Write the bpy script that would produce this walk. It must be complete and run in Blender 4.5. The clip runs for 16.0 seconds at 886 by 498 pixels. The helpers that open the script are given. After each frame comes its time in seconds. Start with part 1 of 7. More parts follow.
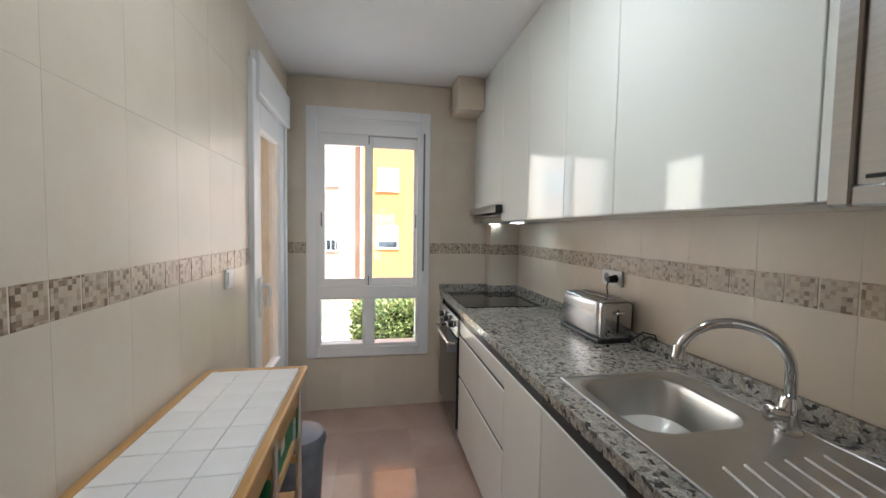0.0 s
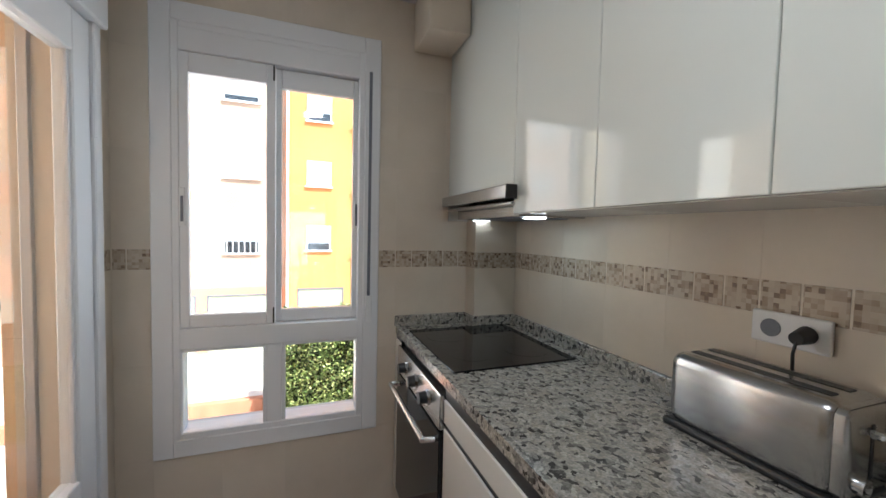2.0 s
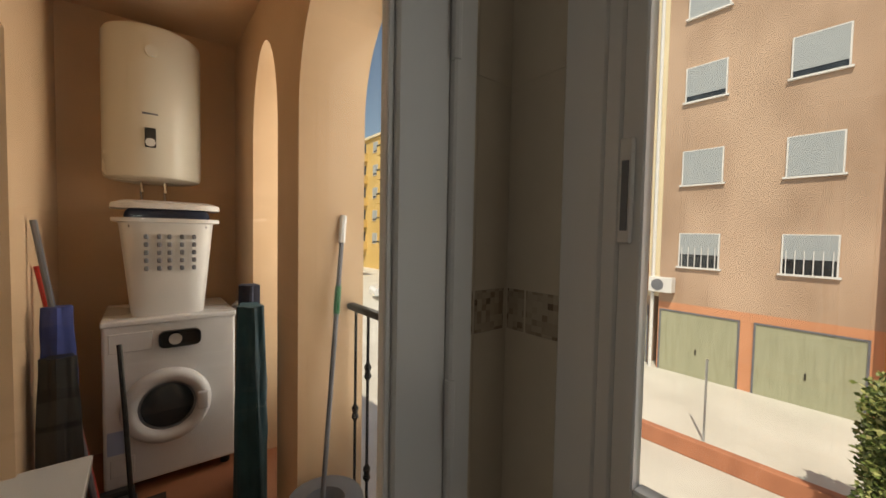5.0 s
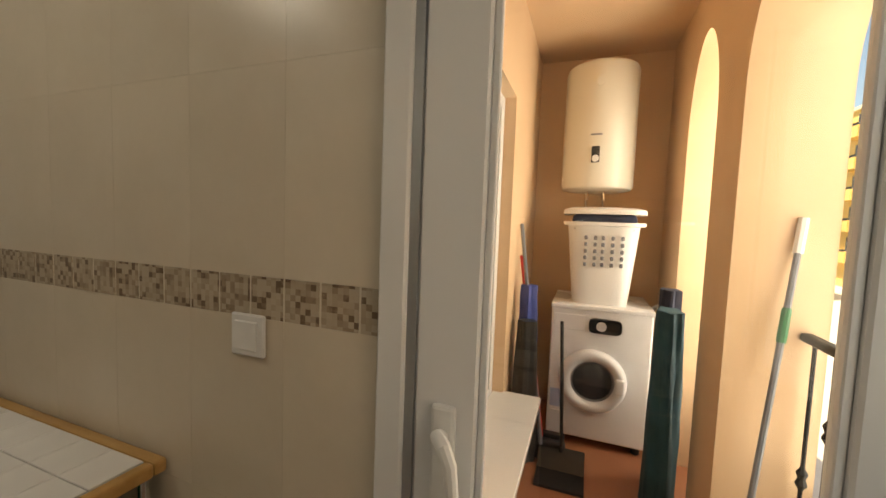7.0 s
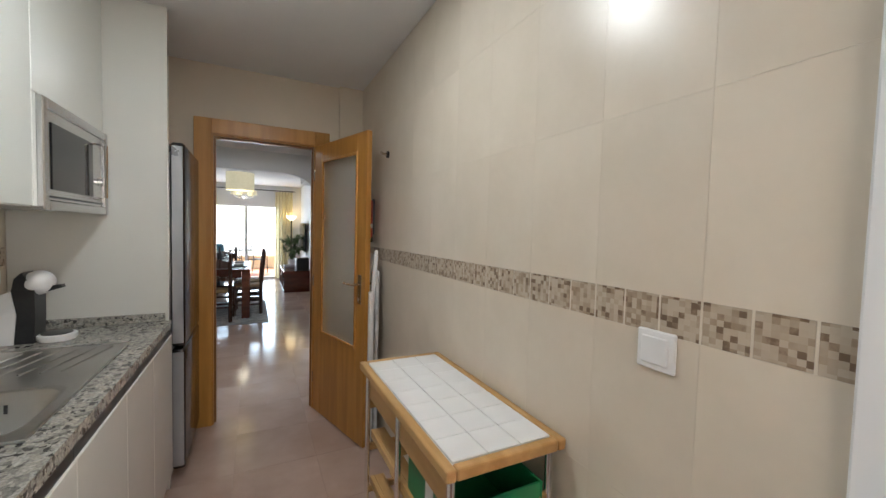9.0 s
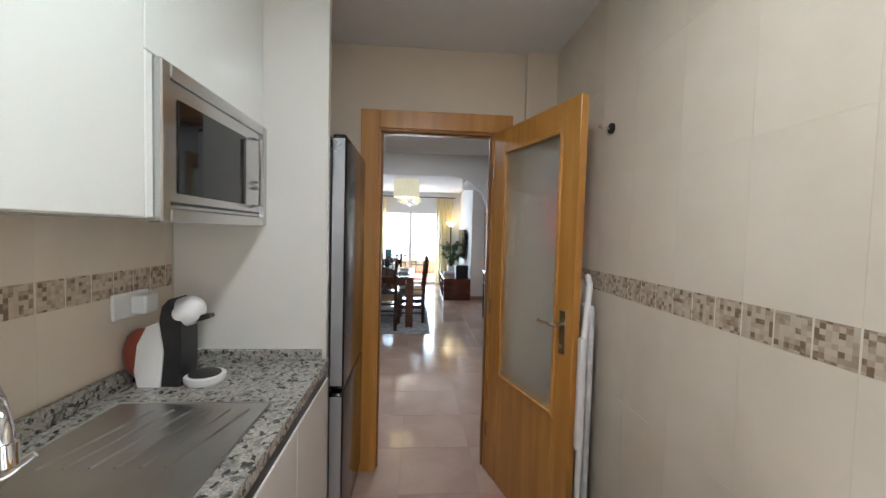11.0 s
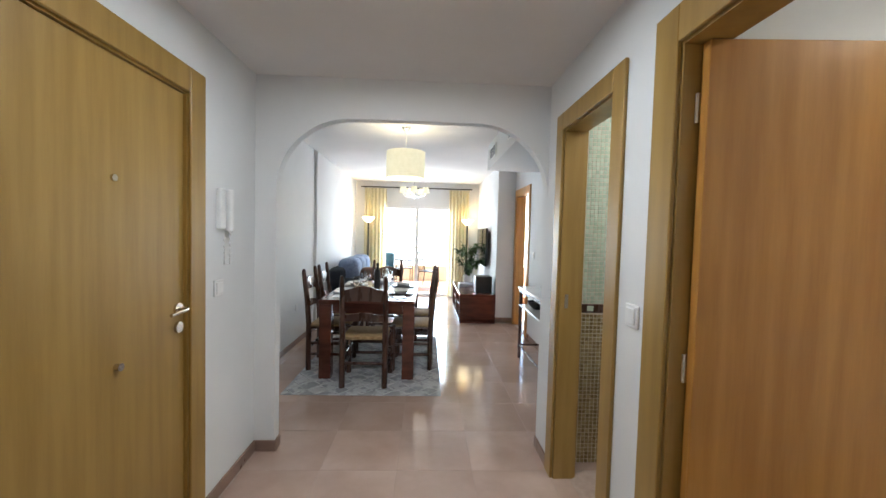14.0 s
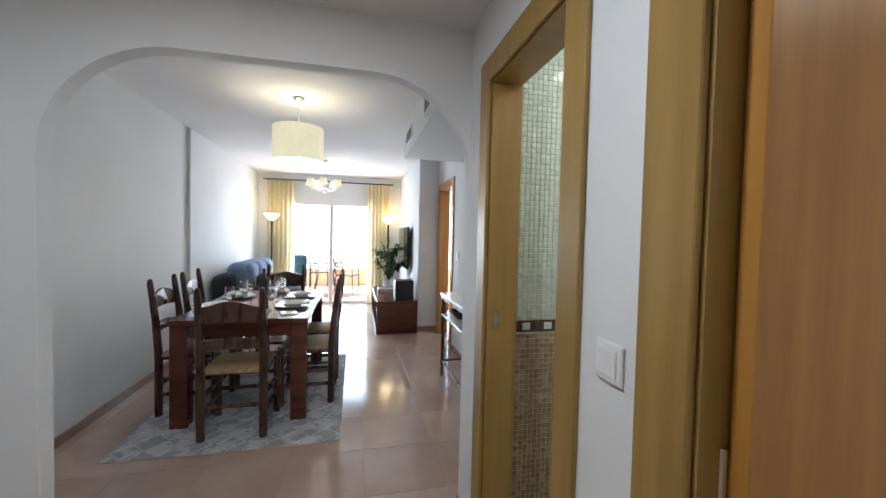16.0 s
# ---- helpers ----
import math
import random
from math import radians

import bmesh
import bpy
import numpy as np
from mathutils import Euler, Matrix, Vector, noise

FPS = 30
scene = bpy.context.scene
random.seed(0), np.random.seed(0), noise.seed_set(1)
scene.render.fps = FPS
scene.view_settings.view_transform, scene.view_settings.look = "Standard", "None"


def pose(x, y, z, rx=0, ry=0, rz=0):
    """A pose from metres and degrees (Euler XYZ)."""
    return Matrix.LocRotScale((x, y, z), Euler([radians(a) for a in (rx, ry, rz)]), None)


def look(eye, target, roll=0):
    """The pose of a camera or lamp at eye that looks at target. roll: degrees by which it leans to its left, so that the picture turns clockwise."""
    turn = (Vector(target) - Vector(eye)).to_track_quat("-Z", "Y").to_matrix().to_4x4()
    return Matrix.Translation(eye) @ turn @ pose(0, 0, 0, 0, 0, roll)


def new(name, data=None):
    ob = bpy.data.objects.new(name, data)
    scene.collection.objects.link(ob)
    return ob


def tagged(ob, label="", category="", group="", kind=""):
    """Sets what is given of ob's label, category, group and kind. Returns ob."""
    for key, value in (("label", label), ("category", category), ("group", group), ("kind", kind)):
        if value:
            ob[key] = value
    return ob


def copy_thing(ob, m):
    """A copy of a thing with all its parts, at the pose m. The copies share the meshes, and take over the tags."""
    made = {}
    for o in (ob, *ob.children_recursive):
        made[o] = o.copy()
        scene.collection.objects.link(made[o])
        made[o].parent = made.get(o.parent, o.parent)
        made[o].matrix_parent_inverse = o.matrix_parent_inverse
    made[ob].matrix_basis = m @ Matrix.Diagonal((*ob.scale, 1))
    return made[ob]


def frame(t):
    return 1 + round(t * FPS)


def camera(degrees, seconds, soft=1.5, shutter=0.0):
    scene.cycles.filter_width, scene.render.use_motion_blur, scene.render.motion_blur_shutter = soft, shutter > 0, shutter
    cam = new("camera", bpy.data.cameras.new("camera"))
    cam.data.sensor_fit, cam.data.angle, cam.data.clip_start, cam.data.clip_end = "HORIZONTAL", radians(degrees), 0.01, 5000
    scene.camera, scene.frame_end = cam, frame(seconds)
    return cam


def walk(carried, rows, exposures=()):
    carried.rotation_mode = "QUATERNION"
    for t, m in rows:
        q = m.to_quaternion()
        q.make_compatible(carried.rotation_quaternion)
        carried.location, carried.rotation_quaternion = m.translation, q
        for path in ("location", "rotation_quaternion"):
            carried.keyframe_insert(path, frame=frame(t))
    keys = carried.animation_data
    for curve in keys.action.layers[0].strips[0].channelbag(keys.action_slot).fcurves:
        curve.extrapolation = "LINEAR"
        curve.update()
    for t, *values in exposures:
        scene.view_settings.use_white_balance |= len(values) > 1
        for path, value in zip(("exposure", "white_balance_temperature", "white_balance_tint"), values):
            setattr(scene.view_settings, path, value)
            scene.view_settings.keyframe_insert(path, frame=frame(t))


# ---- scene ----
cam = camera(98.7, 16.0)
PATH = [
    (0, (0.299, 0.08, 1.398), (0.664, 2.044, 1.295), 0.9),
    (0.5, (0.29, 0.344, 1.39), (0.791, 2.278, 1.292), 1.1),
    (1, (0.275, 0.624, 1.381), (0.911, 2.518, 1.288), 1.3),
    (1.5, (0.303, 0.912, 1.391), (0.977, 2.792, 1.292), 1.3),
    (2, (0.393, 1.193, 1.386), (1.083, 3.068, 1.296), 1.3),
    (2.5, (0.454, 1.483, 1.388), (1.137, 3.36, 1.298), 1.2),
    (3, (0.458, 1.749, 1.387), (0.991, 3.675, 1.292), 1.1),
    (3.5, (0.45, 1.999, 1.376), (0.614, 3.99, 1.292), 1.8),
    (4, (0.389, 2.219, 1.382), (-0.06, 4.167, 1.298), 1.8),
    (4.5, (0.288, 2.371, 1.39), (-0.737, 4.086, 1.302), 1.6),
    (5, (0.206, 2.467, 1.395), (-1.36, 3.709, 1.315), 1.1),
    (5.2, (0.181, 2.503, 1.4), (-1.555, 3.491, 1.304), 1.6),
    (7.3, (0.286, 2.471, 1.404), (-1.496, 1.571, 1.294), 1.8),
    (7.5, (0.315, 2.463, 1.397), (-1.395, 1.43, 1.304), 1.6),
    (8, (0.357, 2.428, 1.396), (-1.124, 1.087, 1.306), 1.6),
    (8.5, (0.406, 2.401, 1.399), (-0.795, 0.805, 1.313), 1.7),
    (9, (0.45, 2.375, 1.409), (-0.44, 0.587, 1.317), 1.5),
    (9.5, (0.491, 2.32, 1.412), (-0.093, 0.409, 1.319), 1.5),
    (10, (0.531, 2.154, 1.442), (0.218, 0.181, 1.346), 1.5),
    (12.5, (0.404, 0.438, 1.43), (0.311, -1.558, 1.347), 1.6),
    (13, (0.414, 0.097, 1.409), (0.327, -1.9, 1.328), 1.7),
    (13.5, (0.41, -0.227, 1.4), (0.324, -2.223, 1.32), 1.6),
    (14, (0.401, -0.513, 1.408), (0.317, -2.51, 1.327), 1.5),
    (14.5, (0.415, -0.753, 1.4), (0.331, -2.75, 1.324), 1.5),
    (15, (0.368, -0.94, 1.388), (0.268, -2.937, 1.314), 1.4),
    (15.5, (0.26, -1.078, 1.388), (0.054, -3.066, 1.316), 1.1),
    (16, (0.167, -1.176, 1.379), (-0.282, -3.124, 1.313), 1.3),
]
EXPOSURES = [(0.0, 1.90, 6130, 8), (1.5, 1.80, 6100, 9), (2.3, 1.62, 6100, 9), (3.0, 1.45, 6700, 10), (3.6, 0.95, 7700, 11), (4.2, -0.35, 7900, 10), (5.2, -0.35, 8200, 10), (7.3, 1.1, 9300, 10), (8.0, 1.5, 8800, 9), (8.6, 1.9, 7200, 8), (9.1, 2.2, 6300, 8), (10.2, 2.3, 6100, 8), (12.3, 2.95, 6350, 8), (13.6, 3.05, 6450, 7), (14.6, 2.75, 6200, 7), (16.0, 2.7, 6200, 8)]
walk(cam, [(t, look(eye, target, roll)) for t, eye, target, roll in PATH], EXPOSURES)

# ---- world, sun, large lights ----
world = bpy.data.worlds.new("world")
scene.world = world
world.use_nodes = True
SUN_DIR = Vector((0.28, -0.50, 0.82)).normalized()
sky = world.node_tree.nodes.new("ShaderNodeTexSky")
sky.sky_type = "NISHITA"
sky.sun_disc = False
sky.sun_elevation = math.asin(SUN_DIR.z)
sky.sun_rotation = math.atan2(SUN_DIR.x, SUN_DIR.y)
world.node_tree.links.new(sky.outputs[0], world.node_tree.nodes["Background"].inputs[0])
world.node_tree.nodes["Background"].inputs[1].default_value = 0.15


def lamp(name, kind, m, energy, color=(1, 1, 1), size=0.1, size_y=None, angle=0.0):
    data = bpy.data.lights.new(name, kind)
    data.energy, data.color = energy, color
    if kind == "AREA":
        data.size = size
        if size_y:
            data.shape, data.size_y = "RECTANGLE", size_y
    elif kind == "SUN":
        data.angle = angle
    else:
        data.shadow_soft_size = size
    ob = new(name, data)
    ob.matrix_world = m
    return ob


lamp("sun", "SUN", look(SUN_DIR * 40, (0, 0, 0)), 5.0, (1.0, 0.95, 0.88), angle=radians(0.5))
lamp("kitchen_downlight", "AREA", pose(0.48, 1.12, 2.47), 2.5, (0.93, 0.97, 1.0), 0.16, 0.16)
lamp("hall_downlight", "AREA", pose(0.56, -1.86, 2.32), 2.0, (0.90, 0.95, 1.0), 0.16, 0.16)
lamp("hood_light", "AREA", pose(1.25, 2.46, 1.438), 0.09, (0.62, 0.88, 1.0), 0.05, 0.05)
lamp("pendant_bulb", "POINT", pose(0.65, -4.62, 2.16), 0.85, (1.0, 0.88, 0.68), 0.05)
lamp("chandelier_bulb", "POINT", pose(0.65, -7.40, 2.06), 0.8, (1.0, 0.88, 0.68), 0.08)
lamp("floor_lamp_bulb", "POINT", pose(1.64, -8.55, 1.78), 0.45, (1.0, 0.66, 0.30), 0.10)
lamp("floor_lamp_bulb", "POINT", pose(-0.46, -8.75, 1.78), 0.45, (1.0, 0.66, 0.30), 0.10)

# daylight in the openings: kitchen window, loggia arches, terrace door
lamp("window_daylight", "AREA", pose(0.276, 3.06, 1.50, -90), 1.2, (0.90, 0.95, 1.0), 0.70, 1.05)
lamp("arch_daylight", "AREA", pose(-1.06, 3.33, 1.38, -90), 8, (0.94, 0.96, 1.0), 0.80, 1.8)
lamp("arch_daylight", "AREA", pose(-2.07, 3.33, 1.38, -90), 11, (0.94, 0.96, 1.0), 0.50, 1.8)
lamp("terrace_daylight", "AREA", pose(0.63, -8.985, 1.02, 90), 12, (0.72, 0.86, 1.0), 1.45, 1.85)
# unseen lamp added to brighten the bathroom
lamp("bathroom_fill_lamp", "AREA", pose(-1.1, -2.35, 2.37), 1.0, (1.0, 0.97, 0.90), 0.16, 0.16)
# another unseen lamp, added to warm the bedroom door and jamb
lamp("bedroom_fill_lamp", "AREA", pose(-1.5, -1.0, 2.47), 0.8, (1.0, 0.90, 0.70), 0.16, 0.16)

# ---- materials ----
MATS = {}


def nodes_of(name):
    m = bpy.data.materials.new(name)
    m.use_nodes = True
    nt = m.node_tree
    return m, nt, nt.nodes["Principled BSDF"], nt.links


def setp(b, **kw):
    names = {"base": "Base Color", "rough": "Roughness", "metal": "Metallic", "coat": "Coat Weight", "ior": "IOR", "trans": "Transmission Weight", "emit": "Emission Color", "power": "Emission Strength", "spec": "Specular IOR Level", "alpha": "Alpha", "sub": "Subsurface Weight", "sheen": "Sheen Weight", "coatr": "Coat Roughness"}
    for k, v in kw.items():
        b.inputs[names[k]].default_value = (*v, 1) if isinstance(v, tuple) else v


def surface(name, c1, c2, rough=0.5, scale=6.0, detail=5.0, stretch=(1, 1, 1), bump=0.0, bump_scale=None, metal=0.0, rvar=0.08, spread=(0.35, 0.65), piece=0.0, fine=0.0, coat=0.0, bump_dist=0.002, emit=0.0):
    """Two colours mixed by noise, with finer grain, relief and uneven gloss."""
    m, nt, b, ln = nodes_of(name)
    co = nt.nodes.new("ShaderNodeTexCoord")
    mp = nt.nodes.new("ShaderNodeMapping")
    mp.inputs["Scale"].default_value = stretch
    ln.new(co.outputs["Object"], mp.inputs["Vector"])
    n = nt.nodes.new("ShaderNodeTexNoise")
    n.inputs["Scale"].default_value, n.inputs["Detail"].default_value = scale, detail
    vec = mp.outputs["Vector"]
    if piece:
        oi = nt.nodes.new("ShaderNodeObjectInfo")
        ad = nt.nodes.new("ShaderNodeVectorMath")
        ad.operation = "MULTIPLY_ADD"
        ad.inputs[1].default_value = (37, 19, 23)
        ln.new(oi.outputs["Random"], ad.inputs[0])
        ln.new(vec, ad.inputs[2])
        vec = ad.outputs[0]
    ln.new(vec, n.inputs["Vector"])
    r = nt.nodes.new("ShaderNodeValToRGB")
    r.color_ramp.elements[0].position, r.color_ramp.elements[1].position = spread
    r.color_ramp.elements[0].color, r.color_ramp.elements[1].color = (*c1, 1), (*c2, 1)
    ln.new(n.outputs["Fac"], r.inputs["Fac"])
    colour = r.outputs["Color"]
    if fine:
        f = nt.nodes.new("ShaderNodeTexNoise")
        f.inputs["Scale"].default_value, f.inputs["Detail"].default_value = scale * 9, 3
        ln.new(vec, f.inputs["Vector"])
        mr = nt.nodes.new("ShaderNodeMapRange")
        mr.inputs["To Min"].default_value, mr.inputs["To Max"].default_value = 1 - fine, 1 + fine
        ln.new(f.outputs["Fac"], mr.inputs["Value"])
        hv = nt.nodes.new("ShaderNodeHueSaturation")
        ln.new(mr.outputs["Result"], hv.inputs["Value"])
        ln.new(colour, hv.inputs["Color"])
        colour = hv.outputs["Color"]
    if piece:
        hp = nt.nodes.new("ShaderNodeHueSaturation")
        mp2 = nt.nodes.new("ShaderNodeMapRange")
        mp2.inputs["To Min"].default_value, mp2.inputs["To Max"].default_value = 1 - piece, 1 + piece
        ln.new(oi.outputs["Random"], mp2.inputs["Value"])
        ln.new(mp2.outputs["Result"], hp.inputs["Value"])
        ln.new(colour, hp.inputs["Color"])
        colour = hp.outputs["Color"]
    ln.new(colour, b.inputs["Base Color"])
    rr = nt.nodes.new("ShaderNodeMapRange")
    rr.inputs["To Min"].default_value, rr.inputs["To Max"].default_value = max(0.02, rough - rvar), min(1, rough + rvar)
    ln.new(n.outputs["Fac"], rr.inputs["Value"])
    ln.new(rr.outputs["Result"], b.inputs["Roughness"])
    setp(b, metal=metal, coat=coat)
    if emit:
        ln.new(colour, b.inputs["Emission Color"])
        b.inputs["Emission Strength"].default_value = emit
    if bump:
        bn = nt.nodes.new("ShaderNodeTexNoise")
        bn.inputs["Scale"].default_value, bn.inputs["Detail"].default_value = bump_scale or scale * 4, 4
        ln.new(vec, bn.inputs["Vector"])
        bp = nt.nodes.new("ShaderNodeBump")
        bp.inputs["Strength"].default_value, bp.inputs["Distance"].default_value = bump, bump_dist
        ln.new(bn.outputs["Fac"], bp.inputs["Height"])
        ln.new(bp.outputs["Normal"], b.inputs["Normal"])
    return m


def glass_mat(name, rough=0.0, tint=(1, 1, 1)):
    m, nt, b, ln = nodes_of(name)
    setp(b, base=tint, rough=rough, trans=1.0, ior=1.45)
    return m


def pane_mat(name):
    """Thin clear pane: mostly straight through, with a glossy share by the angle."""
    m, nt, b, ln = nodes_of(name)
    out = nt.nodes["Material Output"]
    tr = nt.nodes.new("ShaderNodeBsdfTransparent")
    tr.inputs[0].default_value = (0.96, 0.98, 0.97, 1)
    gl = nt.nodes.new("ShaderNodeBsdfGlossy")
    gl.inputs["Roughness"].default_value = 0.02
    lw = nt.nodes.new("ShaderNodeLayerWeight")
    pw = nt.nodes.new("ShaderNodeMath")
    pw.operation = "POWER"
    pw.inputs[1].default_value = 5.0
    sc = nt.nodes.new("ShaderNodeMath")
    sc.operation = "MULTIPLY_ADD"
    sc.inputs[1].default_value, sc.inputs[2].default_value = 0.95, 0.04
    ln.new(lw.outputs["Facing"], pw.inputs[0])
    ln.new(pw.outputs[0], sc.inputs[0])
    mx = nt.nodes.new("ShaderNodeMixShader")
    ln.new(sc.outputs[0], mx.inputs[0])
    ln.new(tr.outputs[0], mx.inputs[1])
    ln.new(gl.outputs[0], mx.inputs[2])
    ln.new(mx.outputs[0], out.inputs[0])
    return m


def cloth_mat(name, colour, through_share):
    """Thin woven cloth: matt, with a share of light passing through."""
    m, nt, b, ln = nodes_of(name)
    co = nt.nodes.new("ShaderNodeTexCoord")
    n = nt.nodes.new("ShaderNodeTexNoise")
    n.inputs["Scale"].default_value = 60
    ln.new(co.outputs["Object"], n.inputs["Vector"])
    r = nt.nodes.new("ShaderNodeValToRGB")
    r.color_ramp.elements[0].color = (*[v * 0.93 for v in colour], 1)
    r.color_ramp.elements[1].color = (*colour, 1)
    ln.new(n.outputs["Fac"], r.inputs["Fac"])
    ln.new(r.outputs["Color"], b.inputs["Base Color"])
    setp(b, rough=0.9)
    tl = nt.nodes.new("ShaderNodeBsdfTranslucent")
    ln.new(r.outputs["Color"], tl.inputs["Color"])
    mx = nt.nodes.new("ShaderNodeMixShader")
    mx.inputs[0].default_value = through_share
    ln.new(b.outputs[0], mx.inputs[1])
    ln.new(tl.outputs[0], mx.inputs[2])
    ln.new(mx.outputs[0], nt.nodes["Material Output"].inputs[0])
    return m


def granite_mat():
    """Pale grey-tan granite of uneven flakes, some of them dark, with fine grain."""
    m, nt, b, ln = nodes_of("granite")
    co = nt.nodes.new("ShaderNodeTexCoord")
    warp = nt.nodes.new("ShaderNodeTexNoise")
    warp.inputs["Scale"].default_value, warp.inputs["Detail"].default_value = 38, 3
    ln.new(co.outputs["Object"], warp.inputs["Vector"])
    ad = nt.nodes.new("ShaderNodeVectorMath")
    ad.operation = "MULTIPLY_ADD"
    ad.inputs[1].default_value = (0.035, 0.035, 0.035)
    ln.new(warp.outputs["Color"], ad.inputs[0])
    ln.new(co.outputs["Object"], ad.inputs[2])
    mp = nt.nodes.new("ShaderNodeMapping")
    mp.inputs["Scale"].default_value = (1.1, 0.9, 1)
    mp.inputs["Rotation"].default_value = (0, 0, 0.5)
    ln.new(ad.outputs[0], mp.inputs["Vector"])
    vo = nt.nodes.new("ShaderNodeTexVoronoi")
    vo.inputs["Scale"].default_value = 84
    ln.new(mp.outputs[0], vo.inputs["Vector"])
    sp = nt.nodes.new("ShaderNodeSeparateColor")
    ln.new(vo.outputs["Color"], sp.inputs[0])
    r = nt.nodes.new("ShaderNodeValToRGB")
    e = r.color_ramp.elements
    e[0].position, e[0].color = 0.05, (0.06, 0.056, 0.052, 1)
    e[1].position, e[1].color = 1.0, (0.44, 0.415, 0.37, 1)
    for p, c in ((0.15, (0.17, 0.16, 0.147)), (0.34, (0.28, 0.267, 0.24)), (0.58, (0.38, 0.365, 0.33)), (0.78, (0.33, 0.305, 0.26))):
        x = e.new(p)
        x.color = (*c, 1)
    ln.new(sp.outputs[0], r.inputs[0])
    n2 = nt.nodes.new("ShaderNodeTexNoise")
    n2.inputs["Scale"].default_value, n2.inputs["Detail"].default_value = 170, 4
    ln.new(co.outputs["Object"], n2.inputs["Vector"])
    mr = nt.nodes.new("ShaderNodeMapRange")
    mr.inputs["From Min"].default_value, mr.inputs["From Max"].default_value = 0.3, 0.7
    mr.inputs["To Min"].default_value, mr.inputs["To Max"].default_value = 0.68, 1.28
    ln.new(n2.outputs["Fac"], mr.inputs["Value"])
    hv = nt.nodes.new("ShaderNodeHueSaturation")
    ln.new(mr.outputs[0], hv.inputs["Value"])
    ln.new(r.outputs[0], hv.inputs["Color"])
    ln.new(hv.outputs[0], b.inputs["Base Color"])
    setp(b, rough=0.14)
    return m


def cells_mat(name, size, stops, rough, piece=True):
    """Square chips of a few tones, on the world grid."""
    m, nt, b, ln = nodes_of(name)
    g = nt.nodes.new("ShaderNodeNewGeometry")
    dv = nt.nodes.new("ShaderNodeVectorMath")
    dv.operation = "MULTIPLY_ADD"
    dv.inputs[1].default_value = (1 / size, 1 / size, 1 / size)
    dv.inputs[2].default_value = (0.37, 0.41, 0.29)
    ln.new(g.outputs["Position"], dv.inputs[0])
    fl = nt.nodes.new("ShaderNodeVectorMath")
    fl.operation = "FLOOR"
    ln.new(dv.outputs[0], fl.inputs[0])
    wn = nt.nodes.new("ShaderNodeTexWhiteNoise")
    ln.new(fl.outputs[0], wn.inputs["Vector"])
    n = nt.nodes.new("ShaderNodeTexNoise")
    n.inputs["Scale"].default_value = 70
    ln.new(g.outputs["Position"], n.inputs["Vector"])
    mx = nt.nodes.new("ShaderNodeMath")
    mx.operation = "MULTIPLY_ADD"
    mx.inputs[1].default_value = 0.35
    ln.new(n.outputs["Fac"], mx.inputs[0])
    ln.new(wn.outputs["Value"], mx.inputs[2])
    r = nt.nodes.new("ShaderNodeValToRGB")
    e = r.color_ramp.elements
    e[0].position, e[0].color = stops[0][0], (*stops[0][1], 1)
    e[1].position, e[1].color = stops[1][0], (*stops[1][1], 1)
    for p, c in stops[2:]:
        x = e.new(p)
        x.color = (*c, 1)
    ln.new(mx.outputs[0], r.inputs[0])
    ln.new(r.outputs[0], b.inputs["Base Color"])
    setp(b, rough=rough)
    return m


def island_mat(name, stops, rough):
    """Each loose chip of one mesh takes a tone of its own."""
    m, nt, b, ln = nodes_of(name)
    g = nt.nodes.new("ShaderNodeNewGeometry")
    r = nt.nodes.new("ShaderNodeValToRGB")
    e = r.color_ramp.elements
    e[0].position, e[0].color = stops[0][0], (*stops[0][1], 1)
    e[1].position, e[1].color = stops[1][0], (*stops[1][1], 1)
    for p, c in stops[2:]:
        x = e.new(p)
        x.color = (*c, 1)
    ln.new(g.outputs["Random Per Island"], r.inputs[0])
    ln.new(r.outputs[0], b.inputs["Base Color"])
    setp(b, rough=rough)
    return m


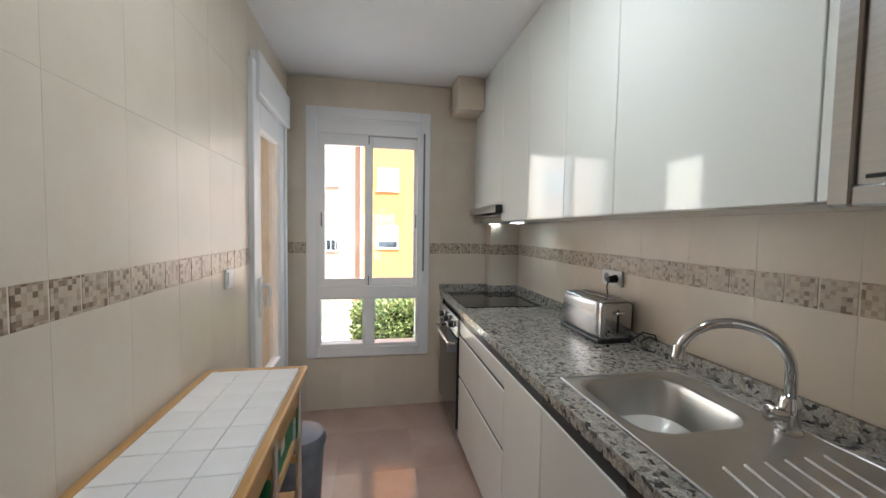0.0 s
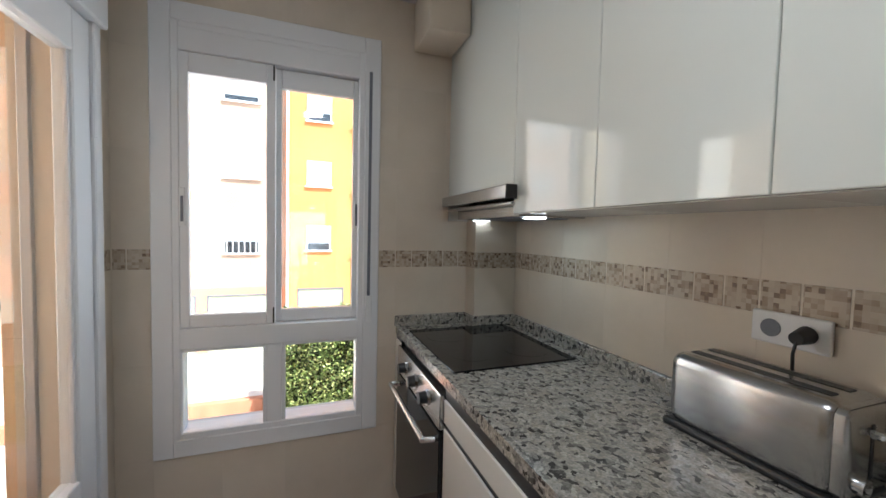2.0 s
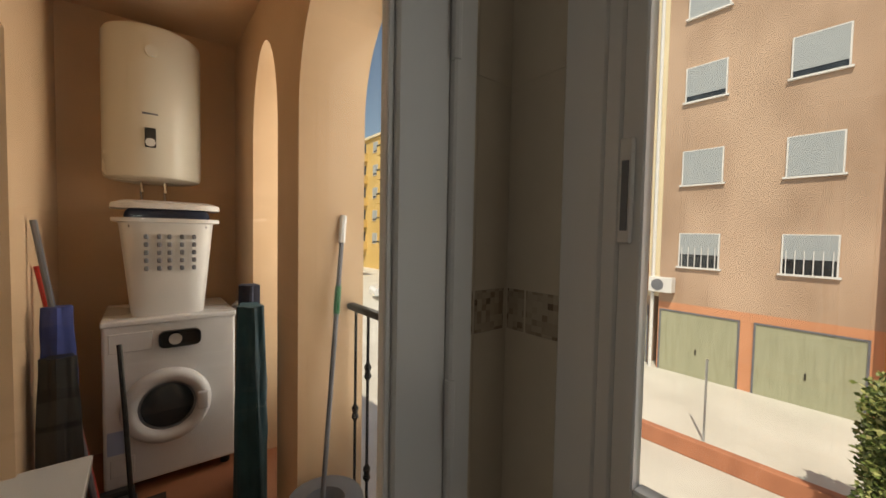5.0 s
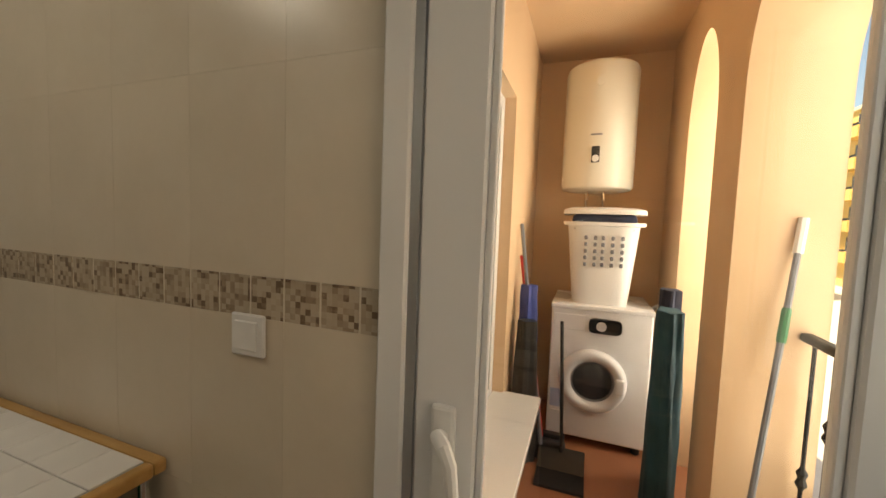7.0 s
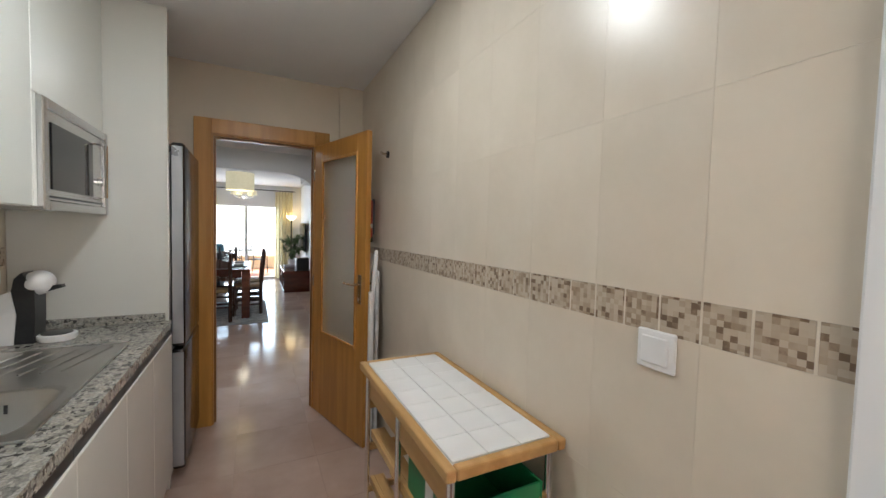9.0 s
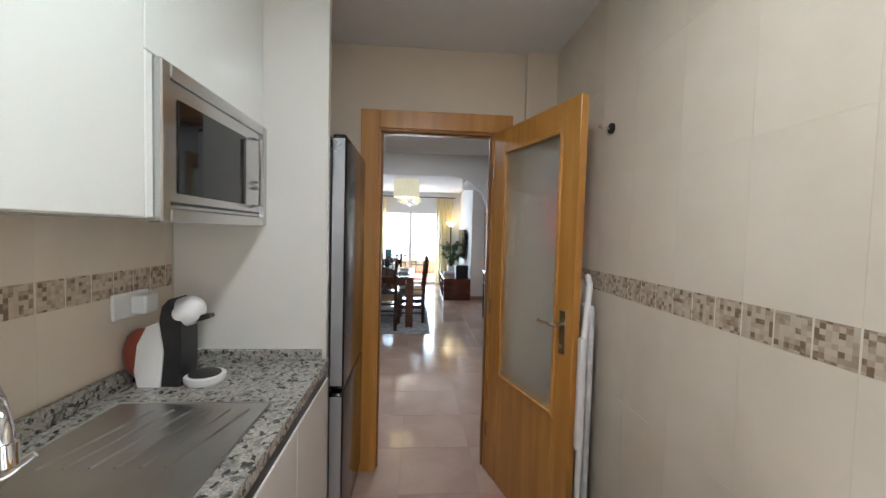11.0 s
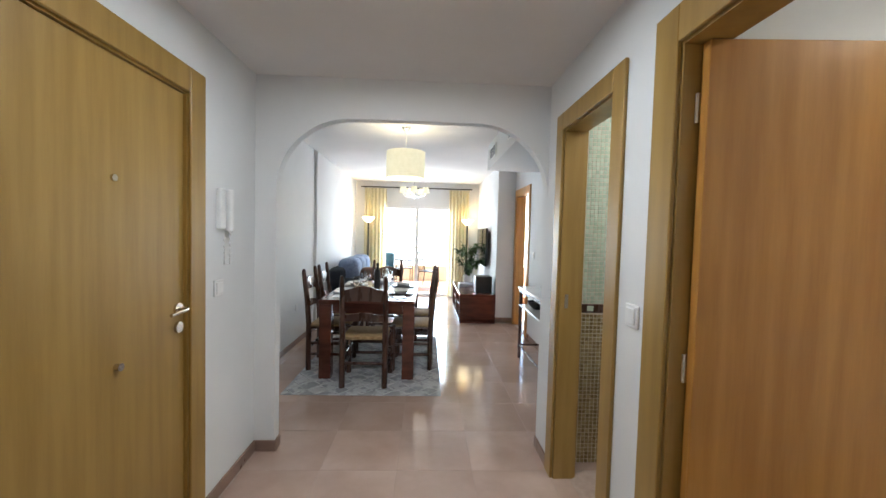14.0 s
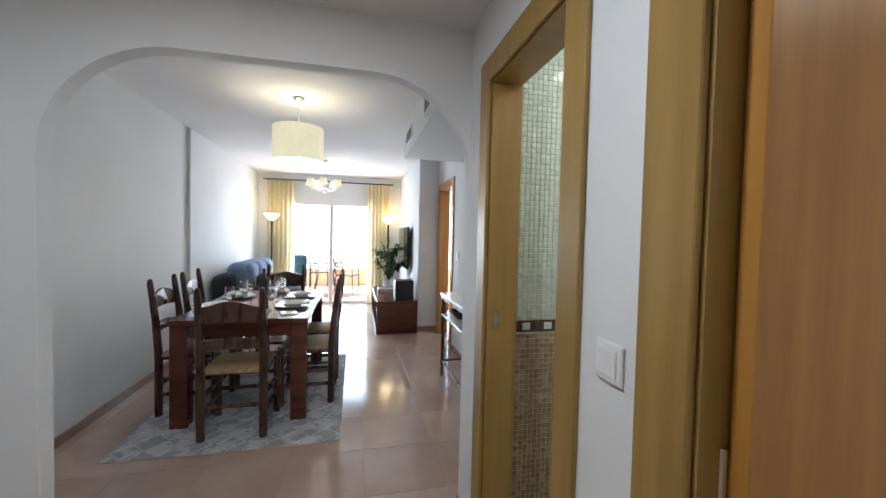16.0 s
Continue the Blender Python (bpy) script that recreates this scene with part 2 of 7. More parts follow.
M = dict(
    tile=surface("cream_wall_tile", (0.63, 0.55, 0.45), (0.67, 0.59, 0.49), 0.31, 5, bump=0.05, bump_scale=9, rvar=0.05, piece=0.025, fine=0.02),
    grout=surface("grout", (0.66, 0.595, 0.505), (0.71, 0.645, 0.55), 0.7, 20),
    band=cells_mat("mosaic_border", 0.0118, ((0.24, (0.17, 0.11, 0.07)), (0.33, (0.31, 0.23, 0.16)), (0.60, (0.42, 0.335, 0.25)), (1.0, (0.50, 0.425, 0.335))), 0.3),
    ceiling=surface("white_ceiling_paint", (0.72, 0.71, 0.71), (0.77, 0.76, 0.76), 0.85, 1.5, bump=0.15, bump_scale=60),
    wall=surface("white_wall_paint", (0.70, 0.71, 0.72), (0.75, 0.76, 0.77), 0.8, 1.2, bump=0.2, bump_scale=90, fine=0.01),
    creamwall=surface("cream_wall_paint", (0.62, 0.53, 0.42), (0.67, 0.575, 0.46), 0.6, 2.0, bump=0.1, bump_scale=60),
    floor=surface("glossy_floor_tile", (0.39, 0.270, 0.222), (0.48, 0.350, 0.290), 0.12, 2.2, 7, rvar=0.05, piece=0.04, fine=0.05, bump=0.02, bump_scale=6),
    jointwhite=surface("pale_tile_joint", (0.62, 0.62, 0.61), (0.68, 0.68, 0.67), 0.7, 20),
    joint=surface("floor_grout", (0.36, 0.265, 0.22), (0.43, 0.325, 0.27), 0.8, 20),
    skirting=surface("skirting_tile", (0.24, 0.155, 0.12), (0.31, 0.205, 0.16), 0.3, 6),
    pvc=surface("white_lacquered_aluminium", (0.755, 0.76, 0.775), (0.77, 0.775, 0.79), 0.30, 1.5, rvar=0.01),
    gasket=surface("black_gasket", (0.015, 0.015, 0.015), (0.03, 0.03, 0.03), 0.6, 20),
    pane=pane_mat("clear_pane"),
    frost=glass_mat("frosted_glass", 0.50, (0.95, 0.96, 0.93)),
    gloss=surface("glossy_white_lacquer", (0.72, 0.735, 0.69), (0.745, 0.76, 0.715), 0.06, 1.0, rvar=0.015, bump=0.012, bump_scale=5, bump_dist=0.01),
    satin=surface("white_cabinet_front", (0.66, 0.645, 0.60), (0.69, 0.675, 0.63), 0.22, 2.0),
    granite=granite_mat(),
    steel=surface("brushed_steel", (0.54, 0.54, 0.54), (0.60, 0.60, 0.60), 0.24, 6, stretch=(40, 0.6, 40), metal=1.0, rvar=0.04),
    inox=surface("sink_steel", (0.52, 0.52, 0.51), (0.60, 0.60, 0.59), 0.32, 5, metal=1.0, rvar=0.05),
    chrome=surface("chrome", (0.75, 0.76, 0.77), (0.82, 0.82, 0.83), 0.05, 6, metal=1.0, rvar=0.02),
    brass=surface("satin_nickel", (0.55, 0.49, 0.40), (0.63, 0.57, 0.48), 0.25, 9, metal=1.0),
    black=surface("black_plastic", (0.012, 0.012, 0.013), (0.022, 0.022, 0.023), 0.35, 30),
    ceran=surface("black_glass", (0.006, 0.006, 0.007), (0.010, 0.010, 0.011), 0.05, 3, rvar=0.02),
    white=surface("white_plastic", (0.74, 0.74, 0.74), (0.79, 0.79, 0.79), 0.35, 12, rvar=0.05),
    grey=surface("grey_plastic", (0.14, 0.15, 0.18), (0.19, 0.20, 0.23), 0.4, 12),
    oak=surface("oak_veneer", (0.42, 0.19, 0.038), (0.54, 0.265, 0.062), 0.34, 3.0, 8, stretch=(7, 7, 0.5), bump=0.05, bump_scale=14, fine=0.06),
    # oak darkened to carry the shade of the door rebate
    oakshade=surface("oak_rebate_shade", (0.20, 0.085, 0.025), (0.27, 0.125, 0.04), 0.35, 3.0, 6, stretch=(7, 7, 0.5)),
    oakhall=surface("hall_oak_veneer", (0.28, 0.166, 0.041), (0.35, 0.217, 0.060), 0.36, 3.0, 8, stretch=(7, 7, 0.5), bump=0.05, bump_scale=14, fine=0.05),
    pine=surface("pine", (0.44, 0.25, 0.085), (0.56, 0.34, 0.14), 0.4, 4.0, 7, stretch=(6, 1, 6), fine=0.06),
    dark=surface("dark_stained_wood", (0.045, 0.020, 0.013), (0.085, 0.036, 0.022), 0.28, 4, 7, stretch=(5, 5, 1), fine=0.1, bump=0.04),
    mahog=surface("mahogany_wood", (0.075, 0.020, 0.012), (0.13, 0.036, 0.02), 0.22, 3, 7, stretch=(1, 5, 5), fine=0.1),
    rush=surface("woven_rush", (0.27, 0.17, 0.075), (0.42, 0.29, 0.15), 0.8, 30, 3, stretch=(1, 6, 1), bump=0.6, bump_scale=90),
    rug=surface("patterned_rug", (0.33, 0.33, 0.34), (0.50, 0.50, 0.50), 0.95, 9, 4, bump=0.6, bump_scale=220, spread=(0.47, 0.53)),
    sofa=surface("navy_sofa_cloth", (0.014, 0.016, 0.024), (0.026, 0.03, 0.042), 0.9, 40, bump=0.3, bump_scale=300),
    cushion=surface("blue_grey_cloth", (0.15, 0.20, 0.31), (0.23, 0.29, 0.42), 0.9, 30, bump=0.3, bump_scale=300),
    throw=surface("brown_leather", (0.12, 0.055, 0.035), (0.18, 0.085, 0.055), 0.5, 10),
    curtain=cloth_mat("cream_curtain_cloth", (0.90, 0.84, 0.66), 0.62),
    shade=surface("cream_lampshade", (0.78, 0.72, 0.50), (0.82, 0.76, 0.55), 0.9, 30, emit=0.11),
    glowshade=surface("lit_glass_shade", (0.95, 0.80, 0.50), (1.0, 0.86, 0.58), 0.5, 10, emit=1.1),
    leaf=surface("plant_leaf", (0.045, 0.11, 0.025), (0.10, 0.20, 0.05), 0.45, 6, piece=0.25),
    hedge=island_mat("hedge_leaf", ((0.0, (0.06, 0.10, 0.025)), (1.0, (0.50, 0.50, 0.22)), (0.55, (0.19, 0.25, 0.075))), 0.40),
    hedgecore=surface("near_black_green", (0.012, 0.022, 0.007), (0.03, 0.045, 0.015), 0.9, 8),
    stucco=surface("warm_loggia_stucco", (0.69, 0.48, 0.305), (0.76, 0.54, 0.355), 0.9, 2.5, bump=0.5, bump_scale=130, fine=0.03),
    beige=surface("beige_render", (0.42, 0.285, 0.205), (0.60, 0.43, 0.325), 0.9, 0.60, 2.5, fine=0.01, stretch=(1, 1, 0.6), spread=(0.3, 0.7)),
    orange=surface("orange_render", (0.66, 0.235, 0.075), (0.76, 0.29, 0.10), 0.9, 0.5, 6, bump=0.3, bump_scale=30, fine=0.04),
    salmon=surface("salmon_render", (0.60, 0.27, 0.15), (0.70, 0.33, 0.19), 0.9, 0.5, 6, fine=0.04),
    yellow=surface("yellow_render", (0.68, 0.46, 0.16), (0.78, 0.55, 0.22), 0.9, 0.4, 6, fine=0.04),
    cream=surface("cream_render", (0.74, 0.64, 0.45), (0.80, 0.70, 0.50), 0.9, 0.5, 6),
    garage=surface("sage_garage_door", (0.36, 0.37, 0.26), (0.42, 0.43, 0.31), 0.5, 1.5, 5, stretch=(8, 1, 1)),
    shutter=surface("white_roller_slats", (0.36, 0.40, 0.43), (0.42, 0.46, 0.49), 0.5, 3, stretch=(1, 1, 14)),
    darkglass=surface("dark_window_glass", (0.02, 0.025, 0.03), (0.05, 0.06, 0.07), 0.08, 2),
    concrete=surface("pale_concrete", (0.56, 0.54, 0.50), (0.66, 0.64, 0.60), 0.9, 0.6, 8, bump=0.2, bump_scale=40, fine=0.05),
    kerb=surface("terracotta_kerb", (0.42, 0.17, 0.10), (0.52, 0.22, 0.13), 0.85, 3, bump=0.3),
    terracotta=surface("terracotta_tile", (0.36, 0.14, 0.075), (0.45, 0.19, 0.10), 0.5, 4, piece=0.08),
    iron=surface("black_wrought_iron", (0.012, 0.012, 0.013), (0.03, 0.03, 0.03), 0.5, 20, metal=0.6),
    enamel=surface("cream_enamel", (0.74, 0.72, 0.64), (0.78, 0.76, 0.68), 0.25, 3),
    appliance=surface("white_appliance_enamel", (0.72, 0.72, 0.74), (0.76, 0.76, 0.78), 0.28, 3),
    fridge=surface("dark_steel_fridge", (0.085, 0.085, 0.09), (0.115, 0.115, 0.12), 0.17, 5, stretch=(1, 1, 0.1), metal=1.0, rvar=0.03),
    silver=surface("silver_paint", (0.42, 0.44, 0.47), (0.48, 0.50, 0.53), 0.3, 4, metal=0.7),
    tank=surface("dull_red_plastic", (0.24, 0.05, 0.03), (0.33, 0.08, 0.05), 0.3, 8),
    red=surface("red_enamel", (0.45, 0.015, 0.012), (0.55, 0.025, 0.02), 0.3, 6),
    green=surface("green_plastic_crate", (0.01, 0.16, 0.06), (0.015, 0.21, 0.08), 0.4, 8),
    bluebag=surface("blue_cloth", (0.03, 0.05, 0.22), (0.06, 0.09, 0.33), 0.8, 12, bump=0.3),
    teal=surface("teal_umbrella_cloth", (0.010, 0.055, 0.080), (0.022, 0.090, 0.125), 0.8, 10, bump=0.4, bump_scale=30),
    navy=surface("navy_cloth", (0.012, 0.018, 0.045), (0.025, 0.035, 0.075), 0.8, 12, bump=0.3),
    towel=surface("grey_white_towel", (0.45, 0.45, 0.46), (0.66, 0.66, 0.66), 0.95, 14, bump=0.5),
    porcelain=surface("white_porcelain", (0.76, 0.76, 0.76), (0.80, 0.80, 0.80), 0.12, 6),
    wineglass=glass_mat("clear_glass", 0.0),
    ceiltile=surface("led_diffuser", (0.9, 0.95, 1.0), (0.95, 0.98, 1.0), 0.5, 4, emit=6.0),
    screen=surface("black_screen", (0.008, 0.008, 0.010), (0.012, 0.012, 0.014), 0.1, 3),
    mosaic=island_mat("brown_green_mosaic", ((0.0, (0.20, 0.14, 0.065)), (1.0, (0.40, 0.33, 0.19)), (0.5, (0.29, 0.22, 0.11))), 0.15),
    mosaicup=island_mat("pale_green_mosaic", ((0.0, (0.46, 0.56, 0.46)), (1.0, (0.62, 0.70, 0.60))), 0.15),
    led=surface("hood_led", (0.85, 0.95, 1.0), (0.9, 0.97, 1.0), 0.4, 4, emit=2.5),
    yellowtowel=surface("yellow_towel", (0.70, 0.42, 0.02), (0.80, 0.50, 0.04), 0.9, 6),
    bluesheet=surface("blue_sheet", (0.30, 0.38, 0.62), (0.42, 0.50, 0.72), 0.9, 6),
    carpaint=surface("white_car_paint", (0.72, 0.72, 0.73), (0.76, 0.76, 0.77), 0.2, 3),
)

# ---- building helpers ----
ROOT = {}


def thing(name, loc=(0, 0, 0), label="", category="", group="", kind="", rz=0.0):
    ob = new(name)
    ob.matrix_basis = pose(*loc, 0, 0, rz)
    ob.empty_display_size = 0.05
    ROOT[ob] = ob.matrix_basis.copy()
    return tagged(ob, label, category, group, kind)


def part(name, bm, mat, parent=None, label="", world=False, smooth=False, kind=""):
    """One mesh object out of a bmesh, under a thing or a part. world: the bmesh is in world coordinates."""
    if parent is not None and world:
        bm.transform(ROOT[parent].inverted())
    me = bpy.data.meshes.new(name)
    bmesh.ops.recalc_face_normals(bm, faces=bm.faces)
    bm.to_mesh(me)
    bm.free()
    me.materials.append(M[mat])
    if smooth:
        me.shade_smooth()
        me.set_sharp_from_angle(angle=radians(35))
    ob = new(name, me)
    if parent is not None:
        ob.parent = parent
        ROOT[ob] = ROOT[parent]
    return tagged(ob, label, "", "", kind)


def box(lo, hi, bevel=0.0, bm=None, seg=1):
    b = bm or bmesh.new()
    lo, hi = Vector(lo), Vector(hi)
    made = bmesh.ops.create_cube(b, size=1.0, matrix=Matrix.LocRotScale((lo + hi) / 2, None, hi - lo))
    if bevel:
        edges = list({e for v in made["verts"] for e in v.link_edges})
        bmesh.ops.bevel(b, geom=edges, offset=bevel, segments=seg, affect="EDGES", profile=0.5)
    return b


def cyl(p0, p1, r0, r1=None, seg=16, bm=None, caps=True):
    b = bm or bmesh.new()
    p0, p1 = Vector(p0), Vector(p1)
    d = p1 - p0
    m = Matrix.Translation((p0 + p1) / 2) @ d.to_track_quat("Z", "Y").to_matrix().to_4x4()
    bmesh.ops.create_cone(b, cap_ends=caps, segments=seg, radius1=r0, radius2=r0 if r1 is None else r1, depth=d.length, matrix=m)
    return b


def tube(pts, r, seg=8, bm=None, closed=False):
    """A round bar along points; r is one radius or one a point."""
    b = bm or bmesh.new()
    pts = [Vector(p) for p in pts]
    rs = r if isinstance(r, (list, tuple)) else [r] * len(pts)
    rings = []
    up = Vector((0.31, 0.17, 0.93)).normalized()
    n = len(pts)
    for i, p in enumerate(pts):
        a = pts[(i - 1) % n] if closed or i else p
        c = pts[(i + 1) % n] if closed or i < n - 1 else p
        d = (c - a).normalized()
        u = d.cross(up)
        if u.length < 1e-3:
            u = d.cross(Vector((1, 0, 0)))
        u.normalize()
        w = d.cross(u)
        rings.append([b.verts.new(p + rs[i] * (math.cos(2 * math.pi * k / seg) * u + math.sin(2 * math.pi * k / seg) * w)) for k in range(seg)])
    for i in range(n if closed else n - 1):
        q0, q1 = rings[i], rings[(i + 1) % n]
        for k in range(seg):
            b.faces.new((q0[k], q0[(k + 1) % seg], q1[(k + 1) % seg], q1[k]))
    if not closed:
        b.faces.new(rings[0][::-1])
        b.faces.new(rings[-1])
    return b


def lathe(profile, at=(0, 0, 0), seg=20, bm=None):
    """A turned body: (radius, height) from bottom to top."""
    b = bm or bmesh.new()
    at = Vector(at)
    rings = []
    for r, z in profile:
        rings.append([b.verts.new(at + Vector((r * math.cos(2 * math.pi * k / seg), r * math.sin(2 * math.pi * k / seg), z))) for k in range(seg)] if r > 1e-5 else [b.verts.new(at + Vector((0, 0, z)))])
    for a, c in zip(rings, rings[1:]):
        for k in range(seg):
            j = (k + 1) % seg
            if len(a) == 1 and len(c) == 1:
                continue
            if len(a) == 1:
                b.faces.new((a[0], c[j], c[k]))
            elif len(c) == 1:
                b.faces.new((a[k], a[j], c[0]))
            else:
                b.faces.new((a[k], a[j], c[j], c[k]))
    return b


def prism(poly, axis, a, c, bm=None):
    """A flat outline pushed along an axis from a to c. Outline is in the two other axes, in order."""
    b = bm or bmesh.new()

    def at(p, s):
        v = list(p)
        v.insert("xyz".index(axis), s)
        return b.verts.new(v)
    f0, f1 = [at(p, a) for p in poly], [at(p, c) for p in poly]
    b.faces.new(f0)
    b.faces.new(f1[::-1])
    for i in range(len(poly)):
        j = (i + 1) % len(poly)
        b.faces.new((f0[i], f0[j], f1[j], f1[i]))
    return b


def wall_with_holes(axis, a, c, span, zs, holes, bm=None):
    """A wall slab from a to c across its axis, along span and zs, less its openings (s0, s1, z0, z1)."""
    b = bm or bmesh.new()
    ss = sorted({*span, *[h for o in holes for h in o[:2] if span[0] < h < span[1]]})
    for s0, s1 in zip(ss, ss[1:]):
        cut = sorted([(max(o[2], zs[0]), min(o[3], zs[1])) for o in holes if o[0] < (s0 + s1) / 2 < o[1]])
        z = zs[0]
        for q0, q1 in [*cut, (zs[1], zs[1])]:
            if q0 - z > 1e-4:
                lo, hi = ((a, s0, z), (c, s1, q0)) if axis == "x" else ((s0, a, z), (s1, c, q0))
                box(lo, hi, bm=b)
            z = q1
    return b


def frame_parts(parent, axis, face, back, s0, s1, z0, z1, w, mat, name="frame_bar", bottom=True, bevel=0.004):
    """Four bars (three without a sill) round an opening, between two depths along an axis."""
    def bar(p0, p1, q0, q1):
        lo, hi = ((min(face, back), p0, q0), (max(face, back), p1, q1)) if axis == "x" else ((p0, min(face, back), q0), (p1, max(face, back), q1))
        part(name, box(lo, hi, bevel), mat, parent, world=True)
    bar(s0, s0 + w, z0, z1)
    bar(s1 - w, s1, z0, z1)
    bar(s0 + w, s1 - w, z1 - w, z1)
    if bottom:
        bar(s0 + w, s1 - w, z0, z0 + w)

# ---- large structure ----
XL, XR, YW, YD = -0.318, 1.445, 3.05, -0.69
ZC, ZH = 2.50, 2.35
WIN = (-0.16, 0.715, 0.43, 2.27)
BD = (2.18, 2.92, 0.0, 2.23)
KD = (0.022, 0.722, 0.0, 2.045)

wall_left = tagged(part("wall_left", wall_with_holes("x", XL - 0.22, XL - 0.0012, (-0.85, YW + 0.22), (-0.2, 2.7), [BD]), "grout"), "cream tiled kitchen wall with a mosaic border", "wall", kind="structure")
wall_window = tagged(part("wall_window", wall_with_holes("y", YW + 0.0012, YW + 0.22, (XL - 0.0012, XR + 0.2), (-0.2, 2.7), [WIN]), "grout"), "cream tiled kitchen wall round the tall window", "wall", kind="structure")
wall_right = tagged(part("wall_right", box((XR + 0.0012, -0.85, -0.2), (XR + 0.2, YW + 0.0012, 2.7)), "grout"), "cream tiled kitchen wall behind the worktop", "wall", kind="structure")
wall_door = tagged(part("wall_door", wall_with_holes("y", -0.762, YD, (XL - 0.0012, XR + 0.0012), (-0.2, 2.7), [(KD[0], KD[1], -0.3, KD[3])]), "creamwall"), "cream painted wall above the kitchen door", "wall", kind="structure")
tagged(part("wall_pier", box((XL, YD + 0.002, 2.03), (-0.14, YD + 0.035, ZC)), "creamwall"), "cream plaster pier beside the kitchen door", "wall", kind="structure")
tagged(part("ceiling_kitchen", box((XL - 0.001, YD, ZC), (XR + 0.001, YW + 0.001, ZC + 0.15)), "ceiling"), "white painted kitchen ceiling", "ceiling", kind="structure")
floor = tagged(part("floor", box((-1.05, -9.10, -0.20), (2.05, YW + 0.001, -0.0012)), "joint"), "glossy reddish-beige tiled floor", "floor", kind="structure")

# pipe column and duct box in the kitchen corner
tagged(part("wall_column", box((1.21, 2.94, 0.0), (XR, YW, ZC - 0.001)), "tile"), "cream tiled pipe column in the corner", "column", kind="structure")
tagged(part("duct_box", box((0.90, 2.80, 2.27), (1.095, YW - 0.001, ZC - 0.001), 0.004), "creamwall"), "cream plaster duct box under the ceiling", "duct", kind="structure")

# hall and living room
HX0, HX1, YA, YB = -0.36, 1.47, -2.92, -2.995
B2 = (-2.66, -2.06, -0.3, 2.02)
B1 = (-1.675, -0.94, -0.3, 2.02)
FD = (-2.27, -1.41, -0.3, 2.01)
tagged(part("wall_hall_rooms", wall_with_holes("x", HX0 - 0.12, HX0, (YA, -0.763), (-0.2, 2.7), [B1, B2]), "wall"), "white painted hall wall with two doorways", "wall", kind="structure")
tagged(part("wall_hall_entry", wall_with_holes("x", HX1, HX1 + 0.15, (YA, -0.763), (-0.2, 2.7), [FD]), "wall"), "white painted hall wall with the entrance door", "wall", kind="structure")
tagged(part("wall_hall_back", wall_with_holes("y", -0.772, -0.763, (HX0, HX1), (0.0, 2.5), [(KD[0] - 0.02, KD[1] + 0.02, -0.3, KD[3] + 0.02)]), "wall"), "white painted hall face of the kitchen wall", "wall", kind="structure")
tagged(part("ceiling_hall", box((HX0 - 0.10, YA, ZH), (HX1 + 0.10, -0.773, ZH + 0.3)), "ceiling"), "white lowered hall ceiling", "ceiling", kind="structure")


def arch_outline(x0, x1, spring, top, rx, n=12):
    rz = top - spring
    left = [(x0 + rx * (1 - math.cos(t)), spring + rz * math.sin(t)) for t in [math.pi / 2 * k / n for k in range(n + 1)]]
    right = [(x1 - rx * (1 - math.cos(t)), spring + rz * math.sin(t)) for t in [math.pi / 2 * k / n for k in range(n, -1, -1)]]
    return left + right


def solid_arch(x0, x1, z0, z1, y0, y1, o, base):
    """The same wall out of upright strips, each over its piece of the arch."""
    b = bmesh.new()
    box((x0, y0, z0), (o[0][0], y1, z1), bm=b)
    box((o[-1][0], y0, z0), (x1, y1, z1), bm=b)
    for p, q in zip(o, o[1:]):
        if q[0] - p[0] > 1e-5:
            prism([(p[0], p[1]), (p[0], z1), (q[0], z1), (q[0], q[1])], "y", y0, y1, b)
    if base > z0:
        box((o[0][0], y0, z0), (o[-1][0], y1, base), bm=b)
    bmesh.ops.remove_doubles(b, verts=b.verts, dist=1e-5)
    return b


ARCH = arch_outline(-0.36, 1.342, 1.66, 2.105, 0.46)
tagged(part("wall_arch", solid_arch(-1.2, 2.15, -0.2, 2.7, YB, YA, ARCH, -0.2), "wall"), "white wall with a wide arch to the living room", "wall", kind="structure")
LX, RX1, RX2, YP = 1.98, -1.0, -0.72, -9.0
tagged(part("wall_living_left", box((LX, YP, -0.2), (LX + 0.15, YB, 2.7)), "wall"), "white painted living room wall", "wall", kind="structure")
tagged(part("wall_pilaster", box((LX - 0.035, -6.2, 0.0), (LX, -5.9, ZC)), "wall"), "shallow white pilaster on the living room wall", "wall", kind="structure")
D3 = (-6.45, -5.75, -0.3, 2.03)
tagged(part("wall_living_right", wall_with_holes("x", RX1 - 0.12, RX1, (-6.6, YB), (-0.2, 2.7), [D3]), "wall"), "white living room wall with a doorway", "wall", kind="structure")
tagged(part("wall_television", box((RX1 - 0.12, YP, -0.2), (RX2, -6.6, 2.7)), "wall"), "white wall behind the television", "wall", kind="structure")
PAT = (-0.16, 1.42, -0.3, 1.99)
tagged(part("wall_terrace", wall_with_holes("y", YP - 0.2, YP, (RX1 - 0.12, LX + 0.15), (-0.2, 2.7), [PAT]), "wall"), "white end wall round the terrace door", "wall", kind="structure")
tagged(part("ceiling_living", box((RX1 - 0.1, YP, 2.52), (LX + 0.1, YB, 2.7)), "ceiling"), "white living room ceiling", "ceiling", kind="structure")
soffit = tagged(part("ceiling_soffit", box((RX1, -5.35, 2.22), (-0.34, YB, 2.52)), "wall"), "white dropped soffit for the air ducts", "soffit", kind="structure")


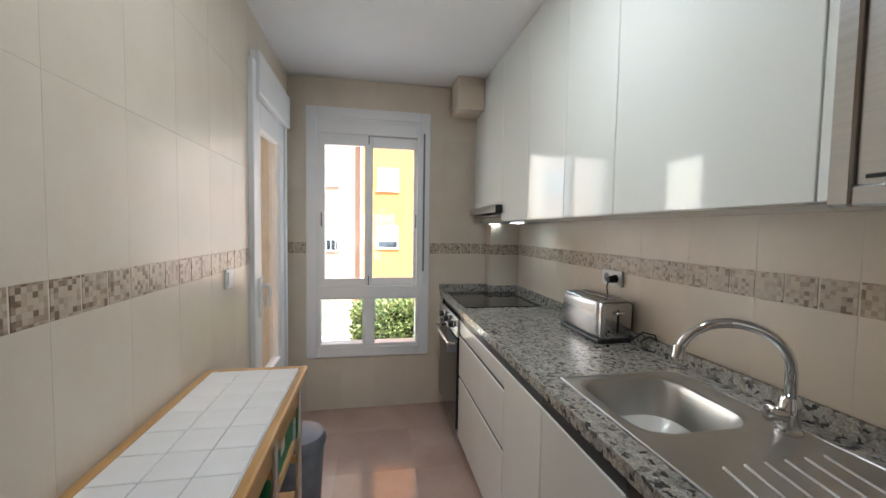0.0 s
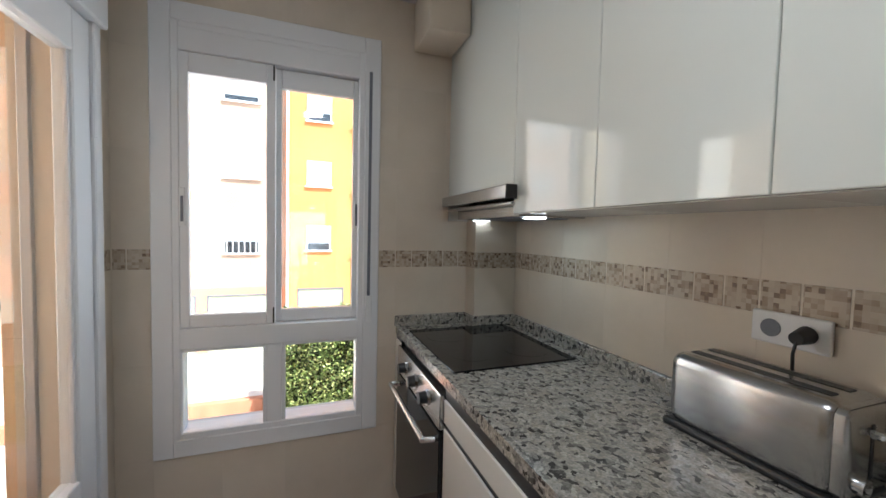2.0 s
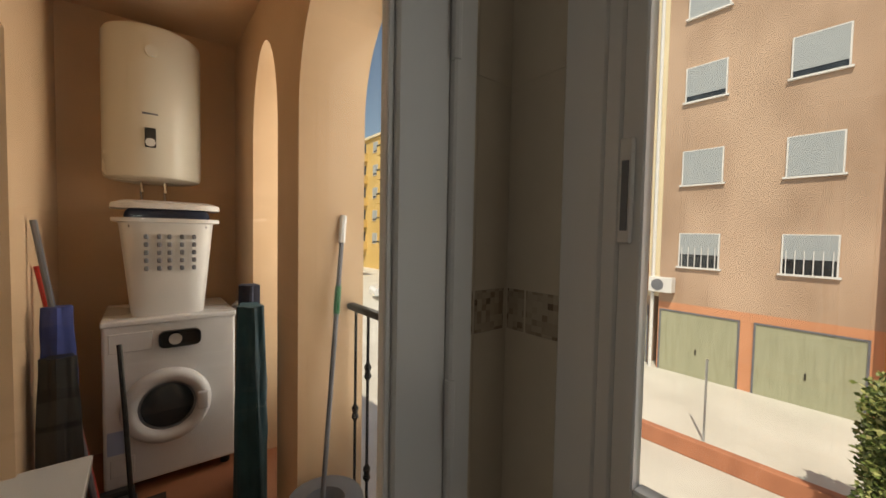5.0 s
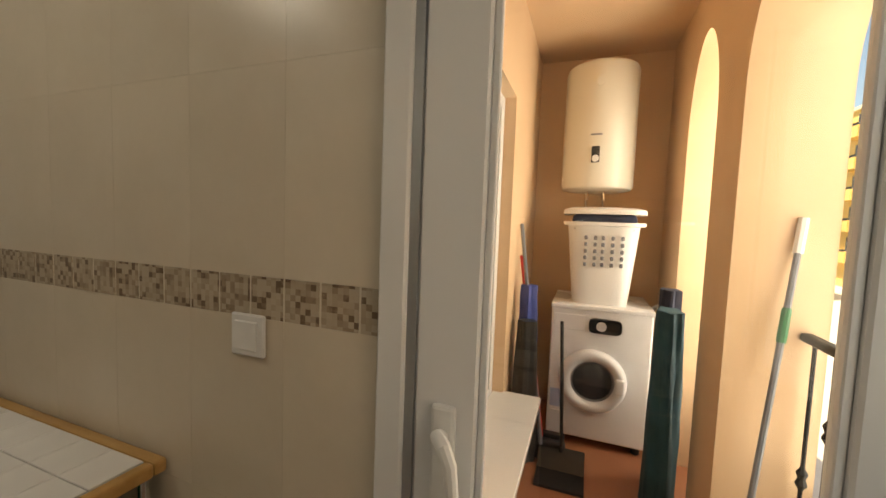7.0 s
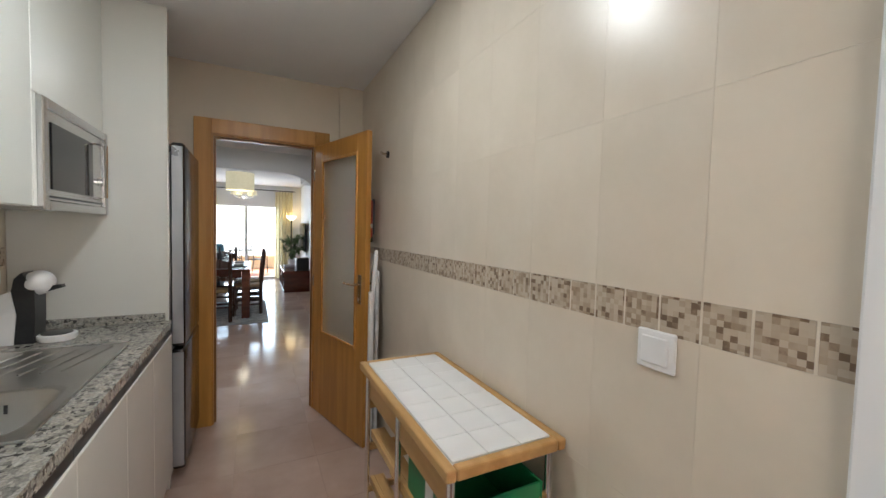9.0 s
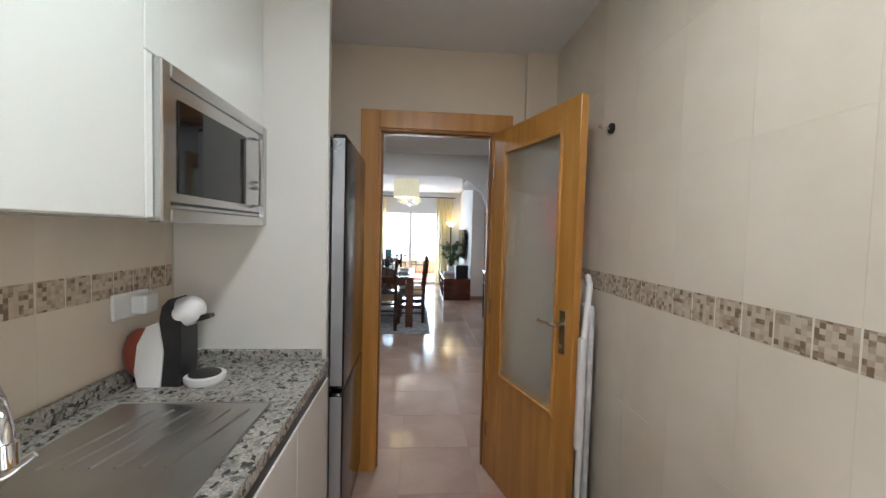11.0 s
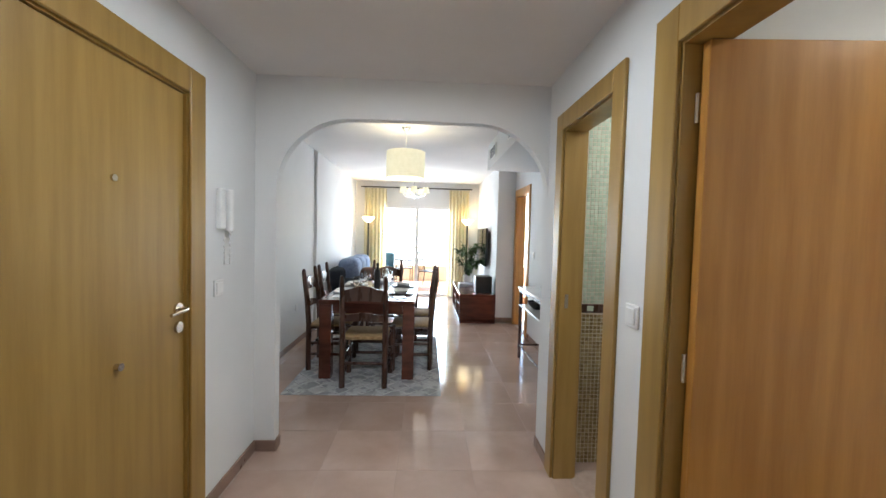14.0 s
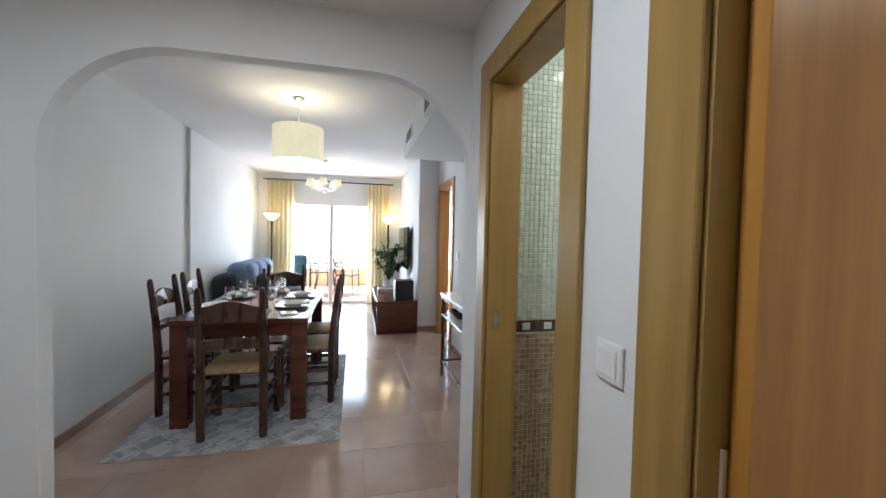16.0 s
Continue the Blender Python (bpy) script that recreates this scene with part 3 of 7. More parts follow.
def vent(y0, y1, z0, z1, x):
    v = thing("air_vent", (x, (y0 + y1) / 2, z0), "white slatted air vent in the soffit", "vent")
    frame_parts(v, "x", x - 0.006, x + 0.008, y0, y1, z0, z1, 0.012, "white")
    for k in range(6):
        z = z0 + 0.02 + k * (z1 - z0 - 0.04) / 5
        part("slat", box((x - 0.004, y0 + 0.012, z - 0.004), (x + 0.004, y1 - 0.012, z + 0.004)), "grey", v, world=True)


vent(-5.15, -4.75, 2.30, 2.44, -0.336)
vent(-4.10, -3.60, 2.30, 2.44, -0.336)

# rooms behind the doorways
tagged(part("wall_bathroom", box((-2.0, -2.98, -0.2), (HX0 - 0.12, -2.80, 2.7)), "grout"), "bathroom wall under mosaic", "wall", kind="structure")
tagged(part("wall_bathroom_side", box((-2.1, -2.80, -0.2), (-2.0, -1.80, 2.7)), "wall"), "white far bathroom wall", "wall", kind="structure")
tagged(part("wall_between_rooms", box((-2.0, -1.90, -0.2), (HX0 - 0.12, -1.80, 2.7)), "wall"), "white wall between bathroom and bedroom", "wall", kind="structure")
tagged(part("floor_bathroom", box((-2.0, -2.80, -0.2), (HX0 - 0.0, -1.90, -0.004)), "tile"), "pale bathroom floor", "floor", kind="structure")
tagged(part("ceiling_bathroom", box((-2.0, -2.80, 2.4), (HX0 - 0.12, -1.90, 2.6)), "ceiling"), "white bathroom ceiling", "ceiling", kind="structure")
tagged(part("wall_bedroom", wall_with_holes("x", -2.6, -2.5, (-1.80, -0.2), (-0.2, 2.7), []), "wall"), "white bedroom wall", "wall", kind="structure")
tagged(part("wall_bedroom_end", box((-2.5, -0.3, -0.2), (XL - 0.22, -0.2, 2.7)), "wall"), "white bedroom end wall", "wall", kind="structure")
tagged(part("floor_bedroom", box((-2.5, -1.80, -0.2), (HX0 - 0.0, -0.3, -0.005)), "floor"), "reddish-beige bedroom floor", "floor", kind="structure")
tagged(part("ceiling_bedroom", box((-2.5, -1.80, 2.5), (HX0 - 0.12, -0.3, 2.7)), "ceiling"), "white bedroom ceiling", "ceiling", kind="structure")
tagged(part("wall_entry_outside", box((HX1 + 0.15, -2.9, -0.2), (HX1 + 0.2, -0.9, 2.7)), "wall"), "wall behind the entrance door", "wall", kind="structure")
tagged(part("wall_side_room", box((-2.2, -7.0, -0.2), (-2.1, -5.2, 2.7)), "wall"), "white wall of the side room", "wall", kind="structure")
tagged(part("floor_side_room", box((-2.1, -6.6, -0.2), (RX1 - 0.05, -5.3, -0.005)), "floor"), "reddish-beige side room floor", "floor", kind="structure")
tagged(part("ceiling_side_room", box((-2.1, -6.6, 2.5), (RX1 - 0.12, -5.3, 2.7)), "ceiling"), "white side room ceiling", "ceiling", kind="structure")
tagged(part("wall_side_room_end", box((-2.1, -5.3, -0.2), (RX1 - 0.12, -5.2, 2.7)), "wall"), "white side room end wall", "wall", kind="structure")

# skirting tiles
sk = thing("baseboard", (0, 0, 0), "reddish-brown tile skirting", "baseboard", kind="structure")
for lo, hi in (((HX1 - 0.012, -2.92, 0), (HX1, -2.37, 0.07)), ((1.330, YA, 0), (HX1 - 0.012, YA + 0.012, 0.07)), ((HX0, -2.92, 0), (HX0 + 0.012, -2.755, 0.07)), ((HX0, -1.965, 0), (HX0 + 0.012, -1.735, 0.07)),
               ((LX - 0.012, YP, 0), (LX, -6.2, 0.07)), ((LX - 0.012, -5.9, 0), (LX, YB, 0.07)), ((RX1, -5.66, 0), (RX1 + 0.012, YB, 0.07)), ((RX2, -8.99, 0), (RX2 + 0.012, -6.6, 0.07)), ((RX1, -6.6, 0), (RX2 + 0.012, -6.588, 0.07)), ((1.330, YB, 0), (1.342, YA, 0.07)), ((-0.36, YB, 0), (-0.348, YA, 0.07))):
    part("skirting_tile", box(lo, hi, 0.003), "skirting", sk, world=True)


# ---- doors ----
def casing(parent, axis, face, back, s0, s1, top, w, mat):
    """Architrave on both faces and lining through the wall."""
    for f, g in ((face, face + math.copysign(0.016, face - back)), (back, back + math.copysign(0.016, back - face))):
        def bar(p0, p1, q0, q1):
            lo, hi = ((min(f, g), p0, q0), (max(f, g), p1, q1)) if axis == "x" else ((p0, min(f, g), q0), (p1, max(f, g), q1))
            part("architrave", box(lo, hi, 0.003), mat, parent, world=True)
        bar(s0 - w, s0 + 0.012, 0.0, top + w)
        bar(s1 - 0.012, s1 + w, 0.0, top + w)
        bar(s0 + 0.012, s1 - 0.012, top - 0.012, top + w)
    a, c = min(face, back) + 0.001, max(face, back) - 0.001
    for p0, p1, q0, q1 in ((s0, s0 + 0.02, 0, top), (s1 - 0.02, s1, 0, top), (s0 + 0.02, s1 - 0.02, top - 0.02, top)):
        lo, hi = ((a, p0, q0), (c, p1, q1)) if axis == "x" else ((p0, a, q0), (p1, c, q1))
        part("lining", box(lo, hi), mat, parent, world=True)


def lever(parent, at, out, along, mat="brass", plate=True):
    """A lever handle on a long plate: at is the plate's middle on the leaf, out its normal, along the lever's way."""
    at, out, along = Vector(at), Vector(out), Vector(along)
    if plate:
        half = along * 0.02
        lo = at - half - Vector((0, 0, 0.13))
        hi = at + half + Vector((0, 0, 0.06)) + out * 0.006
        part("handle_plate", box([min(a, c) for a, c in zip(lo, hi)], [max(a, c) for a, c in zip(lo, hi)], 0.002), mat, parent, world=False)
    part("lever", tube([at, at + out * 0.045, at + out * 0.055 + along * 0.015, at + out * 0.055 + along * 0.11, at + out * 0.045 + along * 0.12], [0.009, 0.009, 0.009, 0.008, 0.006], 10), mat, parent, "satin metal lever handle", smooth=True)


kd = thing("door_frame", (0.38, -0.79, 0), "golden oak kitchen door frame", "door frame", kind="structure")
casing(kd, "y", YD, -0.772, KD[0], KD[1], KD[3], 0.092, "oak")
# stops in darker oak: the rebate's shade is put into their colour
for lo, hi in (((KD[0] + 0.02, -0.760, 0), (KD[0] + 0.033, -0.722, KD[3] - 0.02)), ((KD[1] - 0.033, -0.760, 0), (KD[1] - 0.02, -0.722, KD[3] - 0.02)), ((KD[0] + 0.033, -0.760, KD[3] - 0.033), (KD[1] - 0.033, -0.722, KD[3] - 0.02))):
    part("door_stop", box(lo, hi, 0.002), "oakshade", kd, world=True)


def glazed_leaf():
    """The kitchen door: stiles and rails round a tall frosted pane over a solid lower panel. Hinge edge at the origin, leaf along +x."""
    W, H, T = 0.73, 2.015, 0.036
    d = thing("kitchen_door", (0.035, -0.665, 0.008), "open golden oak door with a tall frosted pane", "door", rz=106.7)
    gx0, gx1, gz0, gz1 = 0.115, W - 0.112, 0.62, 1.895
    for nm, lo, hi in (("stile", (0, 0, 0), (gx0, T, H)), ("stile", (gx1, 0, 0), (W, T, H)), ("top_rail", (gx0, 0, gz1), (gx1, T, H)), ("lower_panel", (gx0, 0.001, 0), (gx1, T - 0.001, gz0))):
        part(nm, box(lo, hi, 0.002), "oak", d)
    for s in (-0.006, T - 0.006):
        for lo, hi in (((gx0 - 0.004, s, gz0 - 0.004), (gx0 + 0.016, s + 0.012, gz1 + 0.004)), ((gx1 - 0.016, s, gz0 - 0.004), (gx1 + 0.004, s + 0.012, gz1 + 0.004)), ((gx0 + 0.016, s, gz1 - 0.016), (gx1 - 0.016, s + 0.012, gz1 + 0.004)), ((gx0 + 0.016, s, gz0 - 0.004), (gx1 - 0.016, s + 0.012, gz0 + 0.016))):
            part("glazing_bead", box(lo, hi, 0.004), "oak", d)
    p = part("frosted_pane", box((gx0 + 0.002, T / 2 - 0.002, gz0 + 0.002), (gx1 - 0.002, T / 2 + 0.002, gz1 - 0.002)), "frost", d, "frosted glass pane")
    p.visible_shadow = False
    lever(d, (W - 0.06, 0, 1.05), (0, -1, 0), (-1, 0, 0))
    lever(d, (W - 0.06, T, 1.05), (0, 1, 0), (-1, 0, 0))
    for z in (0.25, 1.0, 1.8):
        part("hinge", cyl((-0.008, 0.0, z - 0.04), (-0.008, 0.0, z + 0.04), 0.007, seg=10), "brass", d)


glazed_leaf()

fdf = thing("door_frame", (HX1, -1.84, 0), "hall oak frame of the entrance door", "door frame", kind="structure")
casing(fdf, "x", HX1, HX1 + 0.15, FD[0], FD[1], FD[3], 0.10, "oakhall")
fd = thing("entrance_door", (HX1 + 0.012, -1.84, 0), "closed flush oak entrance door with a lever handle", "door")
part("leaf", box((HX1 + 0.012, FD[0] + 0.022, 0.006), (HX1 + 0.055, FD[1] - 0.022, FD[3] - 0.022), 0.002), "oakhall", fd, world=True)
part("peephole", cyl((0.002, -0.03, 1.57), (-0.008, -0.03, 1.57), 0.012, seg=14), "brass", fd, "brass peephole")
part("door_knob", cyl((0.002, -0.035, 0.91), (-0.02, -0.035, 0.91), 0.011, 0.014, 14), "brass", fd)
part("lever_rose", cyl((0.002, -0.365, 1.05), (-0.010, -0.365, 1.05), 0.026, seg=18), "brass", fd)
part("lever", tube([(0.0, -0.365, 1.05), (-0.045, -0.365, 1.05), (-0.05, -0.35, 1.05), (-0.05, -0.25, 1.045)], [0.009, 0.009, 0.009, 0.007], 10), "brass", fd, "satin metal lever handle", smooth=True)
part("lock_cylinder", cyl((0.002, -0.365, 0.97), (-0.012, -0.365, 0.97), 0.024, seg=18), "brass", fd)

b1 = thing("door_frame", (HX0, -1.29, 0), "hall oak frame of the bedroom door", "door frame", kind="structure")
casing(b1, "x", HX0, HX0 - 0.12, B1[0], B1[1], B1[3], 0.105, "oakhall")
bl = thing("bedroom_door", (HX0 - 0.055, B1[0] + 0.024, 0.008), "flush golden oak bedroom door standing wide open", "door", rz=176.0)
part("leaf", box((0.0, -0.036, 0), (0.66, 0.0, 1.99), 0.002), "oak", bl)
for z in (0.25, 1.0, 1.8):
    part("hinge", cyl((-0.006, 0.004, z - 0.045), (-0.006, 0.004, z + 0.045), 0.008, seg=10), "brass", bl)
b2 = thing("door_frame", (HX0, -2.36, 0), "hall oak frame of the bathroom doorway", "door frame", kind="structure")
casing(b2, "x", HX0, HX0 - 0.12, B2[0], B2[1], B2[3], 0.085, "oakhall")
part("strike_plate", box((HX0 - 0.05, -2.642, 1.00), (HX0 - 0.03, -2.637, 1.08)), "brass", b2, world=True)
d3 = thing("door_frame", (RX1, -6.1, 0), "oak frame of the living room side doorway", "door frame", kind="structure")
casing(d3, "x", RX1, RX1 - 0.12, D3[0], D3[1], D3[3], 0.085, "oak")


# ---- kitchen window and balcony door ----
def strap_and_box():
    s = thing("shutter_strap", (0.695, YW - 0.02, 0.95), "grey shutter pull strap in a white holder", "strap")
    part("strap", box((0.683, YW - 0.020, 1.06), (0.697, YW - 0.016, 2.13)), "grey", s, world=True)
    part("holder", box((0.676, YW - 0.032, 0.94), (0.705, YW - 0.0155, 1.07), 0.004, seg=2), "white", s, world=True)


def kitchen_window():
    x0, x1, z0, z1 = -0.186, 0.738, 0.408, 2.288
    f, k = YW - 0.015, YW + 0.10
    w = thing("window_kitchen", (0.3, YW, z0), "tall white aluminium window with sliding upper sashes", "window", kind="structure")
    frame_parts(w, "y", f, YW + 0.005, x0, x1, z0, z1, 0.075, "pvc", "casing_bar")
    frame_parts(w, "y", YW - 0.01, k, x0 + 0.045, x1 - 0.045, z0 + 0.045, z1 - 0.045, 0.055, "pvc", "outer_frame")
    part("shutter_box", box((x0 + 0.06, f + 0.008, 2.10), (x1 - 0.06, k, z1 - 0.06), 0.004), "pvc", w, world=True, label="white shutter box front")
    part("transom", box((x0 + 0.09, f + 0.006, 0.865), (x1 - 0.09, k - 0.01, 0.955), 0.004), "pvc", w, world=True)
    part("lower_mullion", box((0.240, f + 0.012, 0.49), (0.306, k - 0.02, 0.865), 0.004), "pvc", w, world=True)

    def sash(sx0, sx1, y0, y1, wl, wr, handle_x):
        s = part("sash", box((sx0, y0, 0.957), (sx0 + wl, y1, 2.098), 0.003), "pvc", w, world=True)
        part("sash_stile", box((sx1 - wr, y0, 0.957), (sx1, y1, 2.098), 0.003), "pvc", s, world=True)
        part("sash_rail", box((sx0 + wl, y0, 0.957), (sx1 - wr, y1, 1.012), 0.003), "pvc", s, world=True)
        part("sash_rail", box((sx0 + wl, y0, 2.015), (sx1 - wr, y1, 2.098), 0.003), "pvc", s, world=True)
        g = part("pane", box((sx0 + wl - 0.004, (y0 + y1) / 2 - 0.002, 1.008), (sx1 - wr + 0.004, (y0 + y1) / 2 + 0.002, 2.019)), "pane", s, world=True)
        g.visible_shadow = False
        part("latch", box((handle_x - 0.011, y0 - 0.009, 1.385), (handle_x + 0.011, y0, 1.545), 0.003), "white", s, world=True)
        part("latch_slot", box((handle_x - 0.005, y0 - 0.011, 1.405), (handle_x + 0.005, y0 - 0.0085, 1.51)), "grey", s, world=True)
    sash(-0.098, 0.277, YW - 0.004, YW + 0.026, 0.045, 0.038, -0.076)
    sash(0.250, 0.650, YW + 0.032, YW + 0.062, 0.050, 0.034, 0.633)
    part("seal", box((0.266, YW - 0.008, 0.960), (0.273, YW - 0.0045, 1.03)), "gasket", w, world=True)
    part("seal", box((0.266, YW - 0.008, 2.03), (0.273, YW - 0.0045, 2.095)), "gasket", w, world=True)
    for a, c in ((-0.097, 0.240), (0.306, 0.650)):
        g = part("lower_pane", box((a, YW + 0.02, 0.49), (c, YW + 0.024, 0.866)), "pane", w, world=True)
        g.visible_shadow = False
        for lo, hi in (((a, YW + 0.0, 0.50), (a + 0.014, YW + 0.019, 0.852)), ((c - 0.014, YW + 0.0, 0.50), (c, YW + 0.019, 0.852)), ((a, YW + 0.0, 0.852), (c, YW + 0.019, 0.865)), ((a, YW + 0.0, 0.487), (c, YW + 0.019, 0.50))):
            part("bead", box(lo, hi, 0.002), "pvc", w, world=True)


kitchen_window()
strap_and_box()
tagged(part("window_sill", box((-0.20, YW + 0.10, 0.38), (0.76, YW + 0.32, 0.42), 0.004), "concrete"), "pale stone outer window sill", "sill", kind="structure")


def balcony_door():
    y0, y1 = 2.167, 2.934
    w = thing("balcony_door", (XL, 2.55, 0), "closed white aluminium balcony door with clear glass", "door")
    frame_parts(w, "x", XL + 0.025, XL - 0.09, y0, y1, 0.0, 2.245, 0.05, "pvc", "frame_bar", bottom=False)
    part("threshold", box((XL - 0.20, y0 + 0.05, -0.01), (XL + 0.02, y1 - 0.05, 0.035), 0.003), "pvc", w, world=True)
    part("shutter_box", box((XL - 0.05, y0 + 0.045, 2.085), (XL + 0.045, y1 + 0.01, 2.30), 0.006), "pvc", w, world=True, label="white roller shutter box")
    part("track", box((XL + 0.004, y0 + 0.05, 0.04), (XL + 0.016, y0 + 0.066, 2.085)), "silver", w, world=True)
    a, c, f, k = y0 + 0.066, y1 - 0.05, XL + 0.012, XL - 0.045
    leaf = part("leaf_stile", box((k, a, 0.04), (f, a + 0.105, 2.08), 0.004), "pvc", w, world=True)
    part("leaf_stile", box((k, c - 0.105, 0.04), (f, c, 2.08), 0.004), "pvc", w, world=True)
    part("leaf_rail", box((k, a + 0.105, 1.94), (f, c - 0.105, 2.08), 0.004), "pvc", w, world=True)
    part("kick_panel", box((k + 0.01, a + 0.105, 0.04), (f - 0.008, c - 0.105, 0.44), 0.004), "pvc", w, world=True)
    part("leaf_rail", box((k, a + 0.105, 0.44), (f, c - 0.105, 0.52), 0.004), "pvc", w, world=True)
    g = part("pane", box((XL - 0.018, a + 0.10, 0.47), (XL - 0.014, c - 0.10, 1.95)), "pane", w, world=True)
    g.visible_shadow = False
    for s in (a + 0.105, c - 0.117):
        part("bead", box((XL - 0.010, s, 0.48), (XL + 0.002, s + 0.012, 1.94), 0.002), "pvc", w, world=True)
    hy = a + 0.055
    part("handle_plate", box((f, hy - 0.020, 0.90), (f + 0.014, hy + 0.020, 1.12), 0.006, seg=2), "white", w, world=True)
    part("lever", tube([(f + 0.01, hy, 1.07), (f + 0.034, hy, 1.082), (f + 0.042, hy + 0.012, 1.075), (f + 0.045, hy + 0.025, 1.05), (f + 0.042, hy + 0.030, 1.0), (f + 0.034, hy + 0.030, 0.955)], [0.012, 0.011, 0.012, 0.011, 0.010, 0.008], 10), "white", w, "white curved lever handle", world=True, smooth=True)
    for z in (0.35, 1.08, 1.75):
        part("hinge", cyl((f + 0.008, c + 0.004, z - 0.06), (f + 0.008, c + 0.004, z + 0.06), 0.009, seg=10), "pvc", w, world=True)


balcony_door()
for y0, y1 in ((2.906, 2.9185), (2.1815, 2.194)):
    tagged(part("trim", box((XL - 0.219, y0, 0.002), (XL - 0.0915, y1, 2.228)), "creamwall"), "cream lining of the balcony door reveal", "trim", kind="structure")
sg = thing("shutter_guide", (XL - 0.17, 2.895, 0.04), "grey aluminium shutter guide in the door reveal", "rail")
part("channel", box((XL - 0.185, 2.884, 0.04), (XL - 0.155, 2.9055, 2.08), 0.002), "silver", sg, world=True)

# terrace door of the living room
pd = thing("window_terrace", (0.63, YP, 0), "white sliding terrace door, wide and clear", "window", kind="structure")
frame_parts(pd, "y", YP + 0.01, YP - 0.10, PAT[0], PAT[1], 0.0, 1.99, 0.05, "pvc", "frame_bar")
part("meeting_stile", box((0.60, YP - 0.08, 0.05), (0.67, YP - 0.01, 1.94), 0.004), "pvc", pd, world=True)
for a, c in ((PAT[0] + 0.05, 0.60), (0.67, PAT[1] - 0.05)):
    g = part("pane", box((a, YP - 0.05, 0.05), (c, YP - 0.046, 1.94)), "pane", pd, world=True)
    g.visible_shadow = False

# ---- loggia ----
LB = (-2.89, 2.09, 3.00, 2.68)
tagged(part("floor_loggia", box((-3.00, 1.96, -0.2), (XL - 0.22, 3.31, 0.0)), "terracotta"), "terracotta loggia floor", "floor", kind="structure")
tagged(part("ceiling_loggia", box((-3.00, 1.96, LB[3]), (XL - 0.22, 3.31, 2.8)), "stucco"), "warm stucco loggia ceiling", "ceiling", kind="structure")
tagged(part("wall_loggia_back", box((-3.00, 1.96, 0.0), (LB[0], 3.31, LB[3])), "stucco"), "warm stucco wall behind the washing machine", "wall", kind="structure")
LW = (-1.86, -1.0, 0.42, 2.10)
tagged(part("wall_loggia_side", wall_with_holes("y", 1.92, LB[1], (LB[0], XL - 0.22), (0.0, LB[3]), [LW]), "stucco"), "warm stucco loggia wall with a window", "wall", kind="structure")
lw = thing("window_loggia", (-1.43, 2.0, 0.42), "white loggia window with a deep white sill", "window", kind="structure")
frame_parts(lw, "y", 2.028, 1.97, LW[0], LW[1], 0.42, 2.10, 0.07, "pvc")
part("pane", box((LW[0] + 0.07, 1.995, 0.51), (LW[1] - 0.07, 1.999, 2.03)), "darkglass", lw, world=True)
part("sill", box((LW[0] - 0.03, 2.03, 0.421), (LW[1] + 0.03, 2.30, 0.455), 0.004), "porcelain", lw, world=True)
# outer loggia wall: pillars, two arches over a rail
A1 = arch_outline(-1.477, -0.62, 1.92, 2.45, 0.428)
A2 = arch_outline(-2.33, -1.80, 1.89, 2.42, 0.264)
tagged(part("wall_loggia_arches", solid_arch(-1.64, XL - 0.22, -0.2, 2.8, 3.00, 3.31, A1, -0.2), "stucco"), "warm stucco loggia pillar and arch", "wall", kind="structure")
tagged(part("wall_loggia_arch_far", solid_arch(-3.00, -1.6401, -0.2, 2.8, 3.00, 3.31, A2, -0.2), "stucco"), "warm stucco loggia arch", "wall", kind="structure")


def railing(x0, x1):
    r = thing("balcony_railing", ((x0 + x1) / 2, 3.24, 0), "black wrought iron balcony railing with knotted bars", "railing")
    part("top_rail", box((x0, 3.225, 1.03), (x1, 3.265, 1.06), 0.006), "iron", r, world=True)
    part("bottom_rail", box((x0, 3.235, 0.10), (x1, 3.255, 0.12), 0.003), "iron", r, world=True)
    n = max(2, round((x1 - x0) / 0.115))
    for i in range(n):
        x = x0 + (i + 0.5) * (x1 - x0) / n
        kn = (0.78, 0.32) if i % 2 else (0.55,)
        prof = [(0.007, 0.11)]
        for z in sorted(kn):
            prof += [(0.007, z - 0.04), (0.018, z - 0.02), (0.011, z), (0.018, z + 0.02), (0.007, z + 0.04)]
        prof += [(0.007, 1.035)]
        part("bar", lathe(prof, (x, 3.245, 0), 8), "iron", r, world=True, smooth=True)


railing(-1.477, -0.62)
railing(-2.33, -1.80)

# own building: outer skin; unseen parapet and roof edge added to shade the yard
tagged(part("house_wall_upper", box((-8, 2.2, 2.85), (9, 3.33, 3.4)), "stucco"), "unseen stucco parapet, its height set for the yard shadow", "wall", kind="structure")
tagged(part("house_wall_lower", box((-8, 2.2, -4.0), (9, 3.33, -0.21)), "stucco"), "stucco wall of the storey below", "wall", kind="structure")
tagged(part("house_wall_side", box((XR + 0.21, 2.2, -0.2), (9, 3.33, 2.84)), "stucco"), "stucco wall beside the kitchen window", "wall", kind="structure")
tagged(part("house_wall_far", box((-8, 2.2, -0.2), (-3.01, 3.33, 2.84)), "stucco"), "stucco wall past the loggia", "wall", kind="structure")
tagged(part("house_wall_mid", wall_with_holes("y", 3.2705, 3.33, (XL - 0.2195, XR + 0.209), (-0.2, 2.84), [(WIN[0] - 0.01, WIN[1] + 0.01, WIN[2] - 0.02, WIN[3] + 0.01)]), "stucco"), "stucco wall round the kitchen window", "wall", kind="structure")
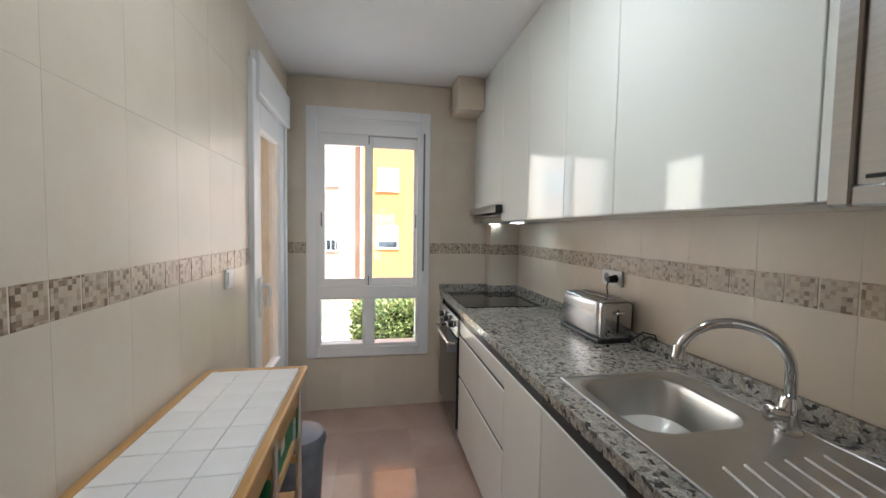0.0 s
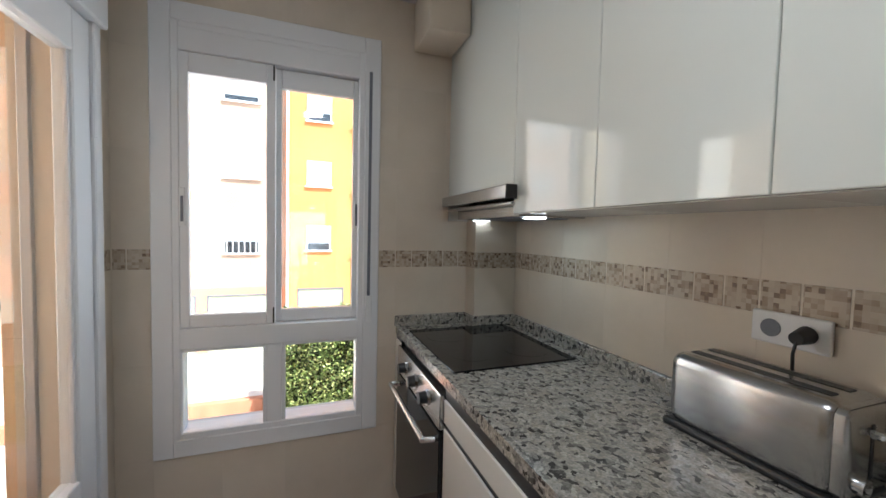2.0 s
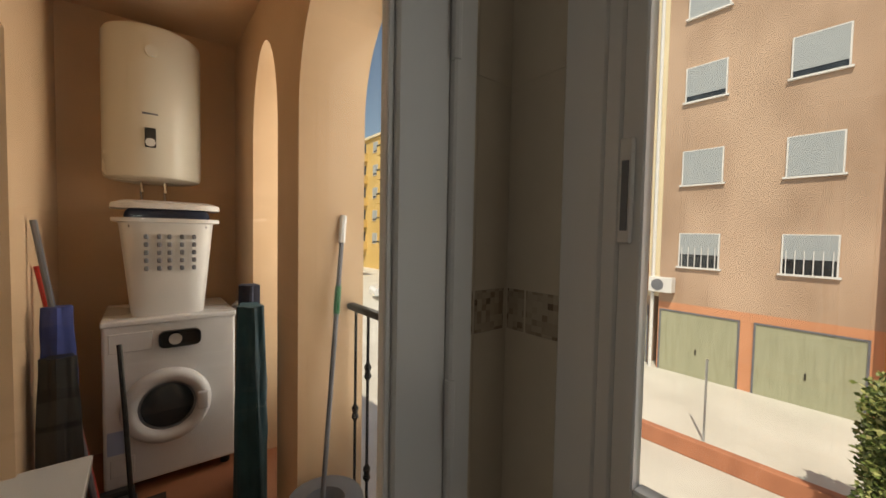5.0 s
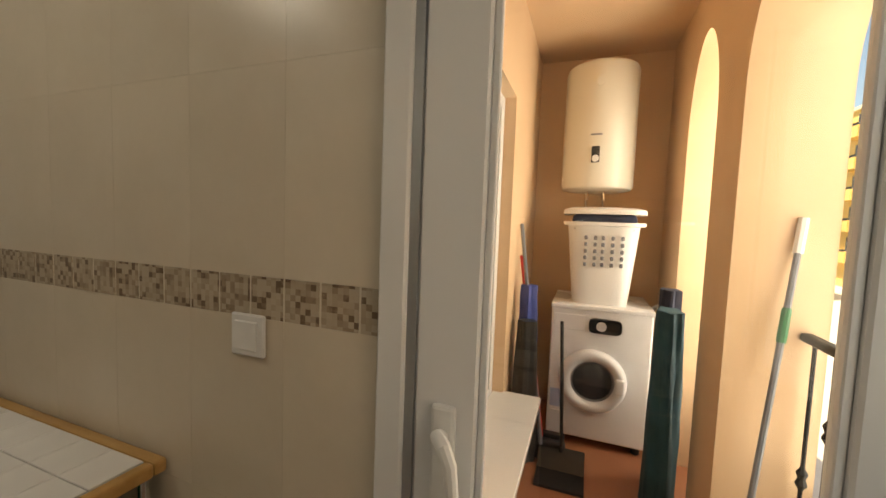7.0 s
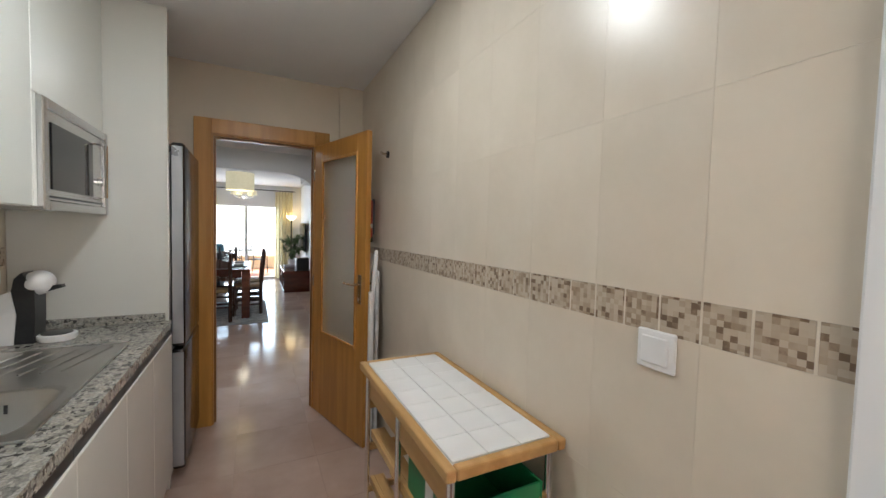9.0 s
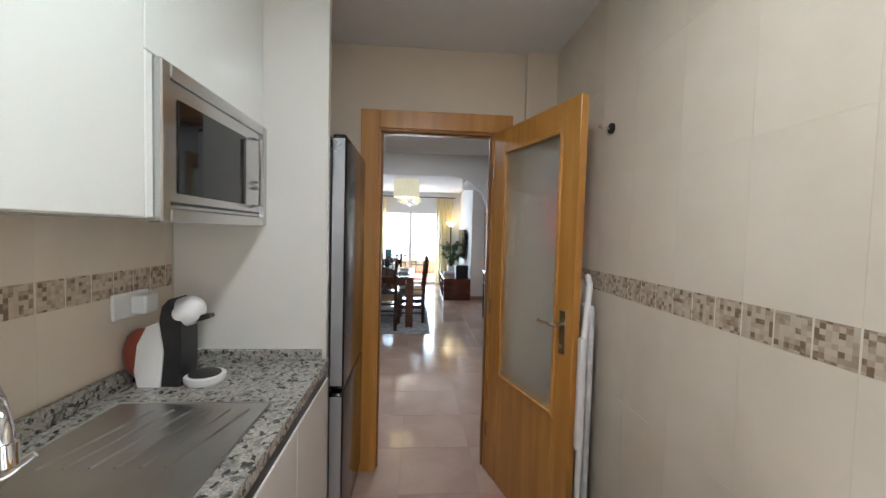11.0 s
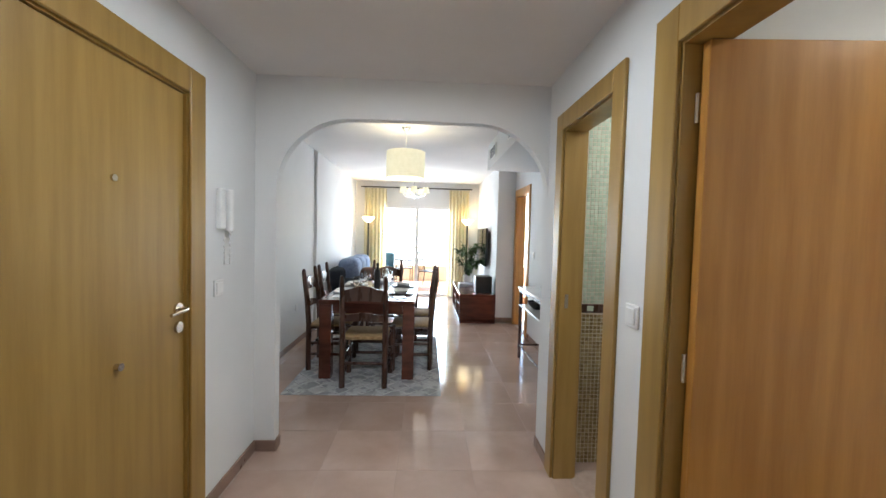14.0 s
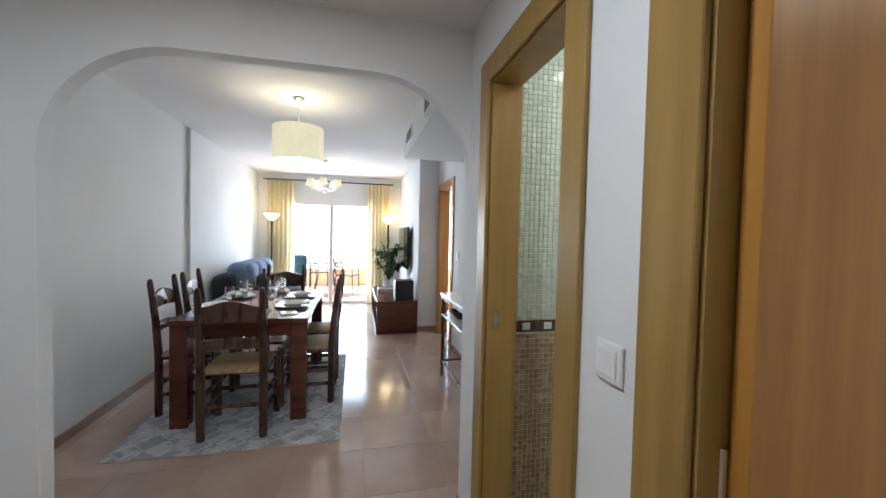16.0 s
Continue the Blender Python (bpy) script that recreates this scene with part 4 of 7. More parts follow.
# unseen overhang beyond the terrace door keeps direct sun out of the living room
tagged(part("roof_house", box((-8, -10.9, 2.86), (9, 2.19, 3.1)), "concrete"), "unseen concrete slab above the flat, extended to block sun", "roof", kind="structure")

# ---- kitchen units ----
CF = 0.832          # base fronts
CT = 0.91           # worktop height
FR = [2.945, 2.345, 1.535, 1.185, 0.78, 0.40, -0.010]


def worktop():
    b = bmesh.new()
    sx0, sx1, sy0, sy1 = 0.932, 1.285, 0.842, 1.200
    for lo, hi in (((0.833, -0.012, 0.873), (sx0, YW, CT)), ((sx1, -0.012, 0.873), (XR, YW - 0.11, CT)), ((sx0, -0.012, 0.873), (sx1, sy0, CT)), ((sx0, sy1, 0.873), (sx1, YW, CT)), ((sx1, YW - 0.11, 0.873), (1.2695, YW, CT))):
        if hi[0] > lo[0]:
            box(lo, hi, bm=b)
    w = thing("worktop", (1.14, 1.4, 0.873), "speckled grey granite worktop with an upstand", "worktop")
    part("slab", b, "granite", w, world=True)
    for lo, hi in (((XR - 0.022, -0.012, CT), (XR - 0.001, 2.938, 0.962)), ((1.19, 2.918, CT), (XR - 0.022, 2.938, 0.962)), ((1.19, 2.938, CT), (1.209, YW - 0.022, 0.962)), ((0.825, YW - 0.022, CT), (1.209, YW - 0.001, 0.962)), ((0.86, -0.012, CT), (XR - 0.022, 0.008, 0.950))):
        part("upstand", box(lo, hi, 0.002), "granite", w, world=True)
    return w


worktop()


def base_unit(y0, y1, drawers=0, label="", oven=False):
    u = thing("base_cabinet", (1.15, (y0 + y1) / 2, 0), label or "white lacquered base cabinet with a black grip groove", "cabinet", "kitchen base cabinets")
    part("carcass", box((CF + 0.022, y0 + 0.001, 0.10), (1.44, y1 - 0.001, 0.80)), "satin", u, world=True)
    part("plinth", box((CF + 0.05, y0 + 0.001, 0.0), (CF + 0.066, y1 - 0.001, 0.099)), "satin", u, world=True)
    part("grip_profile", box((CF + 0.006, y0 + 0.001, 0.801), (CF + 0.024, y1 - 0.001, 0.872)), "black", u, world=True, label="black grip groove")
    if drawers:
        for z0, z1 in ((0.757, 0.834), (0.497, 0.737), (0.102, 0.477))[:drawers]:
            part("drawer_front", box((CF, y0 + 0.002, z0), (CF + 0.019, y1 - 0.002, z1), 0.002), "satin", u, world=True)
        for z0, z1 in ((0.737, 0.757), (0.477, 0.497)):
            part("grip_profile", box((CF + 0.006, y0 + 0.002, z0), (CF + 0.021, y1 - 0.002, z1)), "black", u, world=True)
    elif not oven:
        part("door", box((CF, y0 + 0.002, 0.102), (CF + 0.019, y1 - 0.002, 0.834), 0.002), "satin", u, world=True)
    return u


def oven(y0, y1):
    u = thing("oven", (1.15, (y0 + y1) / 2, 0.12), "built-in steel oven with black glass and three knobs", "oven")
    part("body", box((CF + 0.02, y0 + 0.002, 0.12), (1.40, y1 - 0.002, 0.846)), "black", u, world=True)
    part("control_panel", box((CF - 0.012, y0 + 0.004, 0.725), (CF + 0.019, y1 - 0.004, 0.845), 0.003), "steel", u, world=True)
    part("glass_door", box((CF - 0.014, y0 + 0.004, 0.145), (CF + 0.019, y1 - 0.004, 0.718), 0.003), "ceran", u, world=True, label="black glass oven door")
    part("handle", tube([(CF - 0.014, y0 + 0.05, 0.675), (CF - 0.055, y0 + 0.05, 0.678), (CF - 0.055, y1 - 0.05, 0.678), (CF - 0.014, y1 - 0.05, 0.675)], 0.011, 10), "steel", u, "steel bar handle", world=True, smooth=True)
    for k in (0.24, 0.5, 0.76):
        y = y0 + k * (y1 - y0)
        part("knob", cyl((CF - 0.012, y, 0.782), (CF - 0.045, y, 0.782), 0.024, 0.020, 18), "black", u, "black and steel control knob", world=True, smooth=True)
        part("knob_ring", cyl((CF - 0.0115, y, 0.782), (CF - 0.018, y, 0.782), 0.029, seg=20), "chrome", u, world=True)
    part("vent_strip", box((CF + 0.0, y0 + 0.004, 0.105), (CF + 0.019, y1 - 0.004, 0.140)), "steel", u, world=True)


oven(FR[1], FR[0])
bf = base_unit(FR[0], YW - 0.001, oven=True, label="narrow white filler beside the oven")
part("filler", box((CF, FR[0] + 0.002, 0.102), (CF + 0.019, YW - 0.002, 0.850), 0.002), "satin", bf, world=True)
base_unit(FR[2], FR[1], drawers=3, label="white lacquered drawer cabinet with black grip grooves")
for a, c in zip(FR[3:], FR[2:]):
    base_unit(a, c)


def hob():
    h = thing("hob", (1.12, 2.64, CT), "flush black glass induction hob on the worktop", "hob")
    part("glass", box((0.868, 2.355, CT + 0.0005), (1.370, 2.922, CT + 0.007), 0.002), "ceran", h, world=True)
    for x, y, r in ((1.0, 2.505, 0.075), (1.0, 2.775, 0.09), (1.24, 2.505, 0.09), (1.24, 2.775, 0.075)):
        part("cooking_zone", cyl((x, y, CT + 0.0065), (x, y, CT + 0.0073), r, seg=36), "screen", h, world=True)


hob()


def sink():
    s = thing("sink", (1.13, 0.81, CT), "inset stainless steel sink with a ribbed drainer", "sink")
    x0, x1, y0, y1 = 0.912, 1.345, 0.405, 1.215
    bx0, bx1, by0, by1 = 0.942, 1.275, 0.852, 1.190
    b = bmesh.new()
    for lo, hi in (((x0, y0, CT + 0.0005), (bx0, y1, CT + 0.006)), ((bx1, y0, CT + 0.0005), (x1, y1, CT + 0.006)), ((bx0, y0, CT + 0.0005), (bx1, by0, CT + 0.006)), ((bx0, by1, CT + 0.0005), (bx1, y1, CT + 0.006))):
        box(lo, hi, bm=b)
    for cx, cy, st in ((bx1, by1, 0), (bx0, by1, 90), (bx0, by0, 180), (bx1, by0, 270)):
        ox, oy = (cx - 0.071 if cx == bx1 else cx + 0.071), (cy - 0.071 if cy == by1 else cy + 0.071)
        arc = [b.verts.new((ox + 0.075 * math.cos(radians(st + 15 * k)), oy + 0.075 * math.sin(radians(st + 15 * k)), CT + 0.0058)) for k in range(7)]
        tip = b.verts.new((cx, cy, CT + 0.0058))
        for p, q in zip(arc, arc[1:]):
            b.faces.new((tip, q, p))
    part("rim_sheet", b, "inox", s, world=True)
    part("rim_edge", tube([(x0, y0, CT + 0.005), (x1, y0, CT + 0.005), (x1, y1, CT + 0.005), (x0, y1, CT + 0.005)], 0.004, 6, closed=True), "inox", s, world=True)
    # rounded bowl
    b = bmesh.new()
    rings = []
    def ring(shrink, z, rad, n=6):
        a0, a1, c0, c1 = bx0 + shrink, bx1 - shrink, by0 + shrink, by1 - shrink
        pts = []
        for cx, cy, st in ((a1 - rad, c1 - rad, 0), (a0 + rad, c1 - rad, 90), (a0 + rad, c0 + rad, 180), (a1 - rad, c0 + rad, 270)):
            for k in range(n + 1):
                t = radians(st + 90 * k / n)
                pts.append(b.verts.new((cx + rad * math.cos(t), cy + rad * math.sin(t), z)))
        return pts
    for sh, z, rad in ((-0.004, CT + 0.0062, 0.075), (0.006, CT + 0.002, 0.08), (0.016, CT - 0.02, 0.08), (0.028, CT - 0.11, 0.085), (0.045, CT - 0.145, 0.09), (0.075, CT - 0.158, 0.085), (0.12, CT - 0.162, 0.05)):
        rings.append(ring(sh, z, rad))
    for p, q in zip(rings, rings[1:]):
        for k in range(len(p)):
            j = (k + 1) % len(p)
            b.faces.new((p[k], p[j], q[j], q[k]))
    b.faces.new(rings[-1])
    part("bowl", b, "inox", s, world=True, smooth=True, label="deep rounded steel bowl")
    part("drain", lathe([(0.0, 0.0), (0.038, 0.0), (0.042, 0.004), (0.03, 0.006), (0.0, 0.003)], (1.105, 1.03, CT - 0.163), 22), "chrome", s, world=True, smooth=True)
    for k in range(4):
        part("overflow_slot", box((1.08 + k * 0.016, by0 + 0.0175, CT - 0.055), (1.088 + k * 0.016, by0 + 0.021, CT - 0.03)), "black", s, world=True)
    for k in range(6):
        x = 0.985 + k * 0.052
        part("drainer_rib", tube([(x - 0.03, 0.45, CT + 0.0052), (x + 0.03, 0.72, CT + 0.0057)], 0.0045, 6), "inox", s, world=True, smooth=True)


sink()


def tap():
    t = thing("tap", (1.300, 0.815, CT), "chrome swan-neck kitchen mixer tap", "tap")
    part("base", lathe([(0.0, 0), (0.030, 0), (0.030, 0.008), (0.024, 0.014), (0.023, 0.075), (0.018, 0.088), (0.0, 0.088)], (0, 0, 0.006), 20), "chrome", t, smooth=True)
    n = 14
    bend = [(-0.098 * (1 - math.cos(a)), 0.067 * (1 - math.cos(a)), 0.150 + 0.112 * math.sin(a) ** 0.9) for a in [math.pi * 0.93 * k / n for k in range(1, n + 1)]]
    part("spout", tube([(0, 0, 0.085), (0, 0, 0.15)] + bend, [0.0135, 0.013] + [0.0125] * n, 12), "chrome", t, smooth=True)
    x, y, z = bend[-1]
    part("nozzle", cyl((x, y, z + 0.012), (x - 0.003, y + 0.002, z - 0.022), 0.0155, seg=16), "chrome", t, smooth=True)
    part("cartridge", cyl((-0.012, 0.002, 0.050), (-0.055, 0.006, 0.056), 0.019, seg=16), "chrome", t, smooth=True)
    part("lever", tube([(-0.05, 0.005, 0.056), (-0.068, 0.0, 0.062), (-0.095, -0.02, 0.085)], [0.012, 0.008, 0.006], 10), "chrome", t, smooth=True)


tap()


def wall_unit(y0, y1, z0, z1, label, front=1.10, door=True):
    u = thing("wall_cabinet", (1.28, (y0 + y1) / 2, z0), label, "cabinet", "kitchen wall cabinets")
    part("carcass", box((front + 0.021, y0 + 0.0005, z0), (XR - 0.001, y1 - 0.0005, z1)), "satin", u, world=True)
    if door:
        part("door", box((front, y0 + 0.0015, z0 + 0.002), (front + 0.019, y1 - 0.0015, z1 - 0.003), 0.0025, seg=2), "gloss", u, world=True, label="glossy white cabinet door")
    return u


glabel = "tall glossy white handleless wall cabinet"
for a, c in ((1.987, 2.395), (1.592, 1.987), (1.250, 1.592), (0.648, 1.250)):
    wall_unit(a, c, 1.456, ZC - 0.002, glabel)
wall_unit(2.395, YW - 0.001, 1.561, ZC - 0.002, "glossy white wall cabinet over the cooker hood")
mu = wall_unit(-0.012, 0.648, 1.456, ZC - 0.002, "glossy white cabinet round the built-in microwave", door=False)
part("upper_door", box((1.10, -0.0105, 1.836), (1.119, 0.6465, ZC - 0.005), 0.002), "gloss", mu, world=True)
part("filler_strip", box((1.10, 0.622, 1.458), (1.119, 0.6465, 1.834), 0.002), "gloss", mu, world=True)


def microwave():
    m = thing("microwave", (1.25, 0.31, 1.445), "built-in steel microwave with a bar handle", "microwave")
    y0, y1, z0, z1 = -0.008, 0.620, 1.447, 1.832
    frame_parts(m, "x", 1.082, 1.119, y0, y1, z0, z1, 0.035, "steel", "trim_bar")
    part("front", box((1.092, y0 + 0.035, z0 + 0.035), (1.118, y1 - 0.035, z1 - 0.035), 0.002), "steel", m, world=True)
    part("window", box((1.088, y0 + 0.17, z0 + 0.075), (1.0925, y1 - 0.075, z1 - 0.075), 0.002), "ceran", m, world=True, label="dark microwave window")
    part("handle", tube([(1.092, y0 + 0.13, z0 + 0.07), (1.055, y0 + 0.13, z0 + 0.075), (1.055, y0 + 0.13, z1 - 0.075), (1.092, y0 + 0.13, z1 - 0.07)], 0.007, 8), "chrome", m, world=True, smooth=True)
    part("slot", box((1.089, y0 + 0.05, z0 + 0.045), (1.0925, y1 - 0.05, z0 + 0.052)), "black", m, world=True)
    part("dial", cyl((1.091, y0 + 0.085, z0 + 0.15), (1.075, y0 + 0.085, z0 + 0.15), 0.018, seg=16), "chrome", m, world=True)


microwave()


def hood():
    h = thing("cooker_hood", (1.2, 2.72, 1.44), "slim pull-out steel cooker hood with lit lamps", "cooker hood")
    y0, y1 = 2.372, YW - 0.03
    part("front_strip", box((1.055, y0, 1.511), (1.098, y1, 1.558), 0.003), "steel", h, world=True)
    part("visor", box((1.085, y0 + 0.01, 1.488), (1.42, y1 - 0.01, 1.500), 0.002), "steel", h, world=True)
    part("body", box((1.13, y0 + 0.03, 1.450), (1.43, y1 - 0.03, 1.488), 0.002), "steel", h, world=True)
    part("filter", box((1.16, y0 + 0.10, 1.4465), (1.40, y1 - 0.10, 1.4505)), "grey", h, world=True)
    for y in (y0 + 0.09, y1 - 0.09):
        part("lamp_lens", box((1.20, y - 0.03, 1.444), (1.27, y + 0.03, 1.4495), 0.002), "led", h, world=True, label="small lit hood lamp")
    part("end_cap", box((1.053, y0 - 0.008, 1.509), (1.098, y0, 1.559), 0.002), "black", h, world=True)


hood()
tagged(part("hood_side_panel", box((1.10, YW - 0.02, 1.443), (XR - 0.001, YW - 0.002, 1.5515)), "satin"), "white end panel beside the cooker hood", "panel")

# panel and fridge
tagged(part("wall_divider", box((0.846, -0.052, 0.0), (XR - 0.002, -0.0135, ZC - 0.002), 0.002), "satin"), "tall white divider between worktop and fridge", "wall", kind="structure")


def fridge():
    f = thing("fridge", (1.13, -0.42, 0), "tall dark steel fridge freezer with two doors", "fridge")
    y0, y1 = -0.682, -0.085
    part("cabinet", box((0.856, y0, 0.03), (1.44, y1, 1.845), 0.004), "silver", f, world=True)
    for z0, z1 in ((0.06, 0.735), (0.745, 1.845)):
        d = part("door", box((0.785, y0, z0), (0.847, y1, z1), 0.014, seg=3), "fridge", f, world=True, smooth=True, label="dark reflective steel door")
        part("grip_edge", box((0.792, y1 - 0.0005, z0 + 0.02), (0.842, y1 + 0.004, z1 - 0.02), 0.001), "silver", d, world=True)
    for y in (y0 + 0.06, y1 - 0.06):
        part("foot", cyl((0.93, y, 0.0), (0.93, y, 0.031), 0.02, seg=12), "black", f, world=True)


fridge()


# ---- kitchen things ----
def toaster():
    t = thing("toaster", (1.350, 1.725, CT), "long brushed steel toaster with black ends", "toaster")
    b = box((-0.085, -0.165, 0.012), (0.085, 0.165, 0.19), 0.03, seg=4)
    part("shell", b, "steel", t, smooth=True)
    part("base", box((-0.088, -0.172, 0.0), (0.088, 0.172, 0.02), 0.008, seg=2), "black", t)
    part("end_cap", box((-0.078, -0.176, 0.015), (0.078, -0.150, 0.183), 0.02, seg=3), "steel", t, smooth=True)
    part("lever_slot", box((-0.004, -0.1775, 0.05), (0.004, -0.1755, 0.15)), "black", t)
    for x in (-0.030, 0.030):
        part("slot", box((x - 0.012, -0.135, 0.186), (x + 0.012, 0.135, 0.1915)), "black", t)
    part("lever", box((-0.02, -0.198, 0.13), (0.02, -0.176, 0.145), 0.004), "chrome", t)
    part("dial", cyl((-0.045, -0.176, 0.05), (-0.045, -0.192, 0.05), 0.016, seg=18), "chrome", t, smooth=True)
    return t


toaster()


def socket(y0, y1, z0, z1):
    s = thing("wall_socket", (XR, (y0 + y1) / 2, z0), "white double wall socket with one plug in", "socket")
    part("plate", box((XR - 0.013, y0, z0), (XR - 0.001, y1, z1), 0.004, seg=2), "white", s, world=True)
    for k in (0.27, 0.73):
        y = y0 + k * (y1 - y0)
        part("well", cyl((XR - 0.012, y, (z0 + z1) / 2), (XR - 0.0145, y, (z0 + z1) / 2), 0.021, seg=20), "grey" if k > 0.5 else "white", s, world=True)


socket(1.649, 1.802, 1.140, 1.216)
plug = thing("power_cord", (XR - 0.02, 1.69, CT), "black plug and cord of the toaster", "cord")
part("plug", cyl((XR - 0.0145, 1.69, 1.178), (XR - 0.055, 1.69, 1.173), 0.020, 0.014, 16), "black", plug, world=True, smooth=True)
part("cord", tube([(XR - 0.05, 1.69, 1.173), (XR - 0.058, 1.692, 1.14), (XR - 0.05, 1.695, 1.10), (XR - 0.02, 1.70, 1.06), (XR - 0.006, 1.70, 0.99), (XR - 0.006, 1.62, 0.965), (XR - 0.03, 1.53, 0.93)], 0.0035, 6), "black", plug, world=True, smooth=True)
part("cord_loop", tube([(1.350, 1.51, 0.93), (1.370, 1.48, 0.95), (1.390, 1.44, 0.99), (1.420, 1.41, 0.985), (1.430, 1.40, 0.94), (1.420, 1.41, 0.916), (1.400, 1.45, 0.915), (1.410, 1.48, 0.94), (1.425, 1.44, 0.972), (1.430, 1.38, 0.955), (1.425, 1.35, 0.918)], 0.0038, 6), "black", plug, world=True, smooth=True)


def switch(at, axis, sign, label):
    """A square rocker switch on a wall."""
    x, y, z = at
    s = thing("light_switch", at, label, "switch")
    if axis == "x":
        part("plate", box((0, -0.042, -0.042), (sign * 0.010, 0.042, 0.042) if sign > 0 else (0, 0.042, 0.042), 0.003) if sign > 0 else box((-0.010, -0.042, -0.042), (0, 0.042, 0.042), 0.003), "white", s)
        part("rocker", box((0.009, -0.029, -0.029), (0.015, 0.029, 0.029), 0.002) if sign > 0 else box((-0.015, -0.029, -0.029), (-0.009, 0.029, 0.029), 0.002), "white", s)


switch((XL, 1.867, 1.170), "x", 1, "white square light switch on cream tiles")
switch((HX0, -1.865, 1.125), "x", 1, "white square light switch on the hall wall")
switch((HX1, -2.50, 1.10), "x", -1, "white square switch under the intercom")


def coffee_machine():
    c = thing("coffee_machine", (1.295, 0.225, CT), "white and black capsule coffee machine", "coffee machine")
    part("body", prism([(0.015, 0.0), (0.085, 0.0), (0.095, 0.05), (0.085, 0.14), (0.055, 0.20), (0.02, 0.215), (0.005, 0.12)], "y", -0.052, 0.052), "white", c)
    part("black_core", prism([(-0.045, 0.0), (0.014, 0.0), (0.004, 0.12), (0.019, 0.216), (0.01, 0.265), (-0.012, 0.29), (-0.05, 0.215), (-0.05, 0.10)], "y", -0.047, 0.047), "black", c)
    b = bmesh.new()
    bmesh.ops.create_uvsphere(b, u_segments=22, v_segments=14, radius=0.055, matrix=Matrix.Translation((-0.045, 0, 0.243)) @ Matrix.Rotation(0.5, 4, "Y") @ Matrix.Diagonal((1.0, 0.98, 0.9, 1)))
    part("head", b, "white", c, smooth=True)
    part("spout", prism([(-0.07, 0.205), (-0.125, 0.222), (-0.12, 0.235), (-0.075, 0.23)], "y", -0.016, 0.016), "black", c)
    part("drip_tray", lathe([(0.0, 0.01), (0.058, 0.01), (0.064, 0.02), (0.064, 0.036), (0.056, 0.038), (0.0, 0.036)], (-0.10, 0, -0.01), 24), "white", c, smooth=True)
    part("drip_grid", cyl((-0.10, 0, 0.0275), (-0.10, 0, 0.031), 0.05, seg=22), "black", c)
    t = bmesh.new()
    bmesh.ops.create_uvsphere(t, u_segments=18, v_segments=12, radius=1.0, matrix=Matrix.Translation((0.105, 0, 0.098)) @ Matrix.Diagonal((0.052, 0.05, 0.085, 1)))
    part("water_tank", t, "tank", c, "dull red water tank", smooth=True)


coffee_machine()
ad = thing("plug_adapter", (1.44, 0.22, 1.18), "white plug adapter on a wall socket", "socket")
part("plate", box((XR - 0.012, 0.14, 1.13), (XR - 0.001, 0.30, 1.215), 0.003), "white", ad, world=True)
part("adapter", box((XR - 0.06, 0.16, 1.14), (XR - 0.012, 0.23, 1.205), 0.008, seg=2), "white", ad, world=True)


